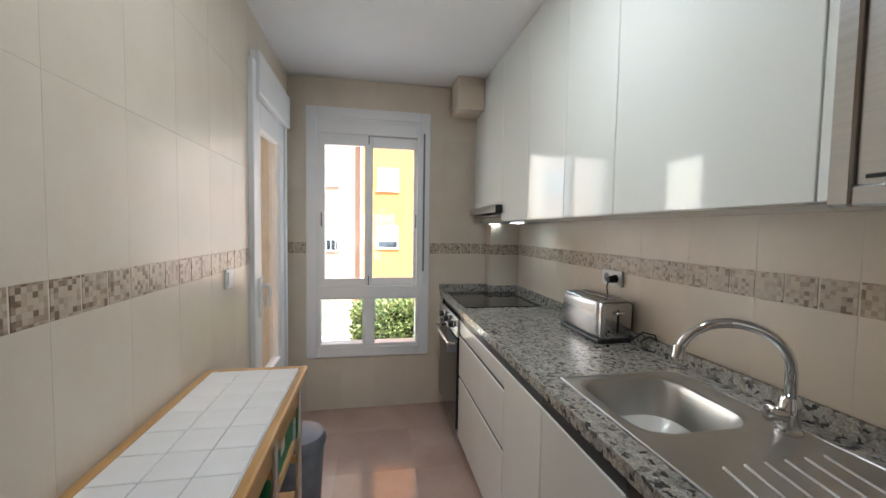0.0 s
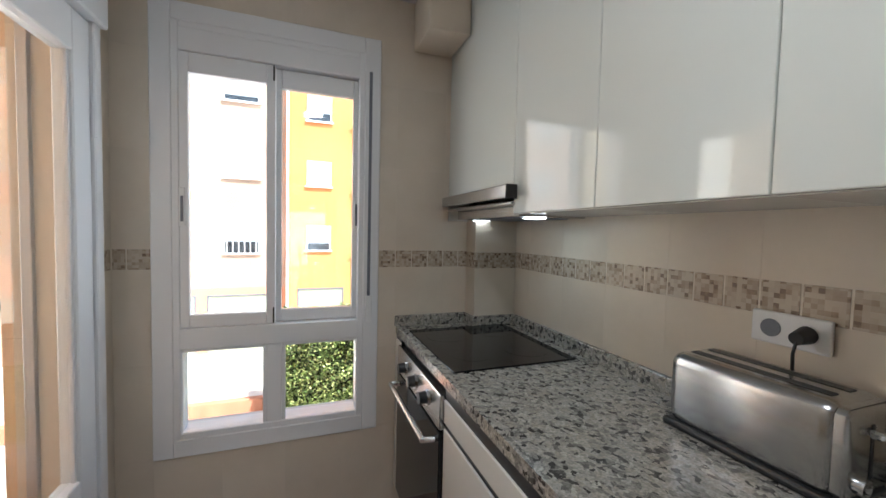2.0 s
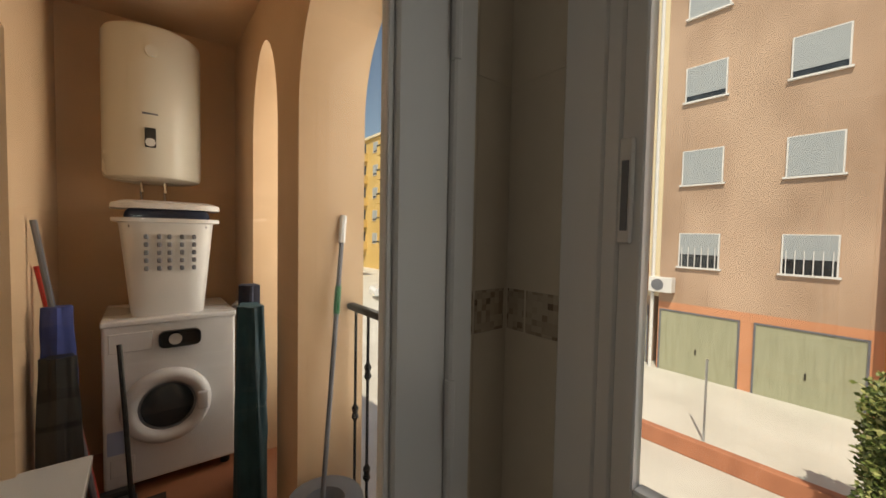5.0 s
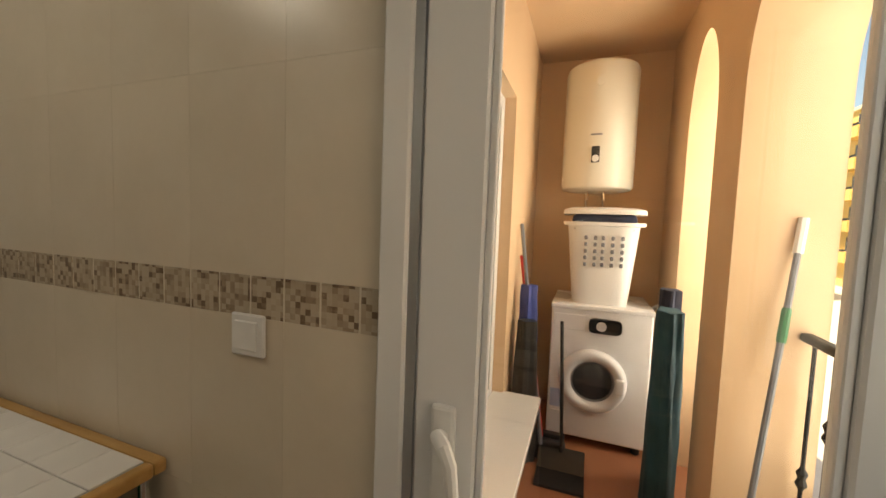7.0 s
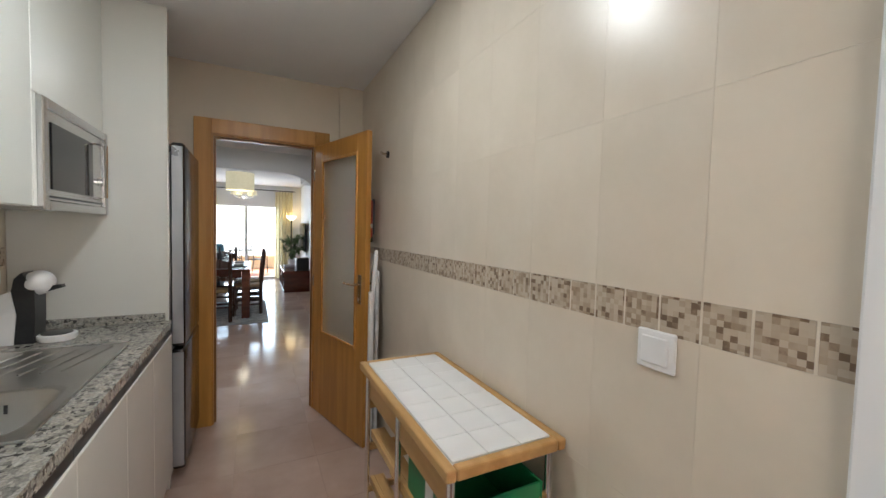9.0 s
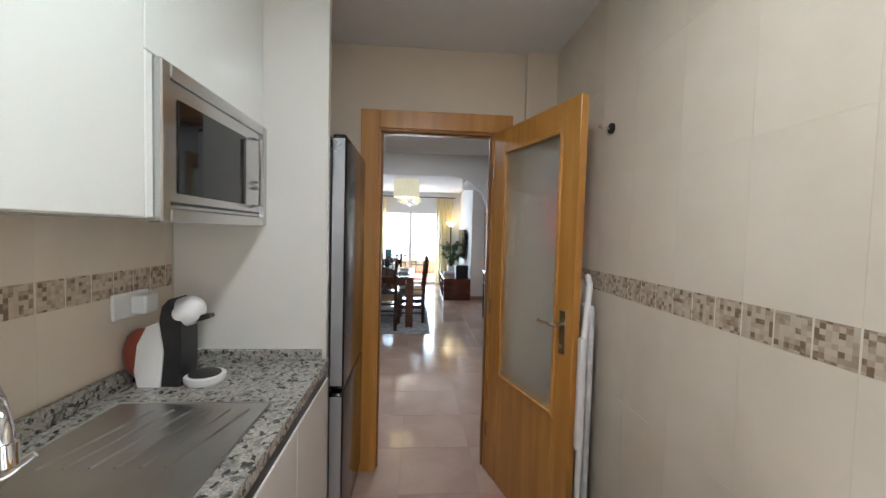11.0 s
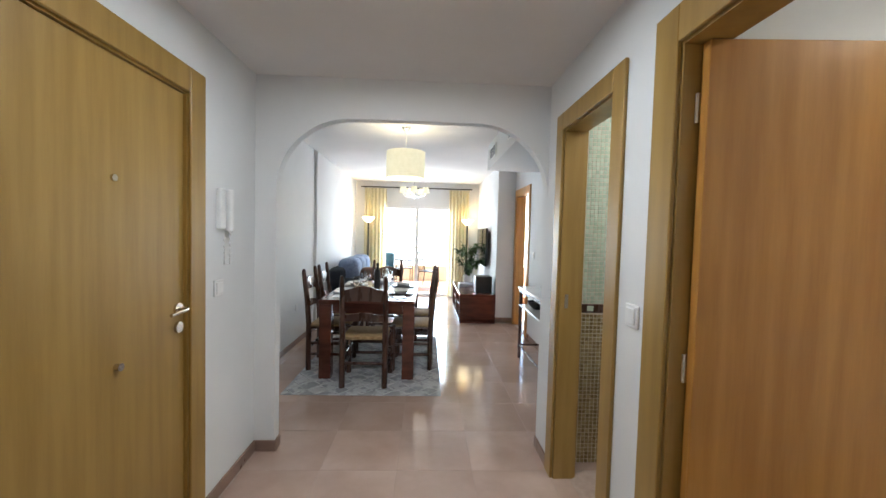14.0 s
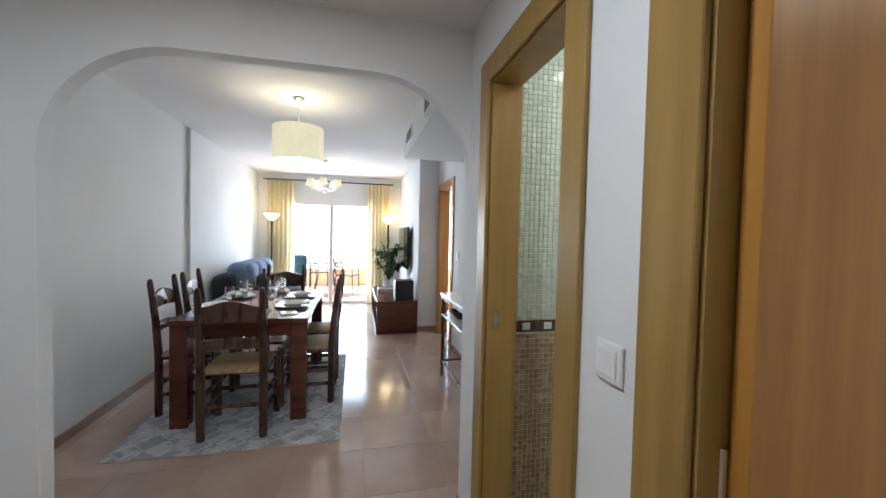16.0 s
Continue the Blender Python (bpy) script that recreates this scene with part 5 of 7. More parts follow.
def trolley():
    x0, x1, y0, y1, h = XL + 0.004, 0.052, 0.818, 1.626, 0.856
    t = thing("kitchen_trolley", ((x0 + x1) / 2, (y0 + y1) / 2, 0), "wooden kitchen trolley with a white tiled top", "trolley")
    part("top_board", box((x0 + 0.028, y0 + 0.028, h - 0.022), (x1 - 0.028, y1 - 0.028, h - 0.007)), "jointwhite", t, world=True)
    for lo, hi in (((x0, y0, h - 0.032), (x0 + 0.028, y1, h)), ((x1 - 0.028, y0, h - 0.032), (x1, y1, h)), ((x0 + 0.028, y0, h - 0.032), (x1 - 0.028, y0 + 0.028, h)), ((x0 + 0.028, y1 - 0.028, h - 0.032), (x1 - 0.028, y1, h))):
        part("edge_trim", box(lo, hi, 0.006, seg=2), "pine", t, world=True)
    nx, ny = 3, 7
    tx, ty = (x1 - x0 - 0.06) / nx, (y1 - y0 - 0.06) / ny
    me = None
    for i in range(nx):
        for j in range(ny):
            if me is None:
                b = box((-tx / 2 + 0.0012, -ty / 2 + 0.0012, 0), (tx / 2 - 0.0012, ty / 2 - 0.0012, 0.008), 0.0015)
                ob = part("tile", b, "porcelain", t)
                me = ob.data
            else:
                ob = new("tile", me)
                ob.parent = t
            ob.location = (x0 + 0.03 + (i + 0.5) * tx - (x0 + x1) / 2, y0 + 0.03 + (j + 0.5) * ty - (y0 + y1) / 2, h - 0.0075)
    for x in (x0 + 0.03, x1 - 0.03):
        for y in (y0 + 0.035, (y0 + y1) / 2, y1 - 0.035):
            part("leg", cyl((x, y, 0.05), (x, y, h - 0.03), 0.011, seg=12), "chrome", t, world=True, smooth=True)
            part("caster", cyl((x - 0.01, y, 0.026), (x + 0.01, y, 0.026), 0.026, seg=16), "black", t, world=True)
    for y in (y0 + 0.035, (y0 + y1) / 2, y1 - 0.035):
        for z in (0.14, 0.32, 0.50, 0.68):
            part("cross_bar", box((x0 + 0.03, y - 0.008, z - 0.014), (x1 - 0.03, y + 0.008, z + 0.014), 0.002), "pine", t, world=True)
    part("apron", box((x1 - 0.045, y0 + 0.05, h - 0.14), (x1 - 0.030, (y0 + y1) / 2 - 0.015, h - 0.034), 0.002), "pine", t, world=True)
    part("apron", box((x1 - 0.045, (y0 + y1) / 2 + 0.015, h - 0.14), (x1 - 0.030, y1 - 0.05, h - 0.034), 0.002), "pine", t, world=True)
    for z in (0.14, 0.36, 0.56):
        for x in (x0 + 0.05, x1 - 0.05):
            part("shelf_rail", box((x - 0.008, y0 + 0.04, z - 0.016), (x + 0.008, y1 - 0.04, z + 0.016), 0.002), "pine", t, world=True)
        for k in range(4):
            x = x0 + 0.08 + k * (x1 - x0 - 0.16) / 3
            part("shelf_slat", box((x - 0.022, y0 + 0.04, z + 0.004), (x + 0.022, y1 - 0.04, z + 0.014), 0.002), "pine", t, world=True)
    return t


trolley()


def crate(at):
    c = thing("plastic_crate", at, "green plastic crate on the trolley shelf", "crate")
    w, l, h = 0.13, 0.17, 0.16
    part("bottom", box((-w, -l, 0.0), (w, l, 0.008)), "green", c)
    for lo, hi in (((-w, -l, 0.008), (-w + 0.008, l, h)), ((w - 0.008, -l, 0.008), (w, l, h)), ((-w + 0.008, -l, 0.008), (w - 0.008, -l + 0.008, h)), ((-w + 0.008, l - 0.008, 0.008), (w - 0.008, l, h))):
        part("side", box(lo, hi, 0.002), "green", c)
    part("label", box((w, -0.03, 0.05), (w + 0.002, 0.02, 0.11)), "white", c)


crate((-0.13, 1.43, 0.575))


def pedal_bin():
    b = thing("waste_bin", (-0.06, 2.0, 0), "grey-blue plastic waste bin with a domed lid", "bin")
    part("body", lathe([(0.0, 0), (0.105, 0), (0.11, 0.01), (0.13, 0.34), (0.127, 0.345), (0.0, 0.34)], seg=28), "grey", b, smooth=True)
    part("lid", lathe([(0.136, 0.335), (0.138, 0.36), (0.125, 0.385), (0.07, 0.41), (0.0, 0.415)], seg=28), "grey", b, smooth=True)


pedal_bin()


def ironing_board():
    i = thing("ironing_board", (-0.215, 0.02, 0), "folded white-legged ironing board behind the door", "ironing board")
    part("board", box((-0.055, -0.30, 0.03), (-0.028, 0.02, 1.15), 0.012, seg=2), "towel", i)
    part("leg", tube([(0.0, 0.03, 0.02), (0.0, 0.035, 0.55), (-0.01, 0.015, 1.0), (-0.035, -0.005, 1.24), (-0.05, -0.06, 1.265)], 0.013, 10), "white", i, smooth=True)
    part("leg", tube([(0.0, -0.20, 0.02), (0.0, -0.18, 0.55), (-0.01, -0.10, 1.0), (-0.03, -0.07, 1.25)], 0.013, 10), "white", i, smooth=True)
    part("side_bar", box((-0.005, 0.02, 0.55), (0.02, 0.045, 1.02), 0.004), "white", i)
    part("foot", cyl((0, -0.22, 0.015), (0, 0.05, 0.015), 0.015, seg=10), "black", i)


ironing_board()
hook = thing("coat_hook", (XL, 0.015, 1.89), "small metal coat hook on the tiles", "hook")
part("rose", cyl((0, 0, 0), (0.010, 0, 0), 0.022, seg=16), "iron", hook)
part("peg", tube([(0.006, 0, 0), (0.04, 0, 0.002), (0.055, 0, 0.012)], [0.008, 0.008, 0.011], 10), "brass", hook, smooth=True)


def extinguisher():
    e = thing("fire_extinguisher", (XL + 0.078, -0.29, 1.325), "red fire extinguisher hung on the wall", "extinguisher")
    part("cylinder", lathe([(0.0, 0.0), (0.062, 0.0), (0.068, 0.02), (0.068, 0.28), (0.04, 0.32), (0.018, 0.34), (0.0, 0.34)], seg=24), "red", e, smooth=True)
    part("valve", box((-0.02, -0.03, 0.34), (0.02, 0.05, 0.38), 0.006), "black", e)
    part("label", cyl((0, 0, 0.095), (0, 0, 0.125), 0.0690, seg=24, caps=False), "white", e, "pale paper label")
    part("base_ring", cyl((0, 0, -0.004), (0, 0, 0.03), 0.0695, seg=24), "black", e)
    part("bracket", box((-0.0775, -0.02, 0.05), (-0.066, 0.02, 0.30)), "grey", e)


extinguisher()


def downlight(at, label):
    d = thing("ceiling_light", at, label, "ceiling light")
    part("frame", box((-0.075, -0.075, -0.012), (0.075, 0.075, 0.0), 0.003), "white", d)
    part("diffuser", box((-0.058, -0.058, -0.0165), (0.058, 0.058, -0.0115)), "ceiltile", d, "glowing square diffuser")


# made-up housing, out of view, for the added bathroom lamp
downlight((-1.1, -2.35, 2.4), "unseen square ceiling light, added to brighten the bathroom")
# housing of the added bedroom lamp, likewise out of view
downlight((-1.5, -1.0, 2.5), "unseen square ceiling light, added to brighten the bedroom")
downlight((0.56, -1.86, ZH), "square white ceiling light, switched on")
downlight((0.48, 1.12, ZC), "square white kitchen ceiling light, switched on")

ic = thing("intercom", (HX1, -2.53, 1.30), "white wall intercom handset with a curly cord", "intercom")
part("base", box((-0.025, -0.01, 0.10), (0.0, 0.045, 0.31), 0.006, seg=2), "white", ic)
part("handset", box((-0.05, -0.045, 0.09), (-0.012, -0.012, 0.31), 0.012, seg=3), "white", ic, smooth=True)
part("cord", tube([(-0.03, -0.035 + 0.008 * math.cos(k * 1.6), 0.09 - 0.17 * math.sin(math.pi * k / 60)) if k < 30 else (-0.02, 0.0 + 0.008 * math.cos(k * 1.6), 0.09 - 0.17 * math.sin(math.pi * k / 60)) for k in range(60)], 0.0035, 5), "white", ic, smooth=True)

# ---- loggia things ----
def washing_machine():
    w = thing("washing_machine", (-2.565, 2.600, 0.058), "white front-loading washing machine", "washing machine")
    part("cabinet", box((-0.27, -0.295, 0.0), (0.27, 0.295, 0.85), 0.012, seg=2), "appliance", w)
    part("top", box((-0.275, -0.30, 0.835), (0.285, 0.30, 0.865), 0.008, seg=2), "appliance", w)
    part("control_bay", box((0.268, -0.068, 0.70), (0.276, 0.122, 0.79), 0.03, seg=4), "black", w, "black control bay")
    part("dial", cyl((0.275, 0.005, 0.745), (0.30, 0.005, 0.745), 0.034, 0.030, 24), "chrome", w, smooth=True)
    part("drawer", box((0.268, -0.27, 0.70), (0.274, -0.09, 0.80), 0.003), "appliance", w)

    def ring_pts(r, n=48):
        return [(0.285, -0.03 + r * math.cos(2 * math.pi * k / n), 0.39 + r * math.sin(2 * math.pi * k / n)) for k in range(n)]
    d = part("door", tube(ring_pts(0.164), 0.038, 12, closed=True), "appliance", w, "white round porthole door", smooth=True)
    part("door_rim", tube(ring_pts(0.126), 0.010, 10, closed=True), "grey", d, smooth=True)
    b = bmesh.new()
    bmesh.ops.create_uvsphere(b, u_segments=28, v_segments=14, radius=0.127, matrix=Matrix.Translation((0.272, -0.03, 0.39)) @ Matrix.Diagonal((0.32, 1, 1, 1)))
    part("porthole", b, "darkglass", d, "dark porthole glass", smooth=True)
    part("handle", box((0.295, 0.10, 0.34), (0.332, 0.155, 0.44), 0.012, seg=3), "appliance", d, smooth=True)
    part("filter_flap", box((0.268, -0.27, 0.06), (0.275, -0.17, 0.16), 0.004), "appliance", w)
    part("energy_label", box((0.2705, -0.28, 0.18), (0.2725, -0.21, 0.30)), "bluesheet", w)
    for y in (-0.25, 0.25):
        part("foot", cyl((0.2, y, -0.06), (0.2, y, 0.0), 0.025, seg=12), "black", w)
        part("foot", cyl((-0.2, y, -0.06), (-0.2, y, 0.0), 0.025, seg=12), "black", w)
    part("hose", tube([(-0.05, 0.31, 0.80), (0.02, 0.35, 0.86), (0.12, 0.38, 0.82), (0.17, 0.385, 0.70)], 0.017, 10), "white", w, smooth=True)


washing_machine()


def laundry_basket():
    c = thing("laundry_basket", (-2.47, 2.585, 0.923), "white slotted plastic laundry basket with a lid", "basket")
    b = bmesh.new()
    n = 40

    def outline(a, d, z):
        return [b.verts.new((a * math.copysign(abs(math.cos(t)) ** 0.5, math.cos(t)), d * math.copysign(abs(math.sin(t)) ** 0.5, math.sin(t)), z)) for t in [2 * math.pi * k / n for k in range(n)]]
    rings = [outline(0.13, 0.165, 0.0), outline(0.135, 0.17, 0.02), outline(0.165, 0.215, 0.50), outline(0.19, 0.245, 0.505), outline(0.19, 0.245, 0.525), outline(0.155, 0.20, 0.525), outline(0.125, 0.155, 0.03)]
    for p, q in zip(rings, rings[1:]):
        for k in range(n):
            b.faces.new((p[k], p[(k + 1) % n], q[(k + 1) % n], q[k]))
    b.faces.new(rings[0][::-1])
    b.faces.new(rings[-1])
    part("tub", b, "white", c, smooth=True)
    for r in range(5):
        z = 0.26 + r * 0.042
        x = 0.137 + 0.06 * (z / 0.5) * 0.5
        for k, y in enumerate((-0.10, -0.045, 0.0, 0.055, 0.11)):
            part("slot", box((x + 0.001, y - 0.010, z - 0.013), (x + 0.0145 + 0.001, y + 0.010, z + 0.013), 0.004), "grey", c)
    b = bmesh.new()
    rings = [outline(0.195, 0.25, 0.575), outline(0.19, 0.245, 0.602), outline(0.15, 0.20, 0.618)]
    for p, q in zip(rings, rings[1:]):
        for k in range(n):
            b.faces.new((p[k], p[(k + 1) % n], q[(k + 1) % n], q[k]))
    b.faces.new(rings[0][::-1])
    b.faces.new(rings[-1])
    part("lid", b, "white", c, smooth=True)
    part("laundry", box((-0.15, -0.19, 0.44), (0.15, 0.19, 0.58), 0.04, seg=3), "navy", c, "dark laundry under the lid", smooth=True)


laundry_basket()


def water_heater():
    h = thing("water_heater", (-2.655, 2.53, 1.668), "tall cream enamel electric water heater on the wall", "water heater")
    prof = [(0.0, 0.0), (0.20, 0.0), (0.225, 0.01), (0.234, 0.03), (0.234, 0.80), (0.225, 0.82), (0.19, 0.838), (0.0, 0.85)]
    part("tank", lathe(prof, seg=40), "enamel", h, smooth=True)
    part("control_panel", box((0.226, -0.045, 0.165), (0.240, 0.005, 0.27), 0.005, seg=2), "black", h)
    part("dial", cyl((0.238, -0.02, 0.19), (0.254, -0.02, 0.19), 0.022, seg=18), "white", h, smooth=True)
    part("badge", box((0.229, -0.055, 0.34), (0.2365, 0.015, 0.35)), "grey", h)
    part("cap", cyl((0.222, -0.01, 0.68), (0.248, -0.01, 0.68), 0.03, seg=20), "enamel", h, smooth=True)
    for y in (-0.06, 0.05):
        part("pipe", tube([(0.03, y, 0.002), (0.03, y, -0.06), (-0.02, y, -0.10), (-0.15, y, -0.11), (-0.2, y, -0.11)], 0.010, 8), "chrome", h, smooth=True)
    part("bracket", box((-0.222, -0.15, 0.55), (-0.15, 0.15, 0.62)), "grey", h)


water_heater()


def pole(name, a, c, r, mat, label, category, head=None):
    p = thing(name, a, label, category)
    a, c = Vector(a), Vector(c)
    part("handle", tube([(0, 0, 0), (c - a) * 0.5, c - a], r, 8), mat, p, smooth=True)
    return p


mop = pole("mop", (-1.28, 3.03, 0.16), (-1.465, 3.20, 1.45), 0.011, "grey", "grey-handled mop leaning on the loggia pillar", "mop")
part("grip", tube([(-0.17, 0.156, 1.185), (-0.187, 0.172, 1.31)], 0.016, 8), "white", mop, smooth=True)
part("green_collar", tube([(-0.125, 0.115, 0.87), (-0.142, 0.13, 0.99)], 0.015, 8), "green", mop, smooth=True)
b = bmesh.new()
for k in range(26):
    a = k * 2.4
    tube([(0, 0, 0.03), (0.03 * math.cos(a), 0.03 * math.sin(a), -0.02), (0.07 * math.cos(a), 0.07 * math.sin(a), -0.13)], 0.008, 5, b)
part("mop_strings", b, "towel", mop)
bk = thing("mop_bucket", (-1.28, 3.05, 0), "grey plastic mop bucket with a mop in it", "bucket")
part("tub", lathe([(0.0, 0.0), (0.11, 0.0), (0.15, 0.27), (0.158, 0.275), (0.155, 0.285), (0.144, 0.28), (0.105, 0.012), (0.0, 0.012)], seg=28), "grey", bk, smooth=True)
part("wringer", lathe([(0.05, 0.20), (0.085, 0.285), (0.15, 0.29), (0.15, 0.297), (0.08, 0.292), (0.045, 0.205)], seg=24), "grey", bk, smooth=True)

for x, y, x2, y2, h, r, mat, nm, lb in ((-2.05, 2.30, -2.12, 2.11, 1.42, 0.012, "grey", "broom", "grey-handled broom leaning in the corner"), (-2.14, 2.29, -2.20, 2.11, 1.22, 0.016, "red", "broom", "red-handled broom leaning in the corner")):
    br = pole(nm, (x, y, 0.10), (x2, y2, h), r, mat, lb, "broom")
    part("brush", box((-0.06, -0.14, -0.10), (0.0, 0.14, 0.02), 0.012, seg=2), "black", br)
dp = thing("dustpan", (-1.93, 2.42, 0.0), "black long-handled dustpan on the loggia floor", "dustpan")
part("pan", prism([(-0.13, 0.0), (0.13, 0.0), (0.13, 0.015), (-0.02, 0.02), (-0.13, 0.10)], "y", -0.13, 0.13), "black", dp)
part("handle", tube([(-0.10, 0, 0.09), (-0.14, -0.02, 0.5), (-0.17, -0.04, 0.85)], 0.011, 8), "black", dp, smooth=True)


def folded_cloth(name, at, w, d, h, mat, label, category, seed):
    """A bundled upright folded cloth: a tall body with uneven pleats."""
    rnd = random.Random(seed)
    t = thing(name, at, label, category)
    b = bmesh.new()
    n = 30
    rings = []
    for k in range(9):
        z = h * k / 8
        s = 1.0 - 0.25 * (k / 8) ** 2
        rings.append([b.verts.new((s * w * (1 + 0.16 * math.sin(5 * a + 0.3 * k)) * math.cos(a) + rnd.uniform(-0.004, 0.004), s * d * (1 + 0.16 * math.sin(5 * a + 0.3 * k)) * math.sin(a) + rnd.uniform(-0.004, 0.004), z)) for a in [2 * math.pi * j / n for j in range(n)]])
    for p, q in zip(rings, rings[1:]):
        for j in range(n):
            b.faces.new((p[j], p[(j + 1) % n], q[(j + 1) % n], q[j]))
    b.faces.new(rings[0][::-1])
    b.faces.new(rings[-1])
    part("cloth", b, mat, t, smooth=True)
    return t


pa = folded_cloth("beach_umbrella", (-1.875, 2.89, 0.0), 0.115, 0.07, 1.02, "teal", "folded dark teal beach umbrella standing by the pillar", "umbrella", 3)
folded_cloth("folded_chair_bag", (-2.05, 2.92, 0.0), 0.075, 0.06, 1.10, "navy", "navy folded beach chair standing upright", "folding chair", 5)
folded_cloth("blue_bag", (-2.10, 2.18, 0.30), 0.05, 0.06, 0.75, "bluebag", "bright blue cloth bag hanging on the wall", "bag", 8)
folded_cloth("dark_bag", (-2.02, 2.19, 0.0), 0.05, 0.07, 0.85, "black", "black folded bag in the loggia corner", "bag", 9)

# ---- living room ----
rug = thing("rug", (0.935, -4.69, 0), "pale grey rug with a trellis pattern", "rug")
part("woven_field", box((0.25, -5.63, -0.008), (1.62, -3.75, 0.008), 0.003), "rug", rug, world=True)
bt = bmesh.new()
for i in range(7):
    for j in range(10):
        x, y = 0.25 + (i + 0.5) * 1.37 / 7, -5.63 + (j + 0.5) * 1.88 / 10
        tube([(x - 0.085, y, 0.008), (x, y + 0.085, 0.008), (x + 0.085, y, 0.008), (x, y - 0.085, 0.008)], 0.006, 4, bt, closed=True)
part("trellis", bt, "towel", rug, "raised pale trellis lines", world=True, kind="stuff")


def dining_table():
    t = thing("dining_table", (0.95, -4.80, 0.008), "dark mahogany dining table with thick square legs", "table")
    W, L = 0.45, 0.72
    part("tabletop", box((-W, -L, 0.715), (W, L, 0.755), 0.006, seg=2), "mahog", t)
    for x in (-1, 1):
        part("apron", box((x * (W - 0.06) - 0.012, -L + 0.12, 0.62), (x * (W - 0.06) + 0.012, L - 0.12, 0.714)), "mahog", t)
        for y in (-1, 1):
            part("leg", box((x * (W - 0.06) - 0.055, y * (L - 0.065) - 0.055, 0), (x * (W - 0.06) + 0.055, y * (L - 0.065) + 0.055, 0.714), 0.004), "mahog", t)
    for y in (-1, 1):
        part("apron", box((-W + 0.12, y * (L - 0.06) - 0.012, 0.62), (W - 0.12, y * (L - 0.06) + 0.012, 0.714)), "mahog", t)


dining_table()


def chair(m):
    """Ladder-back chair: back at -y, seat at 0.45 m."""
    c = thing("dining_chair", (0, 0, 0), "dark-stained ladder-back dining chair with a woven rush seat", "chair", "chairs round the table")
    w, d = 0.19, 0.19
    for x in (-1, 1):
        prof = [(x * w, -d, 0.0), (x * w, -d, 0.45), (x * w, -d - 0.02, 0.72), (x * w, -d - 0.055, 0.98)]
        part("back_leg", tube(prof, [0.026, 0.027, 0.025, 0.020], 10), "dark", c, smooth=True)
        part("finial", lathe([(0.0, 0), (0.015, 0.0), (0.019, 0.015), (0.012, 0.035), (0.0, 0.04)], (x * w, -d - 0.055, 0.975), 12), "dark", c, smooth=True)
        part("front_leg", tube([(x * w * 1.08, d, 0.0), (x * w * 1.08, d, 0.47)], 0.026, 10), "dark", c, smooth=True)
        part("side_stretcher", cyl((x * w * 1.0, -d, 0.16), (x * w * 1.08, d, 0.16), 0.015, seg=8), "dark", c)
        part("side_stretcher", cyl((x * w * 1.0, -d, 0.27), (x * w * 1.08, d, 0.27), 0.015, seg=8), "dark", c)
        part("seat_rail", cyl((x * w, -d, 0.43), (x * w * 1.08, d, 0.43), 0.015, seg=8), "dark", c)
    for y, z in ((d, 0.20), (d, 0.31), (-d, 0.22)):
        part("stretcher", cyl((-w, y, z), (w, y, z), 0.015, seg=8), "dark", c)
    for z0, h in ((0.60, 0.085), (0.78, 0.145)):
        y0 = -d - 0.01 - (z0 - 0.45) * 0.085
        n = 12
        poly = [(-w + 2 * w * k / n, z0 + 0.012 * math.sin(math.pi * k / n)) for k in range(n + 1)] + [(w - 2 * w * k / n, z0 + h * (0.72 + 0.28 * math.sin(math.pi * k / n) ** 2)) for k in range(n + 1)]
        b = prism(poly, "y", y0 - 0.008, y0 + 0.008)
        for v in b.verts:
            v.co.y += -0.02 * (1 - (v.co.x / w) ** 2)
        part("back_slat", b, "dark", c)
    b = box((-w - 0.005, -d + 0.005, 0.428), (w + 0.012, d + 0.018, 0.462), 0.012, seg=2)
    part("seat", b, "rush", c, "woven straw-coloured rush seat", smooth=True)
    c.matrix_basis = m
    return c


ch = chair(pose(0.945, -4.09, 0.008, 0, 0, 180))
for x, y, r in ((1.375, -4.53, 90), (1.385, -5.08, 92), (0.535, -4.55, -90), (0.53, -5.07, -88), (0.95, -5.68, 0)):
    copy_thing(ch, pose(x, y, 0.008 if y > -5.5 else 0.002, 0, 0, r))

# place settings
TZ = 0.764


def plate(at):
    p = thing("dinner_plate", at, "white porcelain dinner plates stacked on the table", "plate", "place settings")
    part("dinner_plate_body", lathe([(0.0, 0.0), (0.08, 0.0), (0.135, 0.016), (0.137, 0.019), (0.085, 0.006), (0.0, 0.005)], seg=32), "porcelain", p, smooth=True)
    part("soup_plate", lathe([(0.0, 0.006), (0.06, 0.007), (0.085, 0.03), (0.112, 0.036), (0.112, 0.039), (0.083, 0.034), (0.058, 0.012), (0.0, 0.011)], seg=32), "porcelain", p, smooth=True)
    part("charger", lathe([(0.0, -0.004), (0.15, -0.004), (0.153, -0.001), (0.0, 0.0005)], seg=32), "black", p, "dark place mat")
    return p


def wine_glass(at, h=0.20):
    g = thing("wine_glass", at, "clear stemmed wine glass on the table", "glass", "place settings")
    part("bowl", lathe([(0.0, 0.0), (0.034, 0.0), (0.034, 0.002), (0.005, 0.006), (0.004, h * 0.42), (0.02, h * 0.48), (0.037, h * 0.62), (0.038, h * 0.78), (0.031, h), (0.0295, h), (0.036, h * 0.78), (0.035, h * 0.63), (0.018, h * 0.5), (0.0, h * 0.46)], seg=20), "wineglass", g, smooth=True)
    return g


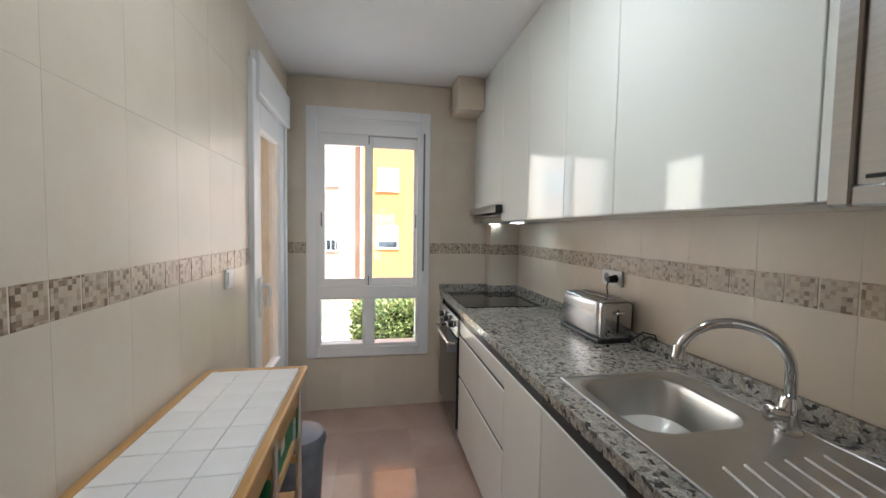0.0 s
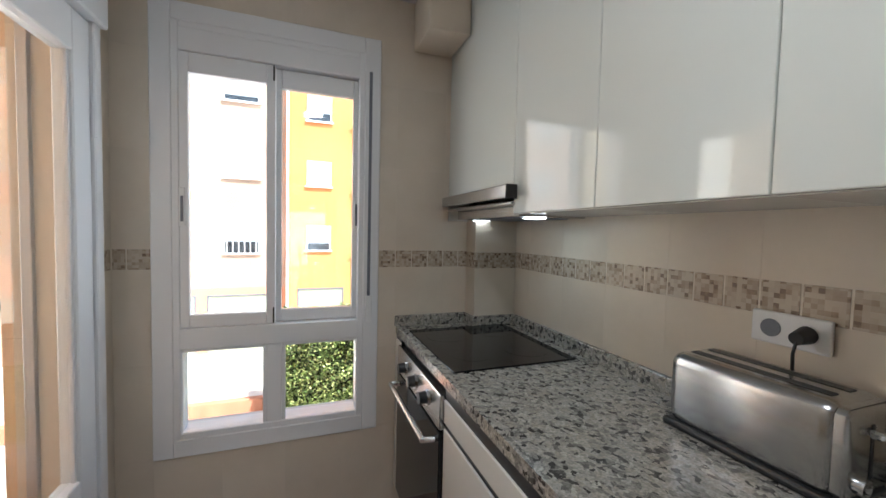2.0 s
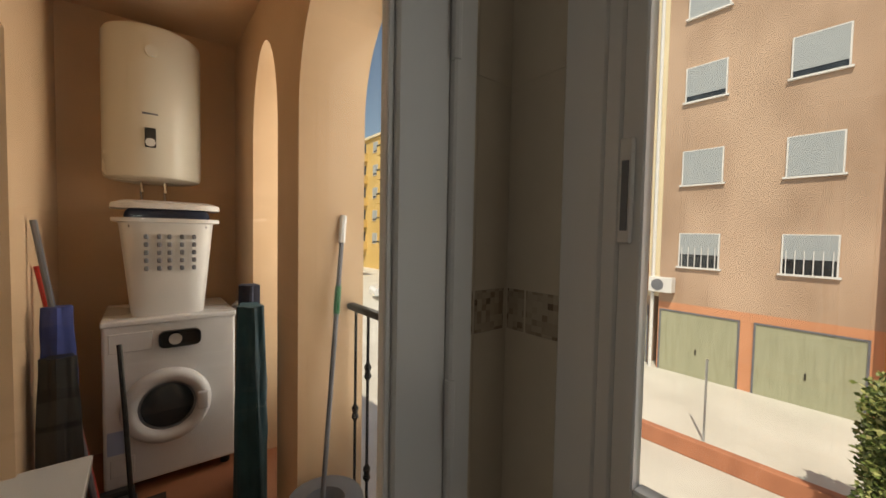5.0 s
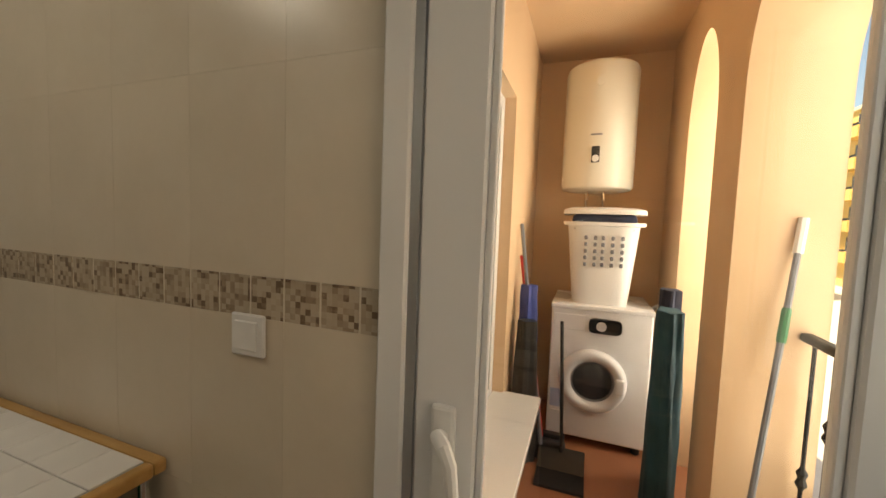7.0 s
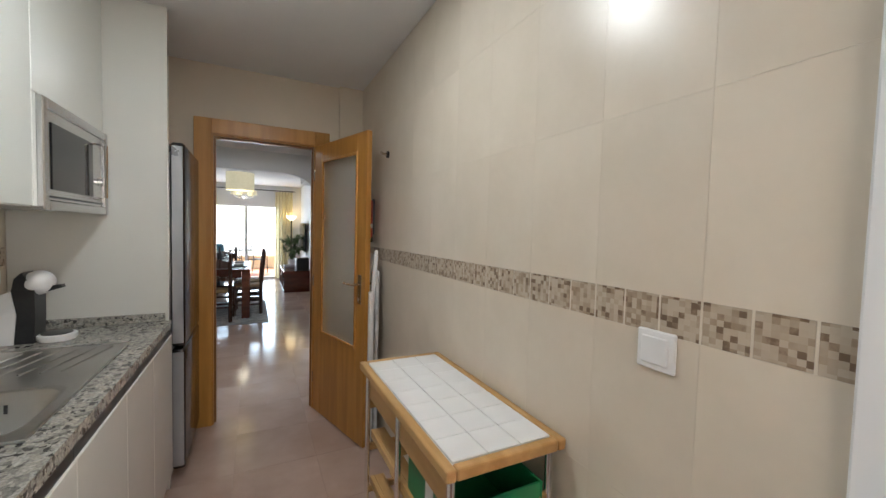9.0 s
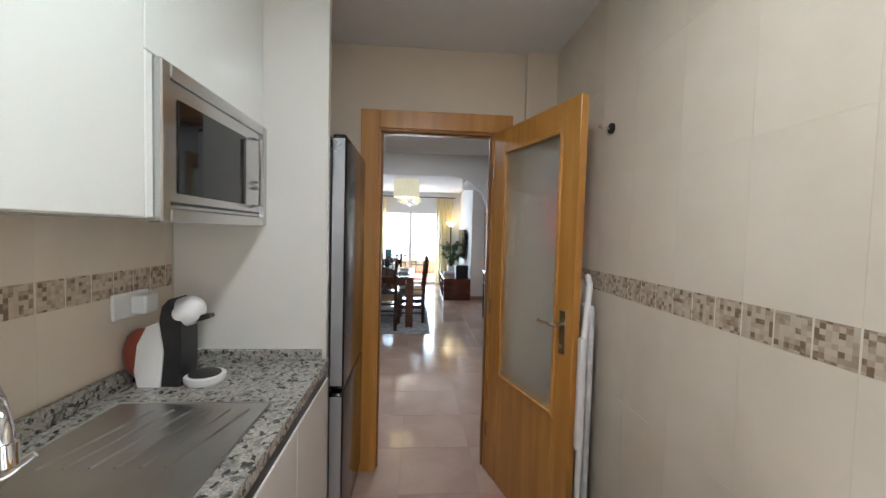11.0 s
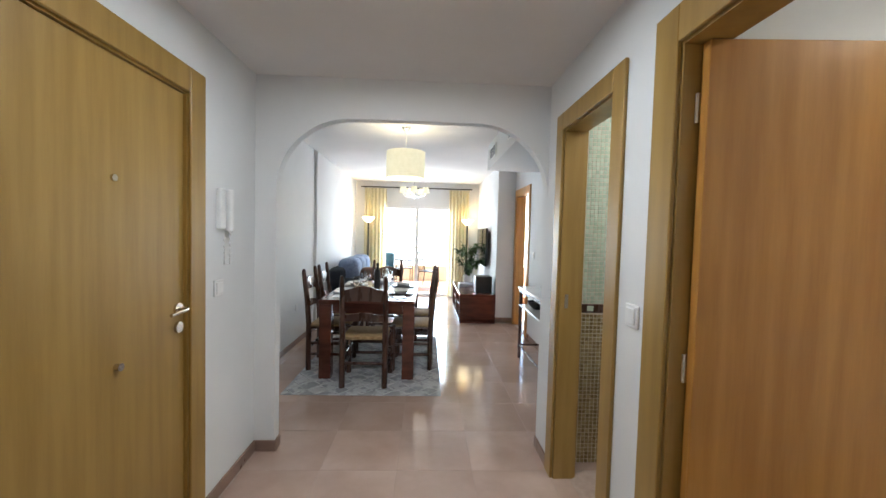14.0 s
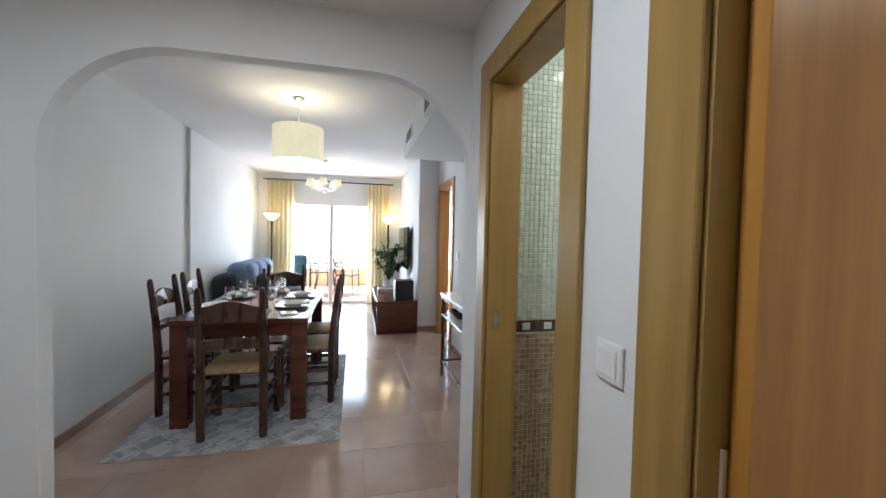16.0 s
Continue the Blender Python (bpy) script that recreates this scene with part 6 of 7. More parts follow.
pl = plate((0.945, -4.27, TZ))
for x, y in ((1.23, -4.53), (1.23, -5.08), (0.67, -4.55), (0.67, -5.07), (0.95, -5.35)):
    copy_thing(pl, pose(x, y, TZ))
wg = wine_glass((1.10, -4.37, 0.76))
for x, y in ((0.80, -4.36), (1.08, -4.68), (1.08, -4.90), (0.84, -4.72), (0.83, -4.92), (1.0, -5.12), (0.9, -5.15)):
    copy_thing(wg, pose(x, y, 0.76))
nk = thing("napkin", (1.25, -4.27, 0.76), "folded white cloth napkin", "napkin", "place settings")
part("cloth", box((-0.06, -0.07, 0.0), (0.06, 0.07, 0.012), 0.004), "porcelain", nk)
for x, y in ((0.66, -4.27), (1.28, -4.80), (0.63, -4.81)):
    copy_thing(nk, pose(x, y, 0.76, 0, 0, 15))
bot = thing("bottle", (0.95, -4.80, 0.76), "dark wine bottle in the middle of the table", "bottle")
part("glass", lathe([(0.0, 0), (0.036, 0), (0.037, 0.18), (0.03, 0.21), (0.014, 0.24), (0.014, 0.30), (0.0, 0.30)], seg=20), "black", bot, smooth=True)

# pendant and chandelier
pe = thing("pendant_lamp", (0.65, -4.62, 2.52), "large cream drum pendant lamp, lit", "lamp")
part("ceiling_cup", lathe([(0.0, -0.035), (0.02, -0.033), (0.045, -0.012), (0.05, 0.0), (0.0, 0.0)], seg=20), "chrome", pe, smooth=True)
part("cable", cyl((0, 0, -0.25), (0, 0, -0.03), 0.004, seg=8), "white", pe)
b = bmesh.new()
rings = [[b.verts.new((r * math.cos(2 * math.pi * k / 40), r * math.sin(2 * math.pi * k / 40), z)) for k in range(40)] for r, z in ((0.205, -0.535), (0.205, -0.255), (0.2025, -0.255), (0.2025, -0.535))]
for p, q in zip(rings, rings[1:] + rings[:1]):
    for k in range(40):
        b.faces.new((p[k], p[(k + 1) % 40], q[(k + 1) % 40], q[k]))
part("drum_shade", b, "shade", pe, "cream cloth drum shade", smooth=True)

cd = thing("chandelier", (0.65, -7.40, 2.52), "chrome chandelier with five small white shades", "chandelier")
part("stem", lathe([(0.0, -0.50), (0.02, -0.49), (0.03, -0.46), (0.012, -0.43), (0.008, -0.33), (0.018, -0.30), (0.008, -0.27), (0.008, -0.05), (0.045, -0.02), (0.05, 0.0), (0.0, 0.0)], seg=14), "chrome", cd, smooth=True)
for k in range(5):
    a = 2 * math.pi * k / 5 + 0.3
    c, s = math.cos(a), math.sin(a)
    arm = part("arm", tube([(0.01 * c, 0.01 * s, -0.42), (0.10 * c, 0.10 * s, -0.47), (0.19 * c, 0.19 * s, -0.45), (0.21 * c, 0.21 * s, -0.40)], 0.007, 8), "chrome", cd, smooth=True)
    part("shade", lathe([(0.065, -0.40), (0.05, -0.30), (0.048, -0.30), (0.063, -0.40)], (0.21 * c, 0.21 * s, 0), 18), "shade", arm, "small white cloth shade", smooth=True)


def floor_lamp(at):
    f = thing("floor_lamp", at, "dark uplighter floor lamp, lit warm", "lamp", "floor lamps")
    part("base", lathe([(0.0, 0), (0.13, 0), (0.13, 0.015), (0.03, 0.03), (0.0, 0.03)], seg=28), "iron", f, smooth=True)
    part("pole", cyl((0, 0, 0.02), (0, 0, 1.62), 0.016, seg=12), "iron", f)
    part("bowl_shade", lathe([(0.02, 1.60), (0.06, 1.62), (0.115, 1.68), (0.13, 1.72), (0.126, 1.72), (0.11, 1.685), (0.055, 1.626), (0.0, 1.615)], seg=28), "glowshade", f, "glowing glass bowl shade", smooth=True)
    return f


floor_lamp((1.64, -8.55, 0))
floor_lamp((-0.46, -8.75, 0))


def curtain(x0, x1, y, z0, z1, folds, seed):
    rnd = random.Random(seed)
    c = thing("curtain", ((x0 + x1) / 2, y, z0), "cream cloth curtain gathered beside the terrace door", "curtain", "terrace curtains")
    b = bmesh.new()
    n = folds * 8
    cols = []
    for k in range(n + 1):
        x = x0 + (x1 - x0) * k / n
        d = 0.035 * math.sin(2 * math.pi * folds * k / n) + rnd.uniform(-0.006, 0.006)
        cols.append([b.verts.new((x + 0.008 * rnd.uniform(-1, 1) * (1 - h), y + d * (1.0 - 0.3 * h), z0 + (z1 - z0) * h)) for h in (0, 0.33, 0.66, 1.0)])
    for p, q in zip(cols, cols[1:]):
        for k in range(3):
            b.faces.new((p[k], q[k], q[k + 1], p[k + 1]))
    bmesh.ops.solidify(b, geom=b.faces, thickness=0.003)
    part("cloth", b, "curtain", c, world=True, smooth=True)


curtain(1.30, 1.78, -8.88, 0.02, 2.36, 6, 1)
curtain(-0.50, -0.06, -8.88, 0.02, 2.36, 6, 2)
rod = thing("curtain_rod", (0.65, -8.88, 2.39), "dark metal curtain rod with ball ends", "curtain rod")
part("rod", cyl((1.86, -8.88, 2.385), (-0.56, -8.88, 2.385), 0.012, seg=12), "iron", rod, world=True)
for x in (1.78, 0.65, -0.50):
    part("bracket", box((x - 0.008, -8.999, 2.375), (x + 0.008, -8.88, 2.393)), "iron", rod, world=True)


def tv_stand():
    t = thing("tv_stand", (-0.42, -7.25, 0), "low dark mahogany television stand with open shelves", "cabinet")
    x0, x1, y0, y1 = -0.70, -0.13, -8.05, -6.455
    part("top", box((x0, y0, 0.43), (x1, y1, 0.46), 0.004), "mahog", t, world=True)
    part("bottom", box((x0, y0, 0.03), (x1, y1, 0.06)), "mahog", t, world=True)
    for y in (y0, (y0 + y1) / 2 - 0.012, y1 - 0.025):
        part("side_panel", box((x0, y, 0.0), (x1, y + 0.025, 0.43)), "mahog", t, world=True)
    part("back_panel", box((x0, y0 + 0.025, 0.06), (x0 + 0.012, y1 - 0.025, 0.43)), "mahog", t, world=True)
    part("shelf", box((x0 + 0.012, y0 + 0.025, 0.24), (x1 - 0.02, y1 - 0.025, 0.26)), "mahog", t, world=True)


tv_stand()
sp = thing("loudspeaker", (-0.53, -6.72, 0.46), "black box loudspeaker on the television stand", "loudspeaker")
part("cabinet", box((-0.13, -0.13, 0.0), (0.13, 0.13, 0.27), 0.008, seg=2), "black", sp)
part("grille", box((0.13, -0.11, 0.02), (0.136, 0.11, 0.25), 0.002), "grey", sp)
md = thing("media_box", (-0.36, -7.45, 0.46), "flat silver media box on the television stand", "media player")
part("case", box((-0.16, -0.12, 0.0), (0.16, 0.12, 0.05), 0.004), "silver", md)
part("front_panel", box((0.16, -0.11, 0.008), (0.163, 0.11, 0.042)), "black", md)
tv = thing("television", (-0.66, -7.75, 0.84), "black flat television on a wall bracket", "television")
part("screen", box((0.0, -0.58, 0.0), (0.03, 0.58, 0.68), 0.006), "screen", tv)
part("rear_housing", box((-0.035, -0.4, 0.08), (0.0, 0.4, 0.55), 0.01), "black", tv)
part("bracket", box((-0.06, -0.1, 0.2), (-0.034, 0.1, 0.45)), "iron", tv)


def house_plant(at):
    p = thing("house_plant", at, "leafy green house plant in a pale pot", "plant")
    part("pot", lathe([(0.0, 0.0), (0.065, 0.0), (0.085, 0.15), (0.09, 0.155), (0.078, 0.155), (0.06, 0.02), (0.0, 0.02)], seg=22), "porcelain", p, smooth=True)
    part("soil", cyl((0, 0, 0.11), (0, 0, 0.14), 0.074, seg=20), "hedgecore", p)
    rnd = random.Random(11)
    leaf = bmesh.new()
    stem = bmesh.new()
    for k in range(18):
        a = rnd.uniform(0, 6.28)
        s = rnd.uniform(0.10, 0.26)
        tip = Vector((s * math.cos(a), s * math.sin(a), rnd.uniform(0.35, 0.80)))
        mid = Vector((tip.x * 0.35, tip.y * 0.35, tip.z * 0.6))
        tube([(0, 0, 0.13), mid, tip], [0.007, 0.005, 0.003], 6, stem)
        for j in range(24):
            u = rnd.uniform(0.25, 1.05)
            base = mid.lerp(tip, u) if u > 0.4 else Vector((0, 0, 0.13)).lerp(mid, u / 0.4)
            d = Vector((rnd.uniform(-1, 1), rnd.uniform(-1, 1), rnd.uniform(-0.5, 0.6))).normalized()
            L, W = rnd.uniform(0.08, 0.13), rnd.uniform(0.02, 0.034)
            side = d.cross(Vector((0, 0, 1)))
            if side.length < 0.1:
                continue
            side.normalize()
            q = [base, base + d * L * 0.45 + side * W, base + d * L - Vector((0, 0, 0.02)), base + d * L * 0.45 - side * W]
            leaf.faces.new([leaf.verts.new(v) for v in q])
    part("stems", stem, "hedgecore", p)
    part("leaves", leaf, "leaf", p, "many narrow green leaves")


house_plant((-0.40, -7.88, 0.46))


def sofa():
    s = thing("sofa", (1.50, -7.45, 0), "dark navy sofa with blue-grey back cushions", "sofa")
    x0, x1, y0, y1 = 1.02, 1.955, -8.35, -6.52
    part("frame", box((x0 + 0.04, y0, 0.06), (x1, y1, 0.30), 0.03, seg=2), "sofa", s, world=True, smooth=True)
    for a in (y0, y1 - 0.22):
        part("arm", box((x0 + 0.04, a, 0.28), (x1 - 0.02, a + 0.22, 0.66), 0.09, seg=4), "sofa", s, world=True, smooth=True)
    part("back", box((x1 - 0.24, y0, 0.28), (x1, y1, 0.82), 0.08, seg=4), "sofa", s, world=True, smooth=True)
    n = 3
    L = (y1 - y0 - 0.44) / n
    for k in range(n):
        a = y0 + 0.22 + k * L
        part("seat_cushion", box((x0, a + 0.005, 0.29), (x1 - 0.26, a + L - 0.005, 0.47), 0.05, seg=4), "sofa", s, world=True, smooth=True)
        part("back_cushion", box((x1 - 0.44, a + 0.005, 0.45), (x1 - 0.10, a + L - 0.005, 0.96), 0.11, seg=5), "cushion", s, "plump blue-grey back cushion", world=True, smooth=True)
    for x in (x0 + 0.1, x1 - 0.1):
        for y in (y0 + 0.1, y1 - 0.1):
            part("foot", cyl((x, y, 0.0), (x, y, 0.061), 0.025, seg=10), "dark", s, world=True)
    c = thing("throw_cushion", (1.33, -6.95, 0.47), "plump brown cushion on the sofa", "cushion")
    b = box((-0.18, -0.10, 0.0), (0.18, 0.10, 0.34), 0.09, seg=5)
    part("cover", b, "throw", c, smooth=True)


sofa()


def console():
    t = thing("console_table", (-0.81, -4.30, 0), "slim dark wood console table with a lower shelf", "table")
    x0, x1, y0, y1 = -0.985, -0.66, -4.85, -3.72
    part("top", box((x0, y0, 0.80), (x1, y1, 0.825), 0.004), "porcelain", t, "pale glossy table top", world=True)
    part("frame", box((x0 + 0.01, y0 + 0.01, 0.765), (x1 - 0.01, y1 - 0.01, 0.80)), "dark", t, world=True)
    part("shelf", box((x0 + 0.01, y0 + 0.02, 0.60), (x1 - 0.01, y1 - 0.02, 0.62), 0.003), "porcelain", t, world=True)
    for x in (x0 + 0.03, x1 - 0.03):
        for y in (y0 + 0.03, y1 - 0.03):
            part("leg", lathe([(0.018, 0.0), (0.016, 0.1), (0.022, 0.13), (0.017, 0.17), (0.019, 0.5), (0.022, 0.53), (0.019, 0.765)], (x, y, 0), 12), "dark", t, world=True, smooth=True)
        part("stretcher", cyl((x, y0 + 0.03, 0.15), (x, y1 - 0.03, 0.15), 0.011, seg=8), "dark", t, world=True)
    for y in (y0 + 0.03, y1 - 0.03):
        part("stretcher", cyl((x0 + 0.03, y, 0.15), (x1 - 0.03, y, 0.15), 0.011, seg=8), "dark", t, world=True)


console()
bw = thing("bowl", (-0.80, -4.55, 0.62), "dark bowl on the console shelf", "bowl")
part("body", lathe([(0.0, 0), (0.04, 0), (0.09, 0.05), (0.10, 0.08), (0.095, 0.08), (0.08, 0.05), (0.0, 0.012)], seg=24), "black", bw, smooth=True)
ws = thing("wall_socket", (LX, -5.20, 0.42), "white wall socket low on the living room wall", "socket")
part("plate", box((-0.012, -0.04, 0), (0, 0.04, 0.08), 0.003), "white", ws)
switch((RX1, -5.45, 1.15), "x", 1, "white light switch beside the doorway")

# ---- terrace beyond the living room ----
tagged(part("floor_terrace", box((-3.5, -12.2, -0.25), (4.5, YP - 0.2, -0.02)), "terracotta"), "terracotta terrace floor", "floor", kind="structure")
tagged(part("terrace_parapet", box((-3.5, -12.2, -0.02), (4.5, -12.05, 0.42)), "cream"), "low cream terrace wall", "wall", kind="structure")
trl = thing("terrace_railing", (0.5, -12.1, 0.42), "white metal terrace railing", "railing")
part("top_rail", box((-3.5, -12.14, 0.95), (4.5, -12.10, 0.99)), "white", trl, world=True)
for k in range(40):
    x = -3.4 + k * 0.2
    part("bar", box((x - 0.008, -12.128, 0.42), (x + 0.008, -12.112, 0.95)), "white", trl, world=True)


def patio_chair(m, mat, label):
    c = thing("patio_chair", (0, 0, 0), label, "chair", "terrace chairs")
    for x in (-0.22, 0.22):
        part("leg", tube([(x, 0.22, 0), (x, 0.20, 0.62), (x, -0.18, 0.64)], 0.013, 8), "iron", c, smooth=True)
        part("leg", tube([(x, -0.24, 0), (x, -0.18, 0.42), (x, -0.27, 0.92)], 0.013, 8), "iron", c, smooth=True)
    part("seat", box((-0.22, -0.19, 0.42), (0.22, 0.21, 0.445), 0.008), mat, c)
    part("top_bar", cyl((-0.22, -0.27, 0.92), (0.22, -0.27, 0.92), 0.013, seg=8), "iron", c)
    for k in range(5):
        x = -0.16 + k * 0.08
        part("back_bar", tube([(x, -0.185, 0.44), (x, -0.27, 0.92)], 0.007, 6), mat, c)
    c.matrix_basis = m
    return c


patio_chair(pose(0.35, -10.5, -0.02, 0, 0, 70), "iron", "dark metal terrace chair")
patio_chair(pose(1.05, -11.3, -0.02, 0, 0, 10), "iron", "dark metal terrace chair")
lc = thing("lounge_chair", (1.55, -9.95, -0.02), "teal covered lounge chair on the terrace", "chair")
part("seat", box((-0.32, -0.35, 0.16), (0.32, 0.35, 0.40), 0.06, seg=3), "teal", lc, smooth=True)
part("back", box((-0.32, -0.38, 0.36), (0.32, -0.20, 0.92), 0.07, seg=3), "teal", lc, smooth=True)
for x in (-0.27, 0.27):
    for y in (-0.3, 0.3):
        part("leg", cyl((x, y, 0), (x, y, 0.17), 0.02, seg=8), "iron", lc)
pt = thing("terrace_table", (0.85, -10.6, -0.02), "round metal terrace table", "table")
part("tabletop", cyl((0, 0, 0.71), (0, 0, 0.73), 0.42, seg=36), "iron", pt)
for k in range(4):
    a = math.pi / 4 + k * math.pi / 2
    part("leg", tube([(0.36 * math.cos(a), 0.36 * math.sin(a), 0), (0.25 * math.cos(a), 0.25 * math.sin(a), 0.4), (0.33 * math.cos(a), 0.33 * math.sin(a), 0.71)], 0.013, 8), "iron", pt, smooth=True)

# ---- yard and buildings ----
GZ = -3.27
tagged(part("ground", box((-400, -400, GZ - 0.3), (400, 400, GZ)), "concrete"), "pale sunlit concrete ground", "ground", kind="structure")
BY = 17.0


def house_window(parent, x, z, w, h, y, open_h=0.16, bars=False):
    f = part("window", box((x - w / 2, y - 0.03, z), (x + w / 2, y + 0.06, z + h), 0.0), "darkglass", parent, world=True)
    part("sill", box((x - w / 2 - 0.07, y - 0.09, z - 0.06), (x + w / 2 + 0.07, y - 0.001, z)), "white", f, world=True)
    for lo, hi in (((x - w / 2 - 0.01, y - 0.05, z), (x - w / 2 + 0.03, y - 0.001, z + h + 0.01)), ((x + w / 2 - 0.03, y - 0.05, z), (x + w / 2 + 0.01, y - 0.001, z + h + 0.01)), ((x - w / 2 + 0.03, y - 0.05, z + h - 0.02), (x + w / 2 - 0.03, y - 0.001, z + h + 0.01))):
        part("window_frame", box(lo, hi), "white", f, world=True)
    part("roller_shutter", box((x - w / 2 + 0.03, y - 0.045, z + open_h), (x + w / 2 - 0.03, y - 0.031, z + h - 0.02)), "shutter", f, world=True)
    if bars:
        for k in range(6):
            bx = x - w / 2 + 0.1 + k * (w - 0.2) / 5
            part("bar", box((bx - 0.012, y - 0.075, z), (bx + 0.012, y - 0.051, z + open_h + 0.25)), "white", f, world=True)


def garage_door(parent, x0, x1, z1, y):
    g = part("garage_door", box((x0, y - 0.012, GZ), (x1, y + 0.05, z1), 0.0), "garage", parent, world=True)
    for lo, hi in (((x0 - 0.05, y - 0.04, GZ), (x0, y - 0.001, z1 + 0.05)), ((x1, y - 0.04, GZ), (x1 + 0.05, y - 0.001, z1 + 0.05)), ((x0, y - 0.04, z1), (x1, y - 0.001, z1 + 0.05))):
        part("door_edge", box(lo, hi), "grey", g, world=True)
    n = 12
    for k in range(1, n):
        x = x0 + (x1 - x0) * k / n
        part("rib", box((x - 0.008, y - 0.018, GZ + 0.02), (x + 0.008, y - 0.0125, z1 - 0.02)), "garage", g, world=True)
    part("lock", box(((x0 + x1) / 2 - 0.02, y - 0.03, GZ + 0.75), ((x0 + x1) / 2 + 0.02, y - 0.0125, GZ + 0.95)), "black", g, world=True)


hb = thing("apartment_building", (-1.0, BY + 3, GZ), "beige rendered apartment building with shuttered windows and garages", "building")
part("wall", box((-5.60, BY, GZ), (-0.25, BY + 8, 11.9)), "beige", hb, world=True)
part("roof", box((-5.7, BY - 0.25, 11.9), (-0.251, BY + 8, 12.15)), "cream", hb, world=True)
part("base_band", box((-5.60, BY - 0.006, GZ), (-0.25, BY - 0.001, -0.85)), "salmon", hb, world=True)
# paler render here paints in the sunlight on the side wall
part("corner_strip", box((-5.97, BY - 0.02, -0.7), (-5.601, BY + 8, 11.9)), "cream", hb, world=True)
part("downpipe", cyl((-5.79, BY - 0.08, GZ), (-5.79, BY - 0.08, 11.9), 0.06, seg=12), "white", hb, world=True)
for k in range(4):
    z = 0.44 + 2.77 * k
    for x in (-4.42, -1.74):
        house_window(hb, x, z, 1.16, 1.12, BY, 0.42 if k == 0 else (0.18, 0.02)[k % 2], bars=(k == 0))
for x0, x1 in ((-5.50, -3.26), (-2.82, -0.55)):
    garage_door(hb, x0, x1, -1.16, BY)
ac = thing("air_conditioner", (-5.45, BY - 0.2, -0.50), "white air conditioner unit on the facade", "air conditioner")
part("case", box((-0.38, -0.15, 0.0), (0.38, 0.19, 0.52), 0.02, seg=2), "white", ac)
part("fan_grille", cyl((-0.08, -0.155, 0.26), (-0.08, -0.165, 0.26), 0.2, seg=24), "grey", ac)

hl = thing("apartment_building", (-8, BY + 3, GZ), "beige apartment wing with a recessed balcony", "building")
part("wall", box((-11.7, BY + 0.3, GZ), (-5.98, BY + 8, 11.9)), "beige", hl, world=True)
garage_door(hl, -8.3, -6.1, -1.16, BY + 0.3)
for k in range(4):
    house_window(hl, -6.75, 0.44 + 2.77 * k, 1.1, 1.1, BY + 0.3, 0.18)
    house_window(hl, -9.4, 0.44 + 2.77 * k, 1.1, 1.1, BY + 0.3, 0.18)
part("balcony", box((-7.6, BY - 0.3, -0.50), (-6.1, BY + 0.299, 0.50)), "salmon", hl, world=True)
part("awning", box((-7.6, BY - 0.2, 1.5), (-6.1, BY + 0.299, 1.7)), "kerb", hl, world=True)

ho = thing("apartment_building", (4.5, BY + 3, GZ), "bright orange apartment building with long balconies", "building")
OY = BY - 0.35
part("wall", box((-0.249, OY, GZ), (2.25, BY + 8, 11.9)), "orange", ho, world=True)
part("wall", box((2.25, OY + 1.3, GZ), (13.0, BY + 8, 11.9)), "cream", ho, world=True)
part("garage_wall", box((2.25, OY - 0.15, GZ), (13.0, OY + 1.299, -0.62)), "salmon", ho, world=True)
part("roof", box((-0.26, OY - 0.4, 11.9), (13.0, BY + 8, 12.2)), "cream", ho, world=True)
part("downpipe", cyl((-0.17, OY - 0.07, GZ), (-0.17, OY - 0.07, 11.9), 0.05, seg=10), "white", ho, world=True)
for k in range(4):
    z = 0.58 + 2.45 * k
    house_window(ho, 0.95, z, 0.86, 0.92, OY, (0.26, 0.02, 0.30, 0.02)[k])
    zb = -0.62 + 2.53 * k
    bal = part("balcony", box((2.25, OY - 0.15, zb + (0.0 if k else 0.001)), (13.0, OY - 0.02, zb + 0.98)), "salmon", ho, world=True)
    part("slab", box((2.25, OY - 0.019, zb), (13.0, OY + 1.299, zb + 0.15)), "cream", bal, world=True) if k else None
    part("rail", box((2.17, OY - 0.20, zb + 1.05), (13.0, OY - 0.14, zb + 1.10)), "white", bal, world=True)
    part("balcony_window", box((3.9, OY + 1.26, zb + 0.2), (5.9, OY + 1.299, zb + 2.2)), "darkglass", bal, world=True)
    part("balcony_shutter", box((3.9, OY + 1.24, zb + 1.2), (5.9, OY + 1.258, zb + 2.2)), "shutter", bal, world=True)
    part("pillar", box((6.5, OY - 0.02, zb + 0.98), (6.85, OY + 0.3, zb + 2.53)), "cream", bal, world=True)
garage_door(ho, 0.25, 1.85, -0.95, OY)
garage_door(ho, 3.1, 5.0, -0.95, OY - 0.15)
garage_door(ho, 5.5, 7.5, -0.95, OY - 0.15)
sh = thing("hanging_sheet", (3.25, OY + 0.3, 0.35), "blue sheet hung on the balcony", "laundry")
part("cloth", prism([(-0.5, 1.4), (0.55, 1.3), (0.45, 0.25), (0.1, -0.02), (-0.3, 0.3)], "y", 0.0, 0.02), "bluesheet", sh)
yt = thing("hanging_towel", (5.25, OY - 0.215, 0.25), "yellow towel hung over the balcony rail", "laundry")
part("cloth", box((-0.35, -0.02, -1.05), (0.35, 0.0, 0.18)), "yellowtowel", yt)
ac2 = thing("air_conditioner", (2.85, OY + 1.1, 6.2), "white air conditioner unit on a balcony wall", "air conditioner")
part("case", box((-0.3, -0.15, 0.0), (0.3, 0.19, 0.5), 0.02, seg=2), "white", ac2)
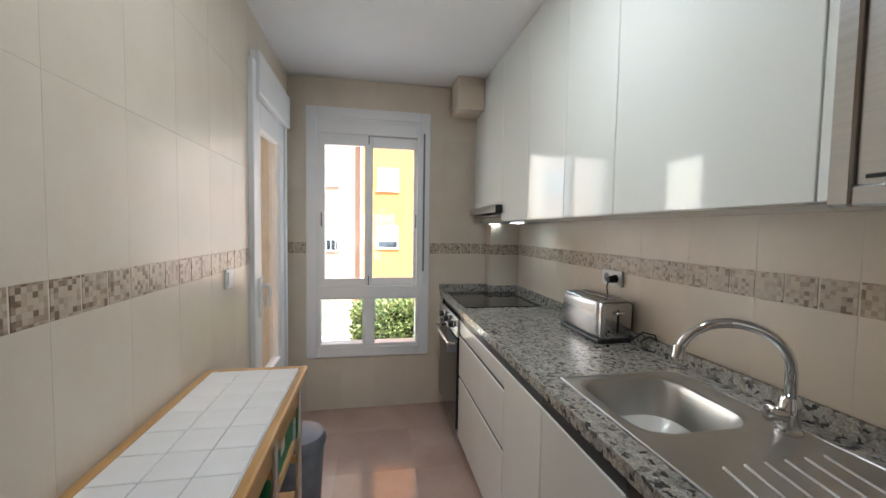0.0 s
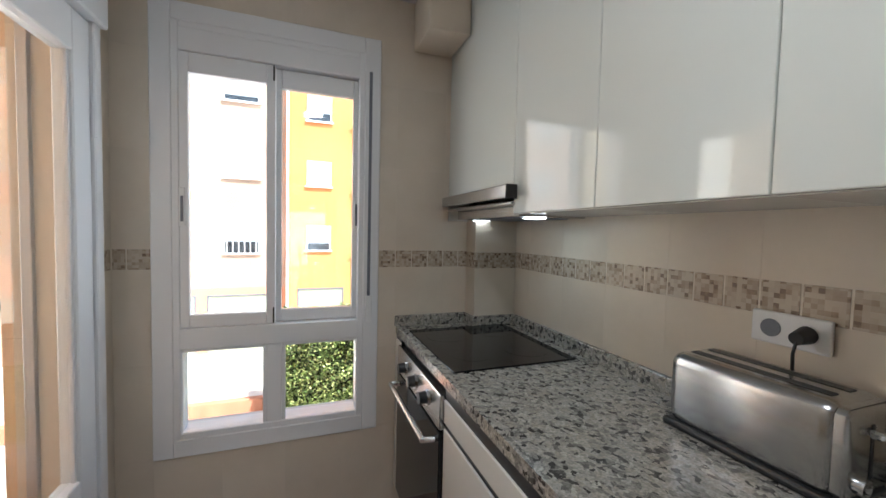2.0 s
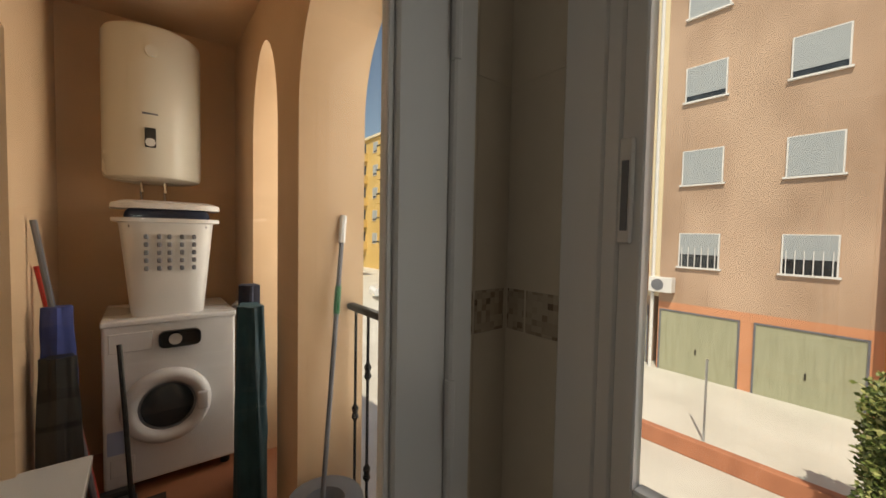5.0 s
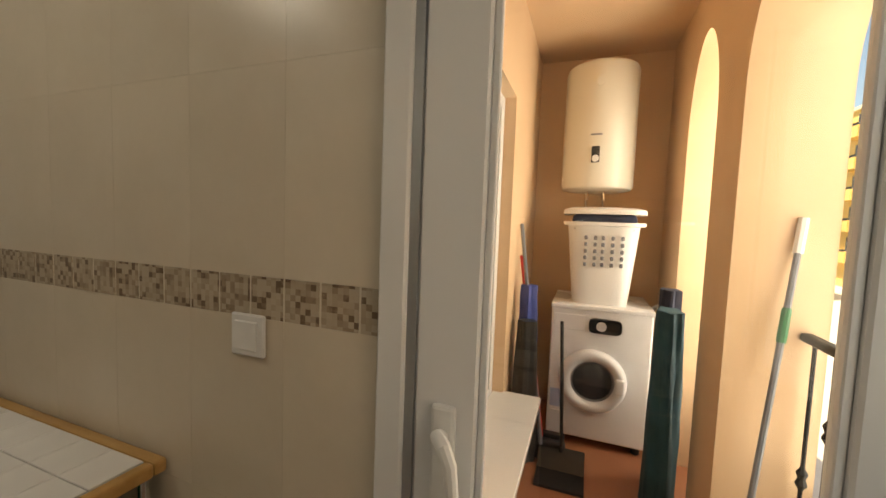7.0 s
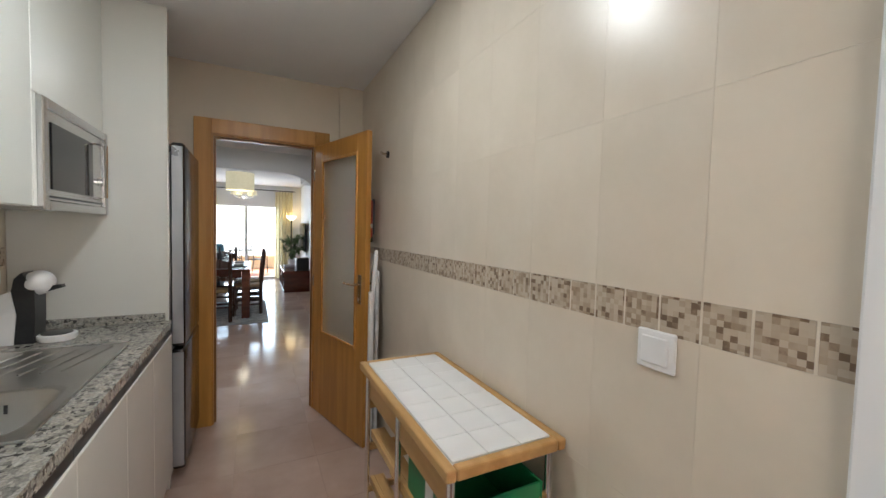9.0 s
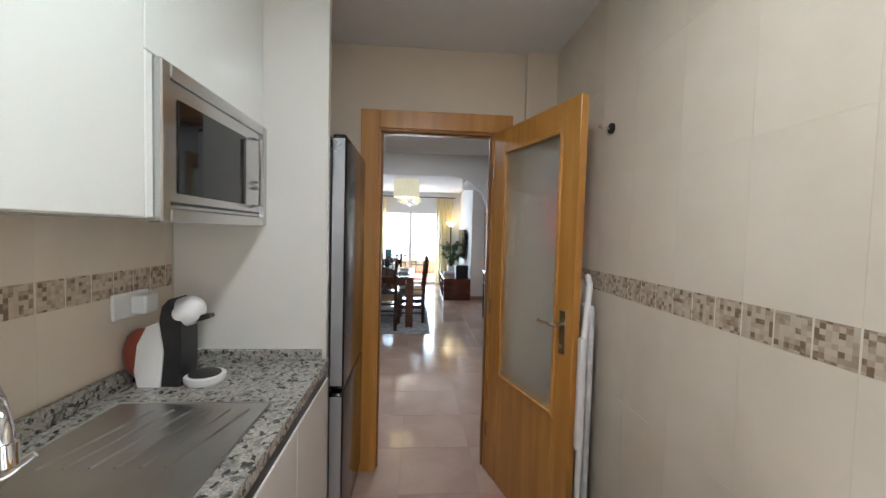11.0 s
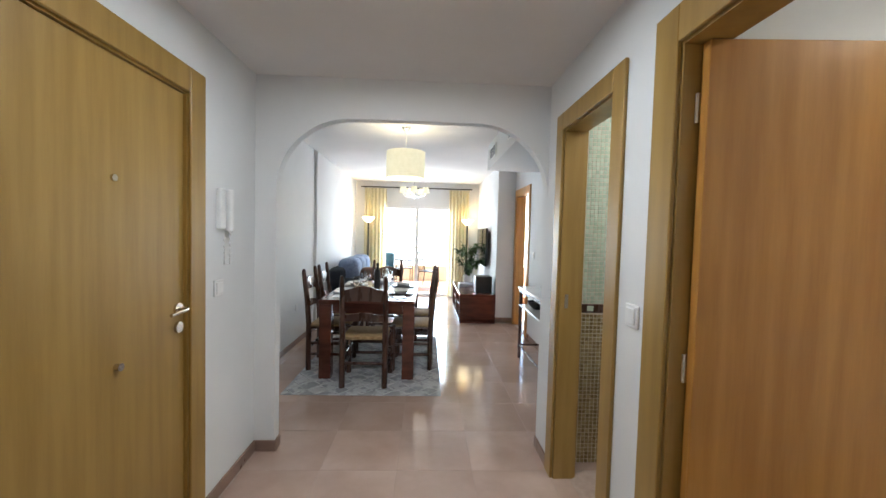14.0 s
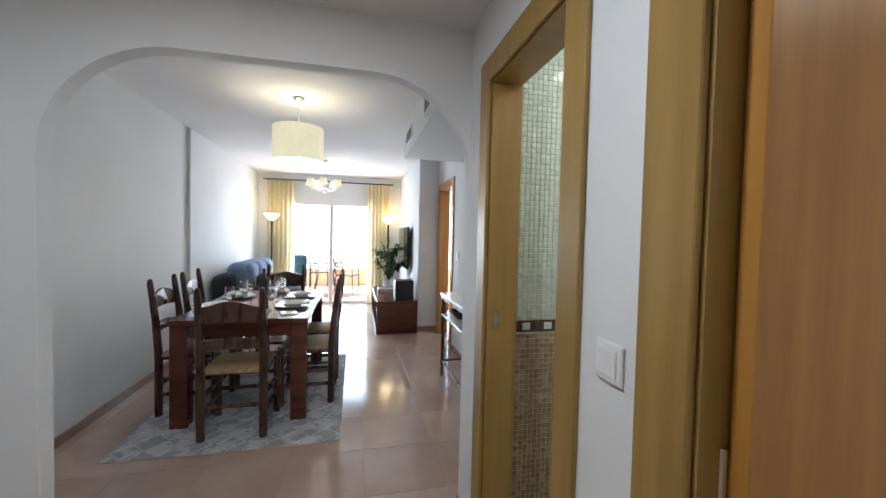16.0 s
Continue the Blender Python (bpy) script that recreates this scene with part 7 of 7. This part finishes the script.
part("fan_grille", cyl((0, -0.155, 0.25), (0, -0.165, 0.25), 0.18, seg=24), "grey", ac2)


def far_house(x0, x1, y, d, z1, mat, label, floors):
    h = thing("apartment_building", ((x0 + x1) / 2, y + d / 2, GZ), label, "building")
    part("wall", box((x0, y, GZ), (x1, y + d, z1)), mat, h, world=True)
    part("roof", box((x0 - 0.3, y - 0.3, z1), (x1 + 0.3, y + d, z1 + 0.3)), "cream", h, world=True)
    n = int((x1 - x0) / 3.2)
    for k in range(floors):
        z = GZ + 3.3 + 2.9 * k
        for i in range(n):
            x = x0 + (i + 0.5) * (x1 - x0) / n
            if i % 2:
                house_window(h, x, z, 1.2, 1.3, y, 0.25)
            else:
                b = part("balcony", box((x - 1.2, y - 1.0, z - 0.9), (x + 1.2, y - 0.001, z + 0.15)), mat, h, world=True)
                part("balcony_rail", box((x - 1.2, y - 1.02, z + 0.151), (x + 1.2, y - 0.96, z + 0.35)), "iron", b, world=True)
                part("balcony_door", box((x - 0.7, y - 0.03, z - 0.4), (x + 0.7, y - 0.001, z + 1.5)), "darkglass", b, world=True)
    return h


far_house(-62, -22, 26, 10, 13.5, "yellow", "yellow apartment building with balconies down the street", 5)
far_house(-52, -32, -2, 14, 14, "cream", "cream apartment building across the street", 5)

# planter with the hedge
pk = thing("planter_kerb", (2, 11.3, GZ), "low terracotta kerb wall of the planting bed", "kerb")
part("kerb_wall", box((-9, 11.55, GZ), (12, 11.75, GZ + 0.38), 0.02), "kerb", pk, world=True)
part("kerb_wall", box((-0.2, 10.35, GZ), (12, 10.5, GZ + 0.22), 0.02), "kerb", pk, world=True)
tagged(part("planting_soil", box((-0.2, 10.5, GZ), (12, 11.55, GZ + 0.16)), "hedgecore"), "dark planting soil under the hedge", "soil", kind="structure")


def hedge(x0, x1, y0, y1, z0, z1):
    """Trimmed hedge: dark uneven core and many small leaves, thick at the outside."""
    h = thing("hedge", ((x0 + x1) / 2, (y0 + y1) / 2, GZ), "dense clipped green hedge in the planting bed", "hedge")
    rnd = random.Random(4)
    # solid inner block in near-black green behind the leaf layer
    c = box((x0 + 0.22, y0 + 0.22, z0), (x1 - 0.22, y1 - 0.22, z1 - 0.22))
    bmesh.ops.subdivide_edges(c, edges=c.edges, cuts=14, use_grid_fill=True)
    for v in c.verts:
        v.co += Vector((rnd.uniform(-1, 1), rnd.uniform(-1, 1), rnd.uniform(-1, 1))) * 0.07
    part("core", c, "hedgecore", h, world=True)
    verts, faces = [], []

    def leaf(p, n):
        d = (n + Vector((rnd.uniform(-1, 1), rnd.uniform(-1, 1), rnd.uniform(-0.6, 1)))).normalized()
        s = d.cross(Vector((rnd.uniform(-1, 1), rnd.uniform(-1, 1), rnd.uniform(-1, 1))))
        if s.length < 0.05:
            return
        s.normalize()
        L, W = rnd.uniform(0.065, 0.12), rnd.uniform(0.024, 0.042)
        i = len(verts)
        verts.extend([p, p + d * L * 0.5 + s * W, p + d * L, p + d * L * 0.5 - s * W])
        faces.append((i, i + 1, i + 2, i + 3))
    for k in range(42000):
        face = rnd.random()
        a, b = rnd.random(), rnd.random()
        lump = 0.30 * noise.noise(Vector((a * 13, b * 7, face * 3)))
        depth = rnd.random() ** 2 * 0.24 - lump
        if face < 0.52:
            p, n = Vector((x0 + a * (x1 - x0), y0 + depth, z0 + b * (z1 - z0))), Vector((0, -1, 0.2))
        elif face < 0.86:
            p, n = Vector((x0 + a * (x1 - x0), y0 + b * (y1 - y0), z1 - depth)), Vector((0, 0, 1))
        elif face < 0.93:
            p, n = Vector((x0 + depth, y0 + a * (y1 - y0), z0 + b * (z1 - z0))), Vector((-1, 0, 0.2))
        else:
            p, n = Vector((x0 + a * (x1 - x0), y1 - depth, z0 + b * (z1 - z0))), Vector((0, 1, 0.2))
        leaf(p, n)
    me = bpy.data.meshes.new("leaves")
    me.from_pydata([tuple(v) for v in verts], [], faces)
    me.materials.append(M["hedge"])
    ob = new("leaves", me)
    ob.parent = h
    ob.matrix_parent_inverse = ROOT[h].inverted()
    tagged(ob, "small glossy green leaves", kind="stuff")


hedge(-0.12, 8.0, 10.5, 11.5, GZ + 0.15, -0.78)
lp = thing("sign_post", (-2.75, 12.6, GZ), "thin grey metal post in the yard", "post")
part("post", cyl((0, 0, 0), (0, 0, 1.9), 0.025, seg=10), "silver", lp)


def car(at, rz):
    c = thing("car", at, "white parked car in the street", "car", rz=rz)
    prof = [(-2.0, 0.35), (-2.05, 0.65), (-1.9, 0.85), (-1.25, 0.95), (-0.65, 1.42), (0.7, 1.45), (1.35, 1.0), (1.95, 0.9), (2.05, 0.6), (2.0, 0.35)]
    part("body", prism(prof, "y", -0.82, 0.82), "carpaint", c)
    win = [(-1.05, 0.98), (-0.58, 1.36), (0.62, 1.38), (1.1, 1.02)]
    part("side_windows", prism(win, "y", -0.83, 0.83), "darkglass", c)
    for x in (-1.25, 1.25):
        for y in (-0.83, 0.83):
            w = part("wheel", cyl((x, y - 0.09, 0.31), (x, y + 0.09, 0.31), 0.31, seg=24), "black", c)
            part("rim", cyl((x, y - 0.095, 0.31), (x, y + 0.095, 0.31), 0.19, seg=18), "silver", w)


car((-23.0, 17.0, GZ), 75)

# ---- wall and floor pieces ----
PIECE = {}


def piece(name, parent, lo, hi, mat, bevel=0.0006):
    """One tile under its wall or floor; alike tiles share a mesh."""
    size = tuple(round(c - a, 4) for a, c in zip(lo, hi))
    key = (size, mat, name)
    if key not in PIECE:
        b = box([-v / 2 for v in size], [v / 2 for v in size], bevel)
        me = bpy.data.meshes.new(name)
        b.to_mesh(me)
        b.free()
        me.materials.append(M[mat])
        PIECE[key] = me
    ob = new(name, PIECE[key])
    ob.parent = parent
    ob.location = [(a + c) / 2 for a, c in zip(lo, hi)]
    return ob


ROWS_Z = [(0.0, 0.41), (0.41, 0.81), (0.81, 1.205), (1.288, 1.69), (1.69, 2.09), (2.09, 2.498)]
G = 0.0003


def tile_wall(parent, axis, face, inward, s0, s1, joint, zlim, holes):
    """Cream tiles 253 mm wide in rows with a border of small mosaic tiles, less the openings."""
    def lay(nm, a, c, z0, z1, mat):
        a, c, z0, z1 = max(a, s0), min(c, s1), max(z0, zlim[0]), min(z1, zlim[1])
        spans = [(a, c)]
        for h0, h1, q0, q1 in holes:
            if q0 <= z0 + 0.02 and q1 >= z1 - 0.02:
                spans = [p for x0, x1 in spans for p in ((x0, min(x1, h0)), (max(x0, h1), x1)) if p[1] - p[0] > 0.012]
            elif q0 < z1 - 0.02 and q1 > z0 + 0.02:
                out = []
                for x0, x1 in spans:
                    m0, m1 = max(x0, h0), min(x1, h1)
                    if m1 - m0 > 0.005:
                        if q0 > z0 + 0.012:
                            lay(nm, m0, m1, z0, q0, mat)
                        if q1 < z1 - 0.012:
                            lay(nm, m0, m1, q1, z1, mat)
                        out += [p for p in ((x0, m0), (m1, x1)) if p[1] - p[0] > 0.012]
                    else:
                        out.append((x0, x1))
                spans = out
        for x0, x1 in spans:
            if x1 - x0 < 0.012 or z1 - z0 < 0.012:
                continue
            f0, f1 = sorted((face, face - inward * 0.008))
            e = 0.0024 if nm == "border_tile" else G
            lo, hi = ((f0, x0 + e, z0 + G), (f1, x1 - e, z1 - G)) if axis == "x" else ((x0 + e, f0, z0 + G), (x1 - e, f1, z1 - G))
            piece(nm, parent, lo, hi, mat, 0.0 if nm == "wall_tile" else 0.0006)
    w = 0.2525
    k0 = math.floor((s0 - joint) / w)
    k1 = math.ceil((s1 - joint) / w)
    for k in range(k0, k1):
        a = joint + k * w
        for z0, z1 in ROWS_Z:
            lay("wall_tile", a, a + w, z0, z1, "tile")
        for j in range(3):
            lay("border_tile", a + j * w / 3, a + (j + 1) * w / 3, 1.205, 1.288, "band")


tile_wall(wall_left, "x", XL, 1, YD, YW, 1.95, (0.0, ZC), [(2.167, 2.934, -0.1, 2.245)])
tile_wall(wall_window, "y", YW, -1, XL, 1.21, -0.186 - 0.2525, (0.0, ZC), [(-0.186, 0.738, 0.408, 2.288)])
tile_wall(wall_right, "x", XR, -1, -0.012, 2.94, 1.543, (0.90, 1.46), [])
for j in range(3):
    piece("border_tile", wall_window, (1.209 + 0.078 * j + G, 2.936, 1.205), (1.209 + 0.078 * (j + 1) - G, 2.9395, 1.285), "band", 0.0)
piece("border_tile", wall_window, (1.2065, 2.9415, 1.205), (1.2095, 3.048, 1.285), "band", 0.0)

FW = 0.45
for i in range(-3, 6):
    for j in range(-21, 8):
        x0, y0 = 0.10 + i * FW, -0.02 + j * FW
        x1, y1 = x0 + FW, y0 + FW
        if y0 > -0.85:
            lx0, lx1 = XL - 0.005, XR
        elif y0 > -3.0:
            lx0, lx1 = HX0 - 0.10, HX1
        else:
            lx0, lx1 = RX1, LX
        x0, x1, y0, y1 = max(x0, lx0), min(x1, lx1), max(y0, -8.995), min(y1, YW)
        if x1 - x0 > 0.03 and y1 - y0 > 0.03:
            piece("floor_tile", floor, (x0 + 0.0008, y0 + 0.0008, -0.012), (x1 - 0.0008, y1 - 0.0008, 0.0), "floor", 0.0008)

# bathroom mosaic, far and fine: joined
c = 0.024


def chips(x0, x1, z0, z1, mat, y=-2.80):
    vs, fs = [], []
    nx, nz = int((x1 - x0) / c), int((z1 - z0) / c)
    for i in range(nx):
        for k in range(nz):
            a, q = x0 + i * c + 0.003, z0 + k * c + 0.003
            s = len(vs)
            d = c - 0.006
            vs += [(a, y + 0.004, q), (a + d, y + 0.004, q), (a + d, y + 0.004, q + d), (a, y + 0.004, q + d), (a - 0.001, y, q - 0.001), (a + d + 0.001, y, q - 0.001), (a + d + 0.001, y, q + d + 0.001), (a - 0.001, y, q + d + 0.001)]
            fs += [(s, s + 1, s + 2, s + 3), (s, s + 4, s + 5, s + 1), (s + 1, s + 5, s + 6, s + 2), (s + 2, s + 6, s + 7, s + 3), (s + 3, s + 7, s + 4, s)]
    me = bpy.data.meshes.new("mosaic_chips")
    me.from_pydata(vs, [], fs)
    me.materials.append(M[mat])
    return tagged(new("mosaic_chips", me), "small square mosaic chips on the bathroom wall", "mosaic", kind="stuff")


chips(-1.45, HX0 - 0.13, 0.0, 0.94, "mosaic")
chips(-1.45, HX0 - 0.13, 1.0, 2.4, "mosaicup")
mb = thing("mosaic_border", (-0.9, -2.80, 0.94), "dark brown relief border tile with pale squares", "tile border")
part("strip", box((-1.45, -2.80, 0.945), (HX0 - 0.13, -2.795, 0.998)), "dark", mb, world=True)
for k in range(8):
    part("inset", box((-1.40 + k * 0.11, -2.7955, 0.955), (-1.36 + k * 0.11, -2.793, 0.988), 0.001), "mosaicup", mb, world=True)
